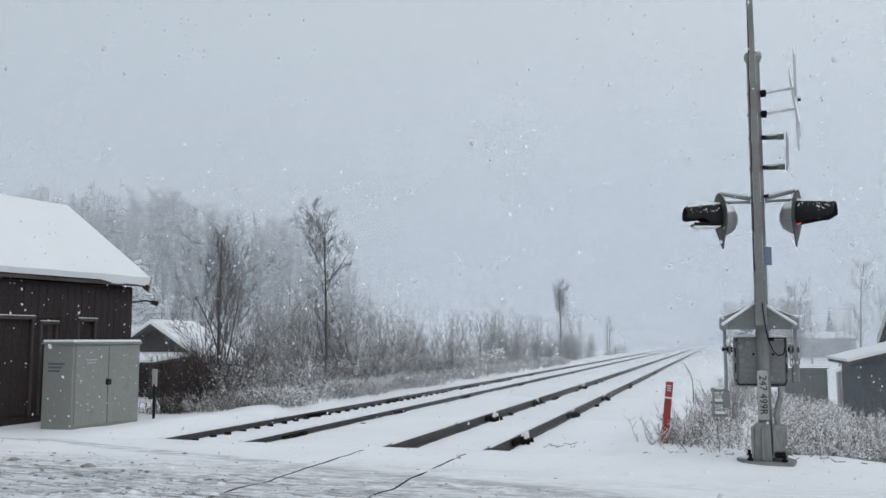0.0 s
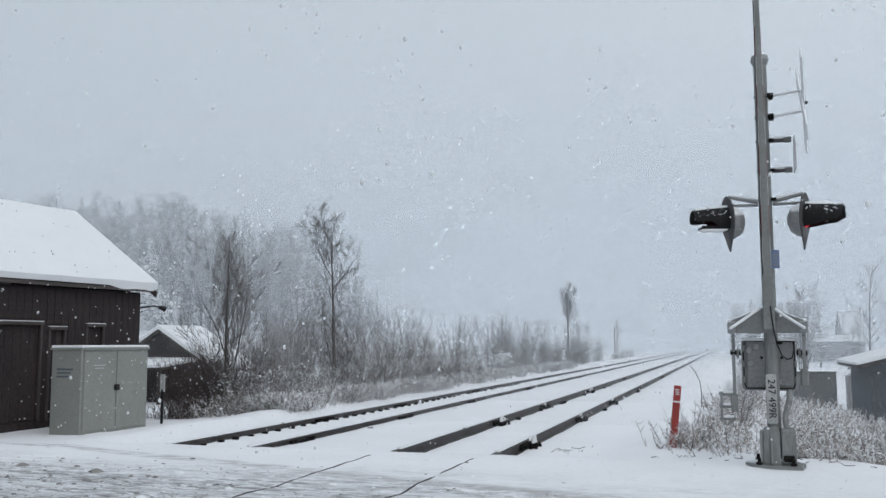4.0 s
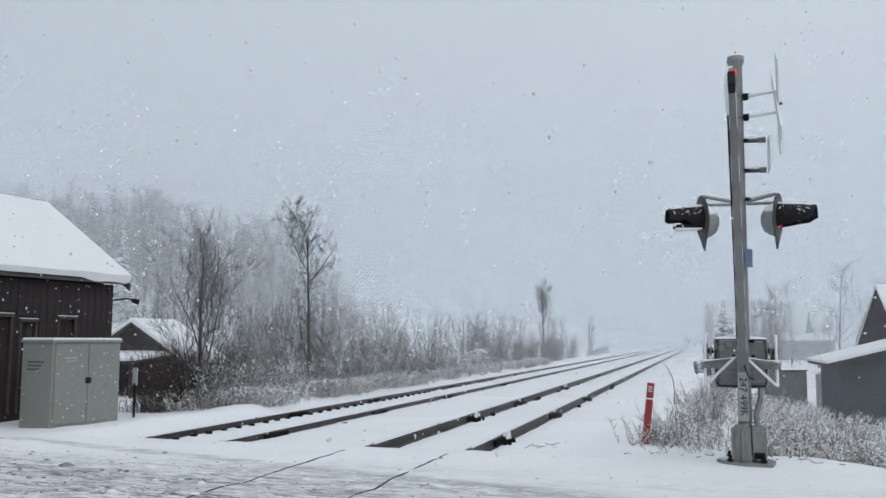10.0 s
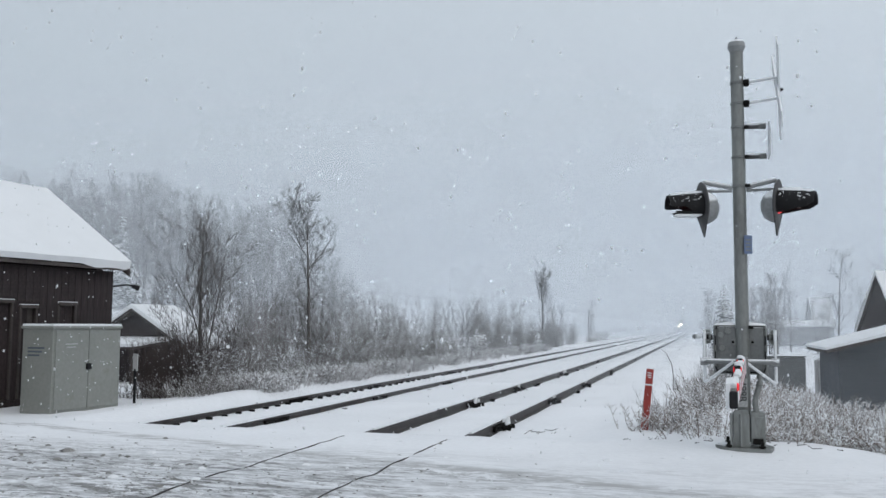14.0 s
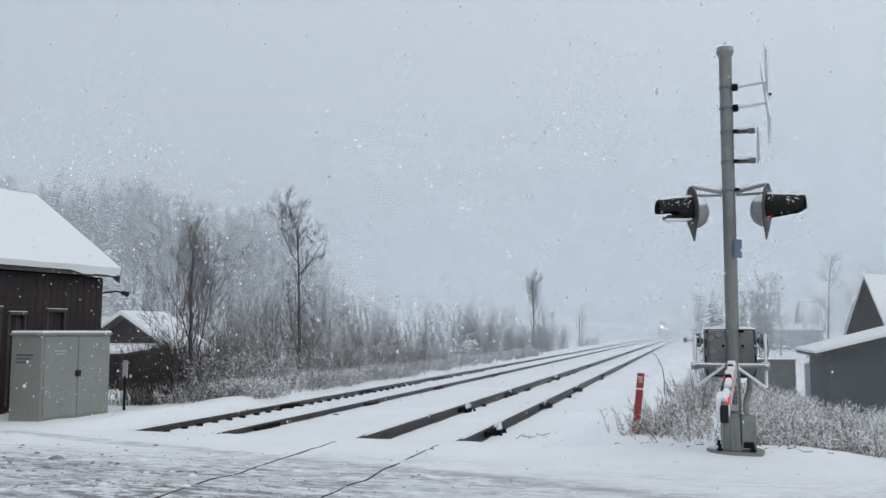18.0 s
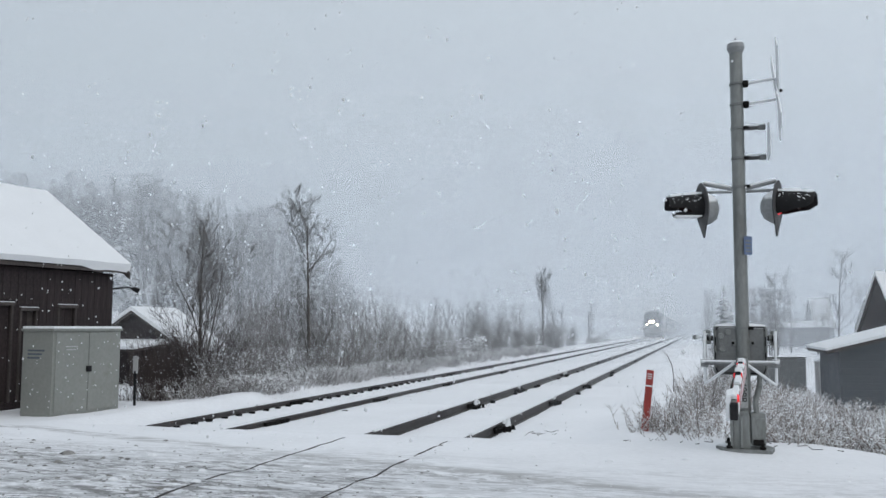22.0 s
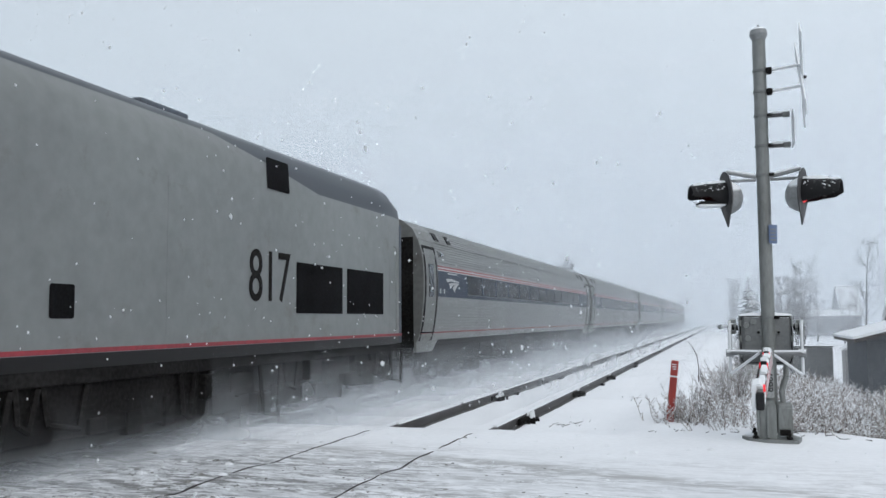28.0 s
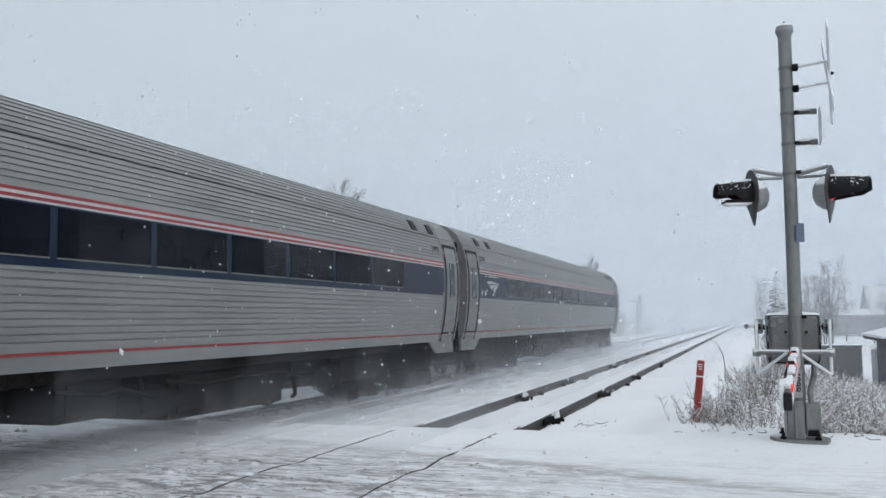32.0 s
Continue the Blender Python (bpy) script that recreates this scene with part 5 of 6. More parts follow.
        for ca, cb in cuts:
            if ca > z:
                shape.box(x0, x1, a, b, z, ca)
            z = cb
        if z < z1:
            shape.box(x0, x1, a, b, z, z1)
    return shape


BX, BY0, BY1 = -13.3, 4.0, 17.75
TURN = -9.0                      # the barn stands a little askew to the tracks
barn = thing("barn", pose(BX, BY1, -0.25, 0, 0, TURN), "dark weathered barn with boarded doors and a snow-laden roof", "barn")
# local frame: the corner next to the camera's view is the origin; wall runs to -y, gable to -x
holes = [(-4.35, -2.74, 0.25, 2.24), (-2.48, -2.14, 0.25, 2.14), (-1.52, -1.10, 1.5, 2.22), (-8.5, -6.5, 0.25, 2.3)]
part("wall", wall_with_openings(Shape(), -0.2, 0.0, -13.5, 0.0, -0.35, 3.05, holes), BRICK, barn, "dark brown boarded wall")
part("wall", Shape().prism([(-4.9, 0.0), (-0.2, 0.0), (-0.2, 3.0), (-2.55, 4.75), (-4.9, 3.0)], "y", -0.2, 0.0).box(-4.9, -0.2, -0.2, 0.0, -0.35, -0.002), BRICK, barn)
part("wall", Shape().prism([(-4.9, 0.0), (-0.2, 0.0), (-0.2, 3.0), (-2.55, 4.75), (-4.9, 3.0)], "y", -13.5, -13.3), BRICK, barn)
part("wall", Shape().box(-5.1, -4.9, -13.5, 0.0, 0.0, 3.05), BRICK, barn)
rng = random.Random(11)
board_mesh = Shape().box(-0.012, 0.012, -0.088, 0.088, 0, 1, 0.004).mesh("board", BRICK)


def clear_of(y, z0, z1):
    return not any(h[0] - 0.06 < y < h[1] + 0.06 and z0 < h[3] and z1 > h[2] for h in holes)


for k in range(72):
    y = -0.1 - 0.185 * k
    segs = [(-0.3, 3.0)] if clear_of(y, -0.3, 3.0) else []
    if not segs:
        h = [h for h in holes if h[0] - 0.06 < y < h[1] + 0.06][0]
        segs = [(-0.3, h[2] - 0.02), (h[3] + 0.14, 3.0)]
    for a, b in segs:
        if b - a > 0.1:
            o = new("board", board_mesh)
            o.parent = barn
            o.location, o.scale = (0.012 + rng.uniform(-0.004, 0.006), y, a), (1, 1, b - a)
for n, (ya, yb, za, zb) in enumerate(holes):
    nm = "door" if za < 0.5 else "shuttered_window"
    d = part(nm, Shape().box(-0.14, -0.06, ya, yb, za, zb, 0.01), DARKWOOD, barn, "boarded dark door" if za < 0.5 else "dark shuttered window")
    for k in range(int((yb - ya) / 0.2)):
        part("plank", Shape().box(-0.062, -0.045, ya + 0.2 * k + 0.01, ya + 0.2 * k + 0.19, za + 0.02, zb - 0.02, 0.004), BRICK, d)
    part("lintel", Shape().box(-0.02, 0.07, ya - 0.06, yb + 0.06, zb, zb + 0.07, 0.012), DARKWOOD, d, "pale weathered lintel")
    for e in (ya - 0.05, yb):
        part("jamb", Shape().box(-0.02, 0.04, e, e + 0.05, za, zb, 0.01), DARKWOOD, d)
    part("lintel_snow", Shape().box(-0.01, 0.066, ya - 0.05, yb + 0.05, zb + 0.07, zb + 0.085, 0.006), SNOW_SOFT, d)
# roof: two pitched slabs with a thick snow cover
EAVE, RIDGE = (0.30, 3.06), (-2.55, 4.9)
for nm, mat, th, lift, over in (("roof_deck", DARKWOOD, 0.10, 0.0, 0.14), ("roof_snow", SNOW_SOFT, 0.2, 0.10, 0.2)):
    prof = [(EAVE[0], EAVE[1] + lift), RIDGE[:1] + (RIDGE[1] + lift,), (-5.48, 2.95 + lift), (-5.52, 2.95 + lift + th * 0.7), (RIDGE[0], RIDGE[1] + lift + th * 1.15), (EAVE[0] + (0.06 if lift else 0), EAVE[1] + lift + th * 0.6)]
    s = Shape()
    ys_ = [-14.1 + (14.1 + over) * k / 40 for k in range(41)]
    rings = []
    for y in ys_:
        w = 0.03 * noise.noise((y * 1.3, 0.2, lift)) if lift else 0
        rings.append([(u + (w if j in (0, 5) else 0), y, v + (w * 0.6 if j > 2 else 0) - (0.07 * smooth(-1.15, -0.9, y) if lift and j in (0,) else 0)) for j, (u, v) in enumerate(prof)])
    s.loft(rings)
    part(nm, s, mat, barn, "thick smooth snow on the roof" if lift else "", True)
part("barge_board", Shape().prism([(0.36, 2.94), (-2.55, 4.83), (-2.55, 4.97), (0.38, 3.08)], "y", 0.13, 0.17), DARKWOOD, barn)
part("yard_lamp", Shape().path([(0.0, 0.02, 2.7), (0.15, 0.3, 2.75), (0.2, 0.45, 2.72)], 0.02, 6).tube((0.2, 0.42, 2.72), (0.22, 0.58, 2.68), 0.04, 0.07, 10), BLACK, barn, "small black yard lamp")

# ---- signal cabinet ----
cab = thing("signal_cabinet", pose(-11.93, 14.2, -0.12, 0, 0, -4.5), "grey-green steel signal cabinet with double doors, snow on top", "cabinet")
part("body", Shape().box(-0.76, 0.0, 0.0, 1.86, -0.07, 1.60, 0.02), CABINET, cab, "grey-green steel case")
part("plinth", Shape().box(-0.74, 0.0, 0.02, 1.84, -0.2, -0.05, 0.01), UNDER, cab, "dark plinth")
part("roof_cap", Shape().box(-0.79, 0.035, -0.03, 1.89, 1.59, 1.64, 0.015), CABINET, cab)
part("snow_cap", Shape().box(-0.77, 0.02, -0.015, 1.875, 1.635, 1.685, 0.022), SNOW_SOFT, cab, "snow on the cabinet")
for k in (0, 1):
    d = part("door", Shape().box(0.0, 0.022, 0.06 + 0.88 * k, 0.92 + 0.88 * k, 0.02, 1.56, 0.008), CABINET, cab, "flat steel door")
    part("hinge", Shape().tube((0.02, 0.06 if k == 0 else 1.8, 0.4), (0.02, 0.06 if k == 0 else 1.8, 0.52), 0.014, n=8).tube((0.02, 0.06 if k == 0 else 1.8, 1.2), (0.02, 0.06 if k == 0 else 1.8, 1.32), 0.014, n=8), CABINET, d)
part("door_handle", Shape().box(0.02, 0.07, 0.86, 0.98, 0.78, 0.9, 0.015).tube((0.05, 0.93, 0.9), (0.05, 0.93, 0.8), 0.02, n=8), BLACK, cab, "black latch with padlock")
for k in range(2):
    part("notice_bar", Shape().box(0.022, 0.026, 0.3 + 0.03 * k, 0.62 - 0.05 * k, 1.28 - 0.06 * k, 1.30 - 0.06 * k), DIM_WHITE, cab)
for k in range(3):
    part("stencil_bar", Shape().box(-0.62 + 0.0 * k, -0.2 - 0.06 * k, -0.004, -0.001, 1.2 - 0.07 * k, 1.235 - 0.07 * k), LOCO_ROOF, cab, "faded stencil mark")
for k in range(26):
    px, pz, pr = rng.uniform(0.1, 1.8), rng.uniform(0.1, 1.5), rng.uniform(0.006, 0.02)
    part("stuck_snow", Shape().tube((0.018, px, pz), (0.032, px + rng.uniform(-0.01, 0.01), pz - 0.006), pr, pr * 0.5, 6), SNOW_SOFT, cab)

# ---- smaller houses ----
def gable_house(name, m, width, depth, wall_h, ridge_h, wall, label, overhang=0.3, windows=(), snow=0.14):
    """Gable faces local -y; ridge along y; the origin is the middle of the front's foot."""
    h = thing(name, m, label, "house")
    w = width / 2
    part("gable_wall", Shape().prism([(-w, 0), (w, 0), (w, wall_h), (0, ridge_h), (-w, wall_h)], "y", 0, 0.2), wall, h)
    part("gable_wall", Shape().prism([(-w, 0), (w, 0), (w, wall_h), (0, ridge_h), (-w, wall_h)], "y", depth - 0.2, depth), wall, h)
    for sd in (-1, 1):
        part("side_wall", Shape().box(min(sd * w, sd * (w - 0.2)), max(sd * w, sd * (w - 0.2)), 0.2, depth - 0.2, 0, wall_h), wall, h)
        k = (ridge_h - wall_h) / w
        e = w + overhang
        ze = wall_h - k * overhang
        deck = [(sd * e, ze + 0.02), (0, ridge_h + 0.02), (0, ridge_h + 0.12), (sd * e, ze + 0.11)]
        part("roof", Shape().prism(deck, "y", -overhang, depth + overhang), DARKWOOD, h)
        sn = [(sd * (e + 0.03), ze + 0.112), (0, ridge_h + 0.122), (0, ridge_h + 0.13 + snow), (sd * (e + 0.04), ze + 0.13 + snow * 0.6)]
        part("roof_snow", Shape().prism(sn, "y", -overhang - 0.04, depth + overhang + 0.04), SNOW_SOFT, h, "snow on the roof")
    for wx, wz, ww, wh in windows:
        win = part("window", Shape().box(wx - ww / 2, wx + ww / 2, -0.03, 0.05, wz, wz + wh, 0.01), GLASS, h)
        part("frame", Shape().box(wx - ww / 2 - 0.07, wx + ww / 2 + 0.07, -0.045, -0.03, wz + wh, wz + wh + 0.08).box(wx - ww / 2 - 0.07, wx + ww / 2 + 0.07, -0.05, -0.03, wz - 0.08, wz).box(wx - 0.02, wx + 0.02, -0.045, -0.03, wz, wz + wh), WHITE_PAINT, win)
    # siding courses on the front
    for k in range(int(wall_h / 0.2)):
        part("siding_board", Shape().box(-w + 0.01, w - 0.01, -0.018, 0.0, 0.2 * k + 0.02, 0.2 * k + 0.19, 0.005), wall, h)
    return h


# a low house with a lean-to behind the barn
small = gable_house("small_house", pose(-19.2, 27.0, -0.72), 4.0, 2.1, 1.5, 2.74, BRICK, "small dark house with a snowy roof behind the barn", windows=((0.9, 0.6, 0.6, 0.6),))
lean = thing("lean_to", pose(-19.1, 24.6, -0.5), "open lean-to with a low snowy roof", "shed")
part("roof", Shape().prism([(0.0, 1.25), (2.4, 1.45), (2.4, 1.53), (0.0, 1.33)], "x", -2.2, 1.5), DARKWOOD, lean)
part("roof_snow", Shape().prism([(-0.05, 1.34), (2.4, 1.54), (2.4, 1.64), (-0.06, 1.43)], "x", -2.25, 1.55), SNOW_SOFT, lean, "snow on the lean-to")
for px in (-2.1, -0.4, 1.4):
    part("post", Shape().box(px - 0.05, px + 0.05, 0.08, 0.18, 0, 1.24, 0.01), DARKWOOD, lean)
part("back_wall", Shape().box(-2.2, 1.5, 2.2, 2.36, 0, 1.42), DARKWOOD, lean)
part("side_wall", Shape().box(-2.2, -2.1, 0.2, 2.2, 0, 1.3), DARKWOOD, lean)
for k in range(14):
    part("board", Shape().box(-2.15 + 0.26 * k, -1.92 + 0.26 * k, 1.1, 1.14, 0.0, 1.35, 0.006), BRICK, lean)

# ---- houses on the other side, down the bank ----
gable_house("blue_grey_shed", pose(6.62, 27.0, -0.75), 5.9, 4.2, 1.66, 2.42, SIDING, "blue-grey sided shed with a snow-covered roof", 0.35, ((1.2, 0.5, 0.7, 0.6),), 0.09)
gable_house("steep_house", pose(6.32, 36.0, -0.9, 0, 0, -36), 1.6, 5.3, 2.15, 4.32, BRICK, "dark house with a steep snowy gable", 0.16, ())
gable_house("far_house", pose(9.9, 135.0, -0.9, 0, 0, -82), 8.4, 6.5, 2.5, 3.3, FAR_WALL, "grey house with a low snowy roof, dim in the mist", 0.3, ((-1.3, 0.9, 0.6, 0.9), (0.3, 0.9, 0.6, 0.9)), 0.06)
gable_house("far_house", pose(16.4, 150.0, -0.9, 0, 0, -72), 3.4, 3.0, 2.9, 7.0, FAR_WALL, "tall steep house, dim in the mist", 0.2, ())
gable_house("steep_house", pose(9.9, 60.0, -0.9, 0, 0, -62), 1.8, 2.4, 2.6, 4.2, BRICK, "small dark gable with a snowy roof beside the steep house", 0.15, ())
crate = thing("utility_box", pose(2.85, 33.4, -0.75), "low grey utility box in the weeds", "box")
part("body", Shape().box(-0.78, 0.62, 0, 0.9, 0, 1.26, 0.05), CASE, crate)
part("lid", Shape().box(-0.81, 0.65, -0.03, 0.93, 1.26, 1.31, 0.02), CASE, crate)
hut = thing("small_shed", pose(4.4, 33.8, -0.85), "pale little wooden shed beside the box", "shed")
part("body", Shape().box(-0.5, 0.35, 0, 1, 0, 1.3, 0.02), DIM_WHITE, hut)
part("roof", Shape().prism([(-0.6, 1.25), (0.45, 1.25), (-0.08, 1.6)], "y", -0.1, 1.1), SNOW_SOFT, hut)


# ---- bare trees: tapered trunk and limbs, and a crown of fine twigs ----
def grow(limbs, twigs, p, d, length, r, level, rng, last, up=0.25, spread=38, kids=(3, 5), bare=0.2):
    """One limb in bent pieces with side shoots; the leader runs on to the top."""
    segs = (10, 5, 4, 3)[min(level, 3)]
    whole = length
    for k in range(segs):
        wild = (0.06, 0.16, 0.2, 0.22)[min(level, 3)]
        bend = Vector((rng.uniform(-1, 1), rng.uniform(-1, 1), rng.uniform(-0.5, 0.6))) * wild
        d = (d + bend + Vector((0, 0, up * (0.10 if level == 0 else 0.16)))).normalized()
        q = p + d * (length / segs)
        r2 = r * (0.84 if level == 0 else 0.78)
        shape = limbs if level < 2 else twigs
        shape.tube(p, q, r, r2, 6 if level == 0 else (4 if level == 1 else 3), False)
        f = (k + 0.5) / segs
        if level < last and (level > 0 or f > bare):
            for _ in range(rng.randint(*kids) + (1 if level == 0 else 0) - (1 if level > 1 else 0)):
                side = Matrix.Rotation(rng.uniform(0, 2 * math.pi), 3, d) @ d.orthogonal().normalized()
                a = radians(rng.uniform(spread * 0.7, spread * 1.3))
                nd = (d * math.cos(a) + side * math.sin(a)).normalized()
                at = p + (q - p) * rng.random()
                if level == 0:
                    long = whole * rng.uniform(0.18, 0.40) * (1.2 - 0.7 * f)
                else:
                    long = whole * rng.uniform(0.35, 0.6) * (1.1 - 0.5 * f)
                grow(limbs, twigs, at, nd, long, max(0.0065, r2 * rng.uniform(0.4, 0.58)), level + 1, rng, last, up, spread, kids, bare)
        p, r = q, max(0.006, r2)


def bare_tree(m, height, label, seed, last=3, stems=1, spread=38, up=0.25, kids=(2, 4), girth=0.016, bare=0.2, twig=None):
    rng = random.Random(seed)
    t = thing("bare_tree", m, label, "tree", "bare trees")
    limbs, twigs = Shape(), Shape()
    for s in range(stems):
        lean = Vector((rng.uniform(-0.06, 0.06), rng.uniform(-0.06, 0.06), 1)) if stems == 1 else Vector((0.16 * (s - (stems - 1) / 2), rng.uniform(-0.1, 0.1), 1))
        grow(limbs, twigs, Vector((0.12 * (s - (stems - 1) / 2), rng.uniform(-0.1, 0.1) * (stems > 1), -0.3)), lean.normalized(), height * (1.0 if s == 0 else rng.uniform(0.65, 0.9)), height * girth * (1.0 if stems == 1 else 0.75), 0, rng, last, up, spread, kids, bare)
    for nm, sh, mat in (("trunk", limbs, BARK), ("crown", twigs, twig or TWIG)):
        ob = new(nm, quick_mesh(sh, nm, mat))
        ob.parent = t
        if nm == "crown":
            tagged(ob, "fine frosted twigs")
    return t


def shoots(twigs, p, d, length, r, rng, depth, side=1.0, fine=0.0048):
    """A thin limb that wanders upwards and carries finer and finer shoots, spread out to all sides."""
    n = 6 if depth > 1 else 4
    for k in range(n):
        d = (d + Vector((rng.uniform(-0.16, 0.16), rng.uniform(-0.16, 0.16), rng.uniform(-0.05, 0.13)))).normalized()
        q = p + d * length / n
        r2 = max(fine * 0.8, r * 0.84)
        twigs.tube(p, q, r, r2, 5 if r > 0.012 else 3, False)
        if depth and k + (depth > 2) > 0:
            for _ in range(rng.choice((1, 2)) if depth > 1 and k < n - 1 else rng.choice((1, 1, 2))):
                out = Matrix.Rotation(rng.uniform(0, 6.283), 3, d) @ d.orthogonal().normalized()
                a = radians(rng.uniform(32, 66)) * side
                nd = (d * math.cos(a) + out * math.sin(a) + Vector((0, 0, 0.15))).normalized()
                shoots(twigs, p.lerp(q, rng.random()), nd, length * rng.uniform(0.28, 0.55), max(fine, r2 * 0.55), rng, depth - 1, side, fine)
        p, r = q, r2


def sketched_tree(m, label, seed, height, girth, lean, forks, side=1.0, fine=0.0048, bare=0.3):
    """A trunk with named limbs: each fork is (share of the height, tilt sideways, tilt in depth, length, radius), in degrees and metres."""
    rng_ = random.Random(seed)
    t = thing("bare_tree", m, label, "tree", "bare trees")
    trunk, twigs = Shape(), Shape()
    p, r, spine = Vector((0, 0, -0.3)), girth, []
    steps_ = 14
    for k in range(steps_):
        f = k / steps_
        d = Vector((math.tan(radians(lean)) + rng_.uniform(-0.03, 0.03), rng_.uniform(-0.03, 0.03), 1)).normalized()
        q = p + d * (height + 0.3) / steps_
        r2 = girth * (1 - 0.88 * (k + 1) / steps_)
        trunk.tube(p, q, r, r2, 8, False)
        spine.append((f, p.copy(), r))
        if f > bare:
            for _ in range(3):
                a = rng_.uniform(0, 6.283)
                shoots(twigs, p.lerp(q, rng_.random()), Vector((math.cos(a) * side, math.sin(a) * side, 0.9)).normalized(), height * rng_.uniform(0.08, 0.17), fine * 1.5, rng_, 1, side, fine)
        p, r = q, r2
    for at, tilt, deep, length, rad in forks:
        f, base_, r0 = min(spine, key=lambda e: abs(e[0] - at))
        a, b = radians(tilt), radians(deep)
        d = Vector((math.sin(a), math.sin(b) * 0.35, math.cos(a))).normalized()
        shoots(twigs, base_, d, length, min(rad, r0 * 0.9), rng_, 3 if length > 1.2 else 2, side, fine)
    for nm, sh, mat in (("trunk", trunk, BARK), ("crown", twigs, BRANCH)):
        ob = new(nm, quick_mesh(sh, nm, mat))
        ob.parent = t
        if nm == "crown":
            tagged(ob, "fine frosted twigs")
    return t


def quick_mesh(shape, name, mat):
    me = bpy.data.meshes.new(name)
    me.from_pydata(shape.v, [], shape.f)
    me.materials.append(mat)
    return me


def shrub(m, height, width, stems, seed, label="leafless frosted shrub beside the track", mat=None):
    rng = random.Random(seed)
    s = Shape()
    for k in range(stems):
        a, lean = rng.uniform(0, 2 * math.pi), rng.uniform(0.05, 0.75)
        p = Vector((rng.uniform(-0.3, 0.3) * width, rng.uniform(-0.3, 0.3) * width, -0.15))
        d = Vector((math.cos(a) * lean * width / height, math.sin(a) * lean * width / height, 1)).normalized()
        ln_ = height * rng.uniform(0.5, 1.05)
        r = 0.011 * rng.uniform(0.7, 1.3) * (0.6 + height / 4)
        for j in range(4):
            d = (d + Vector((rng.uniform(-0.16, 0.16), rng.uniform(-0.16, 0.16), 0.08))).normalized()
            q = p + d * ln_ / 4
            s.tube(p, q, r, r * 0.72, 3, False)
            for _ in range(3 if j else 1):
                side = Vector((rng.uniform(-1, 1), rng.uniform(-1, 1), rng.uniform(0.1, 1.1))).normalized()
                at = p + (q - p) * rng.random()
                tip = at + (side + d * 0.6).normalized() * ln_ * rng.uniform(0.14, 0.34)
                s.tube(at, tip, r * 0.5, r * 0.22, 3, False)
                for _ in range(2):
                    mid = at + (tip - at) * rng.uniform(0.3, 0.9)
                    s.tube(mid, mid + Vector((rng.uniform(-1, 1), rng.uniform(-1, 1), rng.uniform(0.0, 1.2))) * ln_ * 0.1, r * 0.28, r * 0.15, 3, False)
            p, r = q, r * 0.72
    ob = new("shrub", quick_mesh(s, "shrub", mat or TWIG))
    ob.matrix_world = m
    return tagged(ob, label, "shrub", "shrubs along the line")


def on_ground(x, y, turn=0, sink=0.0):
    return pose(x, y, ground_z(x, y) - sink, 0, 0, turn)


def sized(ob, f):
    ob.scale = (f, f, f)
    return ob


rng = random.Random(21)
# two trees that stand out, and a slender one far down the line
sketched_tree(on_ground(-12.1, 26.2), "tall bare tree with an open frosted crown", 6, 5.1, 0.085, -2.0, [
    (0.78, -46, 0, 1.8, 0.032), (0.84, -28, 40, 1.7, 0.032), (0.88, 8, -30, 1.3, 0.031), (0.70, 34, 20, 1.3, 0.031), (0.90, -14, -60, 1.4, 0.031), (0.62, -34, 60, 1.1, 0.020), (0.66, 26, -70, 1.0, 0.02),
    (0.50, 34, 10, 1.0, 0.018), (0.46, -30, -40, 1.2, 0.018), (0.18, -16, 20, 2.3, 0.028), (0.12, -48, 0, 1.7, 0.022), (0.14, 22, 50, 1.9, 0.022), (0.93, -10, 90, 1.0, 0.022)])
sketched_tree(on_ground(-12.45, 20.2), "bare tree with upright stems, frosted twigs", 9, 4.6, 0.062, 0.5, [
    (0.10, 11, 10, 3.3, 0.038), (0.30, 5, 60, 2.3, 0.022), (0.34, -6, -60, 2.4, 0.022), (0.45, 8, 30, 1.8, 0.018), (0.48, -9, 10, 1.9, 0.018), (0.58, 7, 120, 1.4, 0.015), (0.62, -6, -20, 1.4, 0.014), (0.70, 9, 0, 1.0, 0.012), (0.74, -8, 70, 1.0, 0.012),
    (0.05, -26, 0, 2.2, 0.020), (0.04, -38, 40, 1.8, 0.016), (0.06, -18, -60, 2.1, 0.017), (0.05, 30, 30, 1.7, 0.016), (0.08, -48, 10, 1.3, 0.013), (0.08, 42, -30, 1.2, 0.013)], 0.7)
sketched_tree(on_ground(-12.1, 70.0), "slender bare tree, pale in the mist", 12, 6.2, 0.10, -1.0, [
    (0.50, 7, 30, 1.9, 0.03), (0.56, -8, -30, 1.9, 0.03), (0.62, 9, 0, 1.7, 0.025), (0.66, -10, 60, 1.7, 0.025), (0.74, 6, -60, 1.5, 0.02), (0.80, -5, 20, 1.2, 0.02)], 0.45, 0.0075, 0.5)

# shrubs: four made, the rest are copies along the left side of the line
kinds = [shrub(on_ground(-11.7, 19.4), 1.5, 1.4, 34, 31), shrub(on_ground(-12.0, 27.2), 2.9, 2.4, 44, 32), shrub(on_ground(-13.4, 29.5), 3.3, 2.2, 40, 33), shrub(on_ground(-11.4, 23.6), 1.0, 1.3, 40, 34), shrub(on_ground(-13.0, 24.0), 2.1, 2.0, 44, 35)]
kinds.append(shrub(on_ground(-12.55, 20.0), 1.7, 1.5, 60, 36, "tangled brown shrub at the foot of a tree", BROWN_TWIG))
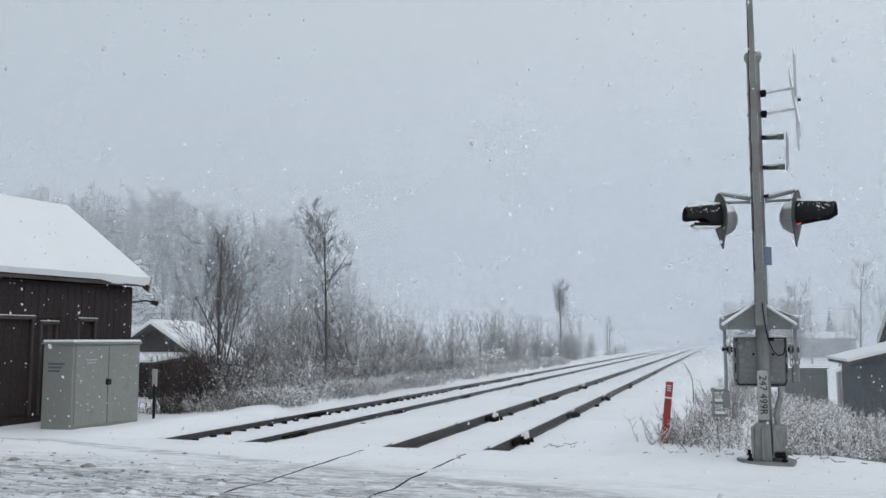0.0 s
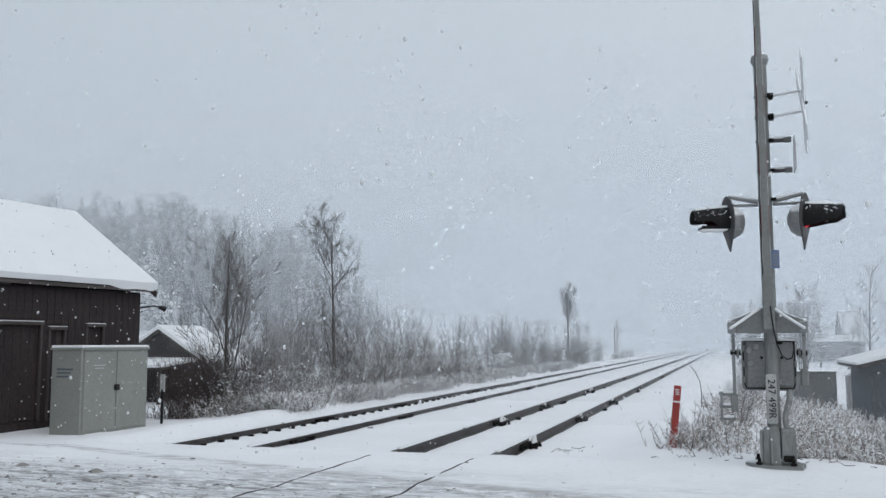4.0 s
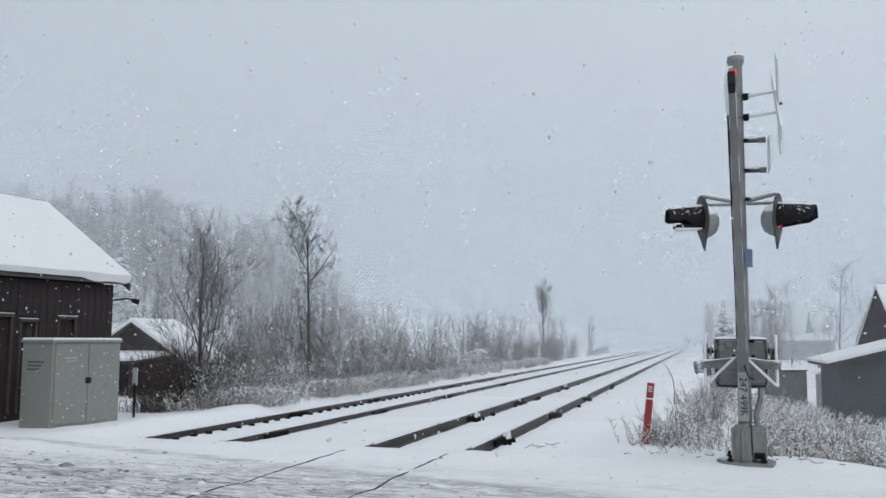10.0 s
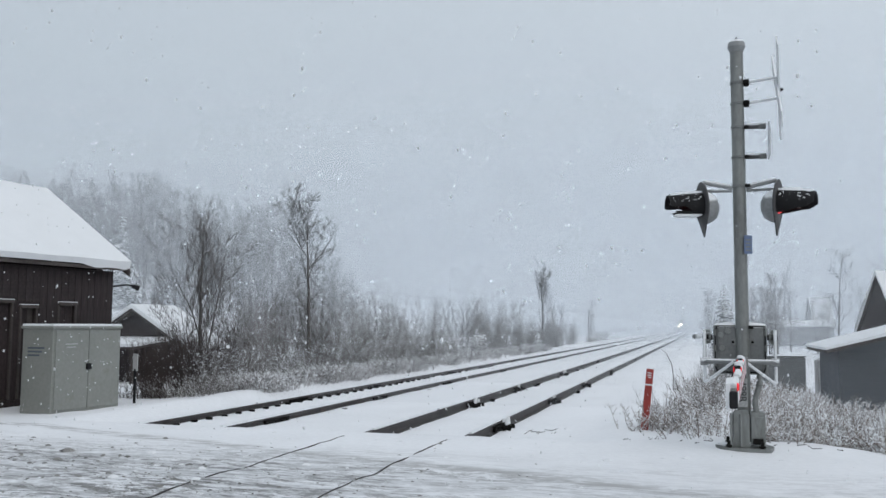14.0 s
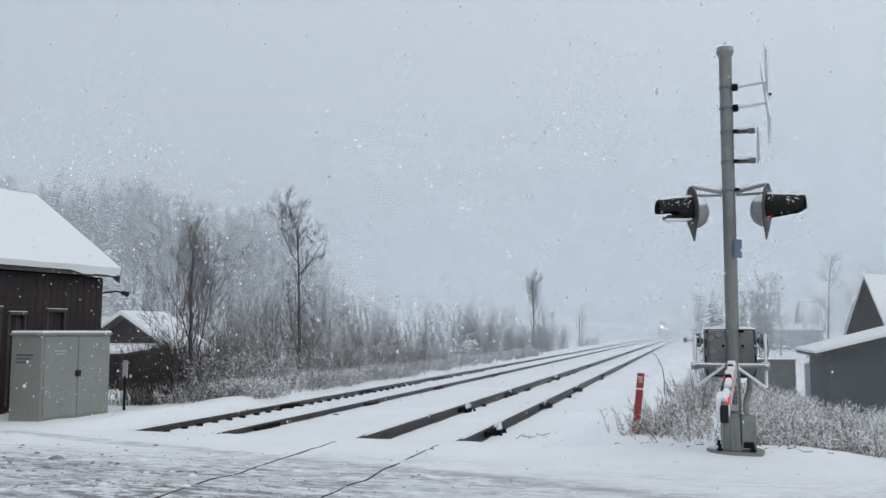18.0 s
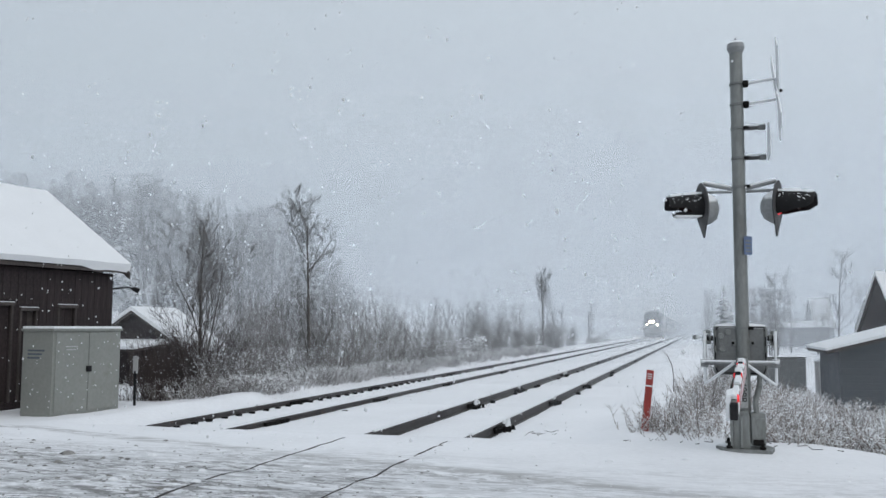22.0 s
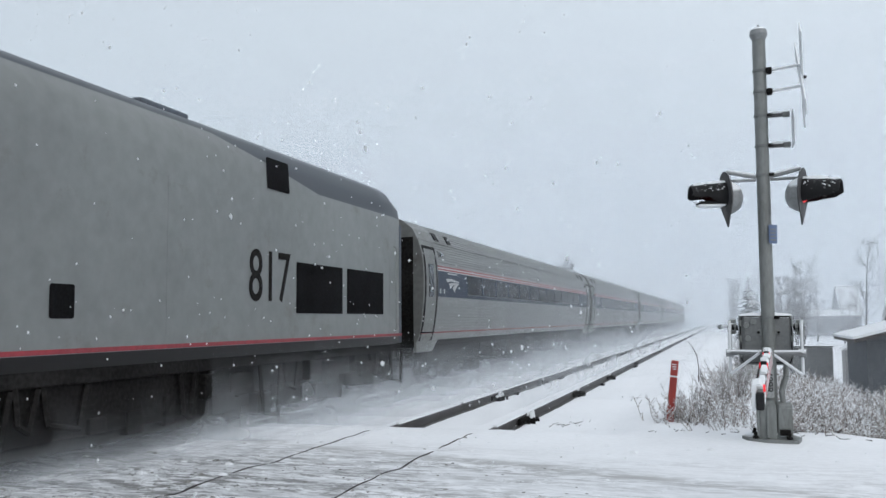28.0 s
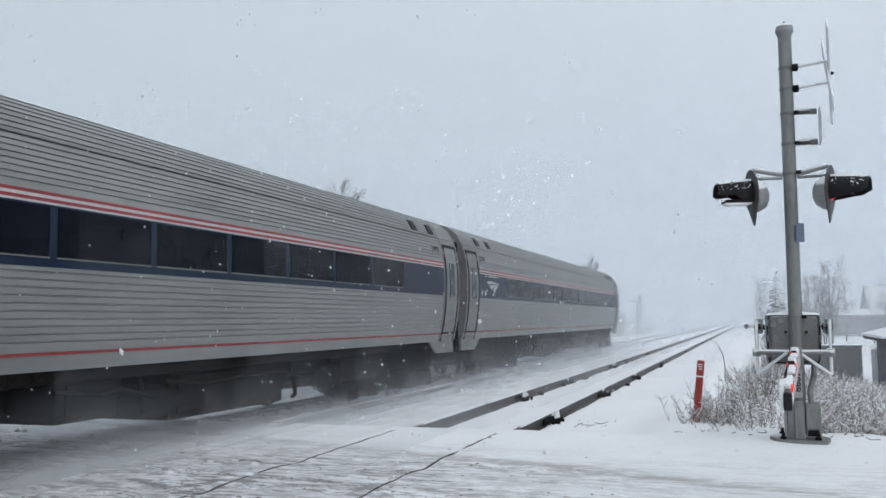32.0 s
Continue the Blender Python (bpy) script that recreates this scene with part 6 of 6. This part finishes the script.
near_shrubs = [(5, -12.2, 19.7), (5, -12.9, 19.5), (5, -12.1, 20.9), (5, -13.2, 20.6), (5, -13.9, 20.4), (5, -12.6, 18.7), (0, -11.6, 20.8), (3, -11.0, 19.9), (3, -11.2, 21.9), (0, -12.2, 22.6), (3, -10.9, 25.4), (0, -11.7, 25.0), (4, -12.6, 28.2), (1, -13.6, 26.6), (0, -11.9, 30.4), (4, -12.6, 31.8), (2, -14.6, 28.4), (0, -11.0, 27.6), (3, -10.8, 29.2), (0, -11.1, 31.0), (4, -11.5, 33.0), (0, -13.8, 33.5), (3, -10.9, 33.6), (0, -11.4, 35.5)]
for k, x, y in near_shrubs:
    sized(copy_thing(kinds[k], on_ground(x, y, rng.uniform(0, 360))), rng.uniform(0.85, 1.15))
for n in range(64):
    y = 36 + 74 * rng.random() ** 1.4
    x = -10.9 - rng.random() ** 1.5 * (4 + (y - 35) * 0.12)
    k = rng.choice([0, 0, 3, 3, 4] if y < 44 else [0, 4, 1, 3, 0, 4])
    sized(copy_thing(kinds[k], on_ground(x, y, rng.uniform(0, 360))), rng.uniform(0.8, 1.3) * (0.72 if y < 52 else 0.9))
# taller bushes farther down the line
for x, y, f in ((-12.9, 62, 1.25), (-13.6, 60, 1.15), (-15.6, 63, 1.4), (-16.2, 61, 1.2), (-14.4, 66, 0.9), (-12.0, 65, 0.8)):
    sized(copy_thing(kinds[rng.choice((1, 2))], on_ground(x, y, rng.uniform(0, 360))), f)
for n in range(30):
    y = 20 + 34 * rng.random() ** 1.3
    sized(copy_thing(kinds[rng.choice((0, 3, 3))], on_ground(-10.35 - 0.9 * rng.random(), y, rng.uniform(0, 360))), rng.uniform(0.35, 0.8))
# a snow-laden small fir in the hedge
def fir(m, height, label, seed, snow=True):
    rng_ = random.Random(seed)
    t = thing("conifer", m, label, "tree", "conifers")
    part("trunk", Shape().tube((0, 0, -0.3), (0, 0, height * 0.95), height * 0.02, 0.01, 7), BARK, t)
    s = Shape()
    tiers = int(13 + 1.6 * height)
    for k in range(tiers):
        f = k / tiers
        z = height * (0.08 + 0.9 * f)
        reach = height * 0.24 * (1 - f) ** 0.85 + 0.05
        for j in range(9):
            a = rng_.uniform(0, 2 * math.pi)
            rr = reach * rng_.uniform(0.7, 1.12)
            tip = Vector((math.cos(a) * rr, math.sin(a) * rr, z - rr * rng_.uniform(0.25, 0.55)))
            root = Vector((0, 0, z))
            side = Vector((-math.sin(a), math.cos(a), 0))
            for i in range(4):
                c0, c1 = root.lerp(tip, 0.15 + 0.21 * i), root.lerp(tip, 0.40 + 0.21 * i)
                wd = rr * 0.36 * (1.1 - 0.2 * i)
                for sg in (-1, 1):
                    e = c1 + side * sg * wd * rng_.uniform(0.7, 1.2) - Vector((0, 0, wd * rng_.uniform(0.2, 0.7)))
                    s.add([c0, c1, e, (c0 + e) / 2 - Vector((0, 0, wd * 0.3))], [(0, 1, 2), (0, 2, 3), (0, 1, 3)])
    # far firs take the needle colour that has haze mixed in
    ob = new("crown", quick_mesh(s, "crown", NEEDLE if snow else HAZED_NEEDLE))
    ob.parent = t
    return t


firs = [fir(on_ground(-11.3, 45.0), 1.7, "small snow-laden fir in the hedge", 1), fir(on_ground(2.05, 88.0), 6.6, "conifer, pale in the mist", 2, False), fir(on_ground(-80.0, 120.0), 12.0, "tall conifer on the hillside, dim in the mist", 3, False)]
sized(copy_thing(firs[0], on_ground(-11.5, 54.0, 50)), 0.75)
sized(copy_thing(firs[0], on_ground(-11.1, 62.0, 120)), 0.85)
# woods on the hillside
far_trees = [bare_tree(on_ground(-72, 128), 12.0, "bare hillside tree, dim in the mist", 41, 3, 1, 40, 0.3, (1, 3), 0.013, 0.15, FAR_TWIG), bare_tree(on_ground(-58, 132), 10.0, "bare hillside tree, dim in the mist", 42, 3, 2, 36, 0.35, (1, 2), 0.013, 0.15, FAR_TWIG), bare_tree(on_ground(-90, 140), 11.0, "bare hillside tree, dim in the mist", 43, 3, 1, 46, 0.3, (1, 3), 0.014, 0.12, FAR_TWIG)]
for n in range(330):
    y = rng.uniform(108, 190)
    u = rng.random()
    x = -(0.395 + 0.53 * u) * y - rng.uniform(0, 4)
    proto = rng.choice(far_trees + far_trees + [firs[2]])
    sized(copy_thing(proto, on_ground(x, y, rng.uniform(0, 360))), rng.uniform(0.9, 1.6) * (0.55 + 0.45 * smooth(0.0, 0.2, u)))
for n in range(22):
    y = rng.uniform(38, 66)
    x = -rng.uniform(17, 0.62 * y)
    sized(copy_thing(kinds[rng.choice((1, 2, 4))], on_ground(x, y, rng.uniform(0, 360))), rng.uniform(0.8, 1.4))
# trees round the houses on the other side
for x, y, f, k in ((9.5, 70, 0.62, 0), (12.5, 74, 0.7, 1), (6.0, 84, 0.6, 2), (14.5, 66, 0.75, 0), (10.5, 58, 0.55, 1), (17, 80, 0.8, 2), (4.2, 88, 0.55, 1), (11.5, 50, 0.6, 0), (8.0, 96, 0.7, 2), (3.0, 100, 0.6, 0), (0.62, 84, 0.48, 1), (0.5, 92, 0.42, 2), (0.75, 96, 0.45, 0)):
    sized(copy_thing(far_trees[k], on_ground(x * 1.4, y * 1.4, rng.uniform(0, 360))), f * 1.4)
for n in range(14):
    y = rng.uniform(78, 105)
    sized(copy_thing(far_trees[n % 3], on_ground(y * rng.uniform(0.035, 0.125), y, rng.uniform(0, 360))), rng.uniform(0.42, 0.6))
# a few thin trees and poles along the far line
for x, y, f in ((-14.5, 58, 0.32), (-15.0, 52, 0.36), (-13.0, 82, 0.5), (-12.0, 100, 0.45), (-15, 88, 0.5), (-14, 64, 0.3)):
    sized(copy_thing(far_trees[1], on_ground(x, y, rng.uniform(0, 360))), f)
for k, (x, y, h) in enumerate(((-11.2, 92.0, 3.2),)):
    thing("marker_post", on_ground(x, y), "thin dark post beside the line", "post", shape=Shape().tube((0, 0, -0.2), (0, 0, h), 0.06, 0.05, 8), mat=DARKWOOD)
# a bent sapling by the right-hand bank
sap = Shape().path([(0, 0, -0.2), (0.02, 0, 0.5), (-0.02, 0, 0.9), (-0.2, 0, 1.3), (-0.5, 0, 1.5)], 0.02, 5, 0.008)
for k in range(6):
    sap.tube((-0.05 * k, 0, 0.8 + 0.12 * k), (-0.05 * k - 0.2 * (-1) ** k, 0.1, 1.1 + 0.12 * k), 0.006, 0.003, 3)
thing("bent_sapling", on_ground(-0.75, 24.0), "thin sapling bowed by snow", "sapling", shape=sap, mat=TWIG).scale = (0.75, 0.75, 0.75)


# ---- dry weeds, frosted ----
def weeds(name, area, count, low, high, seed, label, mat, lean=0.35):
    rng_ = random.Random(seed)
    s = Shape()
    for k in range(count):
        x, y = area(rng_)
        z = ground_z(x, y) - 0.05
        h = rng_.uniform(low, high)
        p = Vector((x, y, z))
        d = Vector((rng_.uniform(-lean, lean), rng_.uniform(-lean, lean), 1)).normalized()
        r = 0.0045 + 0.00015 * y
        for j in range(3):
            q = p + d * h / 3
            s.tube(p, q, r, r * 0.8, 3, False)
            for _ in range(4 if j else 2):
                e = p + (q - p) * rng_.random()
                s.tube(e, e + Vector((rng_.uniform(-1, 1), rng_.uniform(-1, 1), rng_.uniform(-0.2, 1.2))) * h * 0.22, r * 0.8, r * 0.4, 3, False)
            d = (d + Vector((rng_.uniform(-0.35, 0.35), rng_.uniform(-0.35, 0.35), -0.12 * j))).normalized()
            p = q
    ob = new(name, quick_mesh(s, name, mat))
    return tagged(ob, label, "weeds", kind="stuff")


def bank(r):
    """A place on the bank: thick on the mound behind the signal, thin and patchy towards the line, none in the bare hollow beyond."""
    while True:
        y = 13.0 + 16 * r.random() ** 1.7
        x = -0.6 + r.random() * (7.2 + 0.1 * y)
        clump = noise.noise((x * 0.8, y * 0.6, 4.4)) + 0.5 * noise.noise((x * 2.1, y * 1.7, 9.1))
        thick = 0.25 + 0.75 * smooth(0.3, 1.4, x)
        if y < 17.5:
            thick *= 1 - smooth(3.3, 4.3, x - (y - 13) * 0.12)
        if y < 13.7:
            thick *= 0.35
        if r.random() < thick * smooth(-0.45, 0.35, clump):
            return x, y


weeds("weeds", bank, 4300, 0.12, 0.66, 3, "dry brown weeds dusted with snow behind the signal", WEED, 0.9)
weeds("weeds", lambda r: (-0.75 + r.gauss(0, 0.22), 14.6 + r.gauss(0, 0.4)), 90, 0.1, 0.5, 4, "dry stalks round the red stake", WEED, 0.8)
weeds("weeds", lambda r: (-11.0 - abs(r.gauss(0, 1.4)), 18.2 + 26 * r.random() ** 1.2), 2200, 0.15, 0.6, 5, "frosted dead grass along the hedge", TWIG)
weeds("weeds", lambda r: (-0.2 + r.gauss(0, 0.25), 15 + 11 * r.random()), 150, 0.15, 0.5, 6, "dry stalks along the edge of the bank", WEED, 0.6)
def verge(r):
    """A place on the strip between the hedge and the track bed, in clumps."""
    while True:
        x, y = -9.9 - abs(r.gauss(0, 0.85)), 19.0 + 42 * r.random() ** 1.5
        if r.random() < 0.12 + smooth(-0.2, 0.35, noise.noise((x * 1.1, y * 0.45, 8.8))):
            return x, y


weeds("weeds", verge, 5600, 0.06, 0.55, 15, "low frosted grass along the track bed", RIME, 0.8)
for k, x, y, f in ((3, -0.55, 14.75, 0.75), (3, -0.15, 15.4, 0.6), (3, 0.05, 17.0, 0.7), (3, 0.0, 19.5, 0.8), (0, 0.25, 22.0, 0.6), (3, 1.0, 15.2, 0.8), (3, 1.9, 14.8, 0.8), (0, 2.4, 16.2, 0.55), (3, 0.1, 26.0, 0.9), (0, 0.6, 30.0, 0.8), (4, 0.6, 38.0, 0.7), (4, 1.2, 44.0, 0.8)):
    sized(copy_thing(kinds[k], on_ground(x, y, rng.uniform(0, 360))), f)


# soft tufts of snow caught in the weeds and the hedge
def tufts(area, count, size, seed, label):
    rng_ = random.Random(seed)
    s = Shape()
    for k in range(count):
        x, y, h = area(rng_)
        z = ground_z(x, y) + h
        r = size * rng_.uniform(0.35, 1.3)
        pts = [(math.cos(a * 1.2566) * rng_.uniform(0.7, 1.3), math.sin(a * 1.2566) * rng_.uniform(0.7, 1.3)) for a in range(5)]
        s.add([(x + r * u, y + r * v, z) for u, v in pts] + [(x + r * u * 0.5, y + r * v * 0.5, z + r * 0.45) for u, v in pts] + [(x, y, z - r * 0.25)],
              [(5, 6, 7, 8, 9)] + [(i, (i + 1) % 5, 5 + (i + 1) % 5, 5 + i) for i in range(5)] + [((i + 1) % 5, i, 10) for i in range(5)])
    return tagged(new("snow_tufts", quick_mesh(s, "snow_tufts", SNOW_SOFT)), label, "snow", kind="stuff")


tufts(lambda r: (*bank(r), 0.03 + 0.42 * r.random() ** 1.4), 9000, 0.021, 8, "tufts of snow caught in the weeds")
tufts(lambda r: (-11.1 - abs(r.gauss(0, 1.3)), 18.8 + 30 * r.random() ** 1.2, 1.1 * r.random() ** 2.0), 9000, 0.024, 9, "tufts of snow caught in the hedge")
tufts(lambda r: (*verge(r), 0.4 * r.random() ** 1.5), 7000, 0.028, 19, "tufts of snow caught in the low grass")
tufts(lambda r: (-11.3 + r.gauss(0, 0.3), 45.0 + r.gauss(0, 0.3), 0.15 + 1.0 * r.random()), 170, 0.075, 10, "heavy snow on the small fir")


# ---- small things ----
stake = thing("marker_stake", pose(-0.9, 14.34, -0.1, 0, 6.5, -12), "flat red marker stake leaning in the snow", "stake")
part("post", Shape().box(-0.055, 0.055, -0.02, 0.02, -0.1, 1.0, 0.01), RED_PAINT, stake, "weathered red board")
part("band", Shape().box(-0.057, 0.057, -0.0225, 0.0225, 0.74, 0.765, 0.004), WHITE_PAINT, stake, "pale band")
for k in range(3):
    part("print_bar", Shape().box(-0.035 + 0.008 * k, 0.035, -0.0235, -0.021, 0.93 - 0.035 * k, 0.945 - 0.035 * k), WHITE_PAINT, stake)
sp = thing("sign_post", on_ground(-12.0, 16.9), "short dark post with a small plate by the cabinet", "post")
part("post", Shape().tube((0, 0, -0.2), (0, 0, 0.75), 0.03, 0.03, 8), BLACK, sp)
part("plate", Shape().box(-0.06, 0.06, -0.015, 0.015, 0.7, 1.08, 0.01), DIM_WHITE, sp, "faded pale plate")

# slush clods thrown up by tyres, sticks on the snow
rng = random.Random(77)


def clods(name, count, area, size, mat, label):
    s = Shape()
    for k in range(count):
        x, y = area()
        r = size * rng.uniform(0.4, 1.5) * (1 if rng.random() < 0.9 else 2.0)
        z = ground_z(x, y)
        n = 6
        rings = []
        for zz, f in ((-0.4, 0.9), (0.1, 1.0), (0.5, 0.62), (0.7, 0.2)):
            rings.append([(x + r * f * math.cos(i * 2 * math.pi / n + k) * rng.uniform(0.8, 1.25) * 1.3, y + r * f * math.sin(i * 2 * math.pi / n + k) * rng.uniform(0.8, 1.2), z + r * zz * 0.8) for i in range(n)])
        s.loft(rings)
    ob = new(name, quick_mesh(s, name, mat))
    return tagged(ob, label, "slush", kind="stuff")


CLOD = material("gritty_slush", (0.24, 0.235, 0.225), rough=0.7, vary=0.4, scale=30, bump=0.4)
clods("slush_clods", 3200, lambda: (-1.0 - 16 * rng.random() ** 0.6, 6.0 + abs(rng.gauss(0, 1.8))), 0.0105, CLOD, "dirty lumps of slush on the road")
clods("slush_clods", 70, lambda: (-5.5 - 9 * rng.random(), 9.3 + rng.gauss(0, 0.5)), 0.026, CLOD, "larger dirty slush lumps at the road's edge")
clods("snow_lumps", 260, lambda: (-16 + 20 * rng.random(), 5.5 + 7 * rng.random()), 0.02, SNOW_SOFT, "loose lumps of snow on the road")
sticks = Shape()
for k in range(70):
    if k < 16:
        x, y = -2.5 + rng.gauss(0, 0.35), 14.4 + rng.gauss(0, 0.3)
    else:
        x, y = 0.4 + rng.uniform(-1.6, 4), 12.5 + rng.random() * 1.0
    a, l = rng.uniform(0, math.pi), rng.uniform(0.03, 0.16)
    z = ground_z(x, y) + 0.006
    sticks.tube((x, y, z), (x + l * math.cos(a), y + l * math.sin(a), z + rng.uniform(0, 0.04)), 0.008, 0.005, 4)
tagged(new("twig_litter", quick_mesh(sticks, "twig_litter", BARK)), "dark twigs and litter on the snow", "litter", kind="stuff")


# ---- falling snow: flakes in slabs of air that sink and drift ----
FLAKE = bpy.data.materials.new("snowflake")
FLAKE.use_nodes = True
fl_n, fl_l = FLAKE.node_tree.nodes, FLAKE.node_tree.links
fl_n.remove(fl_n["Principled BSDF"])
fl_d = node(FLAKE, "ShaderNodeBsdfDiffuse", Color=(0.81, 0.82, 0.835, 1))
fl_t = node(FLAKE, "ShaderNodeBsdfTranslucent", Color=(0.81, 0.82, 0.835, 1))
fl_m = fl_n.new("ShaderNodeMixShader")
fl_l.new(fl_d.outputs[0], fl_m.inputs[1])
fl_l.new(fl_t.outputs[0], fl_m.inputs[2])
fl_l.new(fl_m.outputs[0], fl_n["Material Output"].inputs["Surface"])


def flakes(seed, count, x0, x1, y0, y1, size):
    r = random.Random(seed)
    s = Shape()
    for k in range(count):
        x, y, z = r.uniform(x0, x1), r.uniform(y0, y1), r.uniform(-2, 58)
        q = size * r.uniform(0.5, 1.5) * (1.0 if r.random() < 0.93 else 1.8)
        m = Euler((r.uniform(0, 6), r.uniform(0, 6), r.uniform(0, 6))).to_matrix()
        pts = [m @ Vector(p) * q for p in ((1, 0, 0), (-0.8, 0.2, 0), (0.1, 0.9, 0.1), (0, -0.9, 0), (0, 0.1, 0.6), (0.1, 0, -0.6))]
        s.add([(x + p.x, y + p.y, z + p.z * 1.3) for p in pts], [(0, 2, 4), (2, 1, 4), (1, 3, 4), (3, 0, 4), (2, 0, 5), (1, 2, 5), (3, 1, 5), (0, 3, 5)])
    ob = new("snowfall", quick_mesh(s, "snowfall", FLAKE))
    return tagged(ob, "large wet snowflakes falling", "snowfall", "falling snow", "stuff")


SNOWFALL = [(flakes(1, 2000, -8, 4, 2.4, 6, 0.0075), 1.7, 0.25), (flakes(2, 13000, -15, 4, 6, 12, 0.0105), 1.5, 0.35), (flakes(3, 11000, -24, 3, 12, 19, 0.0125), 1.6, 0.2)]


# ---- powder snow whirled up by the train: thin drifting sheets beside it ----
def powder(x, share, high, length, seed, y0=-1.0, scale=0.5):
    m = mist_material("whirled_powder", share, scale=scale, low=0.0, high=high, colour=(0.88, 0.92, 0.96), rough=0.62, stretch=(1, 0.45, 1.3), fade=0.55, ends=(y0, length))
    s = Shape()
    s.add([(0, y0, -0.25), (0, length, -0.25), (0, length, high), (0, y0, high)], [(0, 1, 2, 3)])
    ob = thing("powder_snow", pose(x, 700 + seed, 0), "powder snow whirled up along the train", "blown snow", "whirled powder snow", "stuff", s, m)
    return ob


def wake(y0, y1, step_, share, high, out_, seed):
    """Sheets across the wake, from the train's flank outwards: the farther one looks along the train, the denser it gets."""
    m = mist_material("wake_powder", share, scale=0.55, low=0.05, high=high, colour=(0.84, 0.885, 0.93), rough=0.65, stretch=(1, 0.6, 1.2), fade=0.5, side=(1.3, out_))
    s = Shape()
    n = int((y1 - y0) / step_)
    for k in range(n):
        y = y0 + step_ * k
        s.add([(-1.6, y, -0.25), (out_, y + 0.4, -0.25), (out_, y + 0.4, high), (-1.6, y, high)], [(0, 1, 2, 3)])
    return thing("powder_snow", pose(FAR, 700 + seed, 0), "powder snow trailing along the train's flank", "blown snow", "whirled powder snow", "stuff", s, m)


POWDER = [powder(FAR + 1.35, 0.38, 0.42, 170, 21, 4.0, 0.4), powder(FAR + 1.75, 0.32, 0.45, 170, 22, 5.0, 0.35),
          powder(FAR + 2.1, 0.20, 0.55, 70, 2, 6.0, 0.4), powder(FAR + 2.6, 0.28, 0.6, 69, 3, 8.0, 0.35), powder(FAR + 3.3, 0.42, 0.75, 68, 4, 12.0, 0.3), powder(FAR + 4.2, 0.44, 0.8, 64, 5, 15.0, 0.25), powder(FAR + 4.8, 0.30, 0.6, 62, 25, 17.0, 0.22),
          powder(FAR + 2.2, 0.13, 0.5, 175, 12, 52.0, 0.4), powder(FAR + 3.0, 0.18, 0.5, 175, 13, 56.0, 0.35), powder(FAR + 4.0, 0.26, 0.55, 175, 14, 60.0, 0.3),
          wake(6.0, 13.0, 1.4, 0.15, 0.85, 3.6, 1), wake(13.0, 22.0, 1.5, 0.38, 1.3, 3.8, 6), wake(22.0, 60.0, 2.3, 0.42, 1.35, 4.0, 7), wake(60.0, 158.0, 2.3, 0.23, 1.1, 3.9, 17), wake(26.0, 156.0, 3.6, 0.10, 4.8, 3.8, 9), wake(154.0, 230.0, 5.0, 0.24, 3.4, 3.6, 8)]


# ---- what moves ----
def front_at(t):
    """The nose's place along the line; the driver eases off a little once over the crossing."""
    return NOSE_AT + SPEED * (27.5 - t) + 0.15 + 0.62 * max(0.0, t - 29.0)


ARM_ROWS = [(0, 89), (4.5, 88), (5.5, 83), (6, 78), (7, 66), (8, 53), (9, 38), (9.5, 28.5), (10, 20.6), (11, 10.7), (12, 5.8), (13, 2.7), (14, 0.0), (15, -0.6), (32, -0.6)]


def motions():
    for ob, back in [(LOCO, 0.0)] + [(c, 21.3 + 26.0 * k) for k, c in enumerate(COACHES)]:
        walk(ob, [(t, pose(FAR, front_at(t) + back, -0.01)) for t in (0, 8, 16, 24, 28, 29, 30, 31, 32)])
    for ob in POWDER:
        x = ob.location.x
        walk(ob, [(t, pose(x, front_at(t), 0)) for t in (0, 8, 16, 24, 28, 29, 30, 31, 32)])
    walk(gate_arm, [(t, pose(*PIVOT, 0, 0, -2.6 - 0.3 * smooth(11, 14.5, t)) @ pose(0, 0, 0, -a, 0, 0)) for t, a in ARM_ROWS])
    for ob, fall, drift in SNOWFALL:
        walk(ob, [(t, pose(-drift * t * 0.5 + 0.3 * math.sin(t * 0.8), 0.1 * math.sin(t), 0.4 - fall * t)) for t in range(0, 33, 2)])


motions()
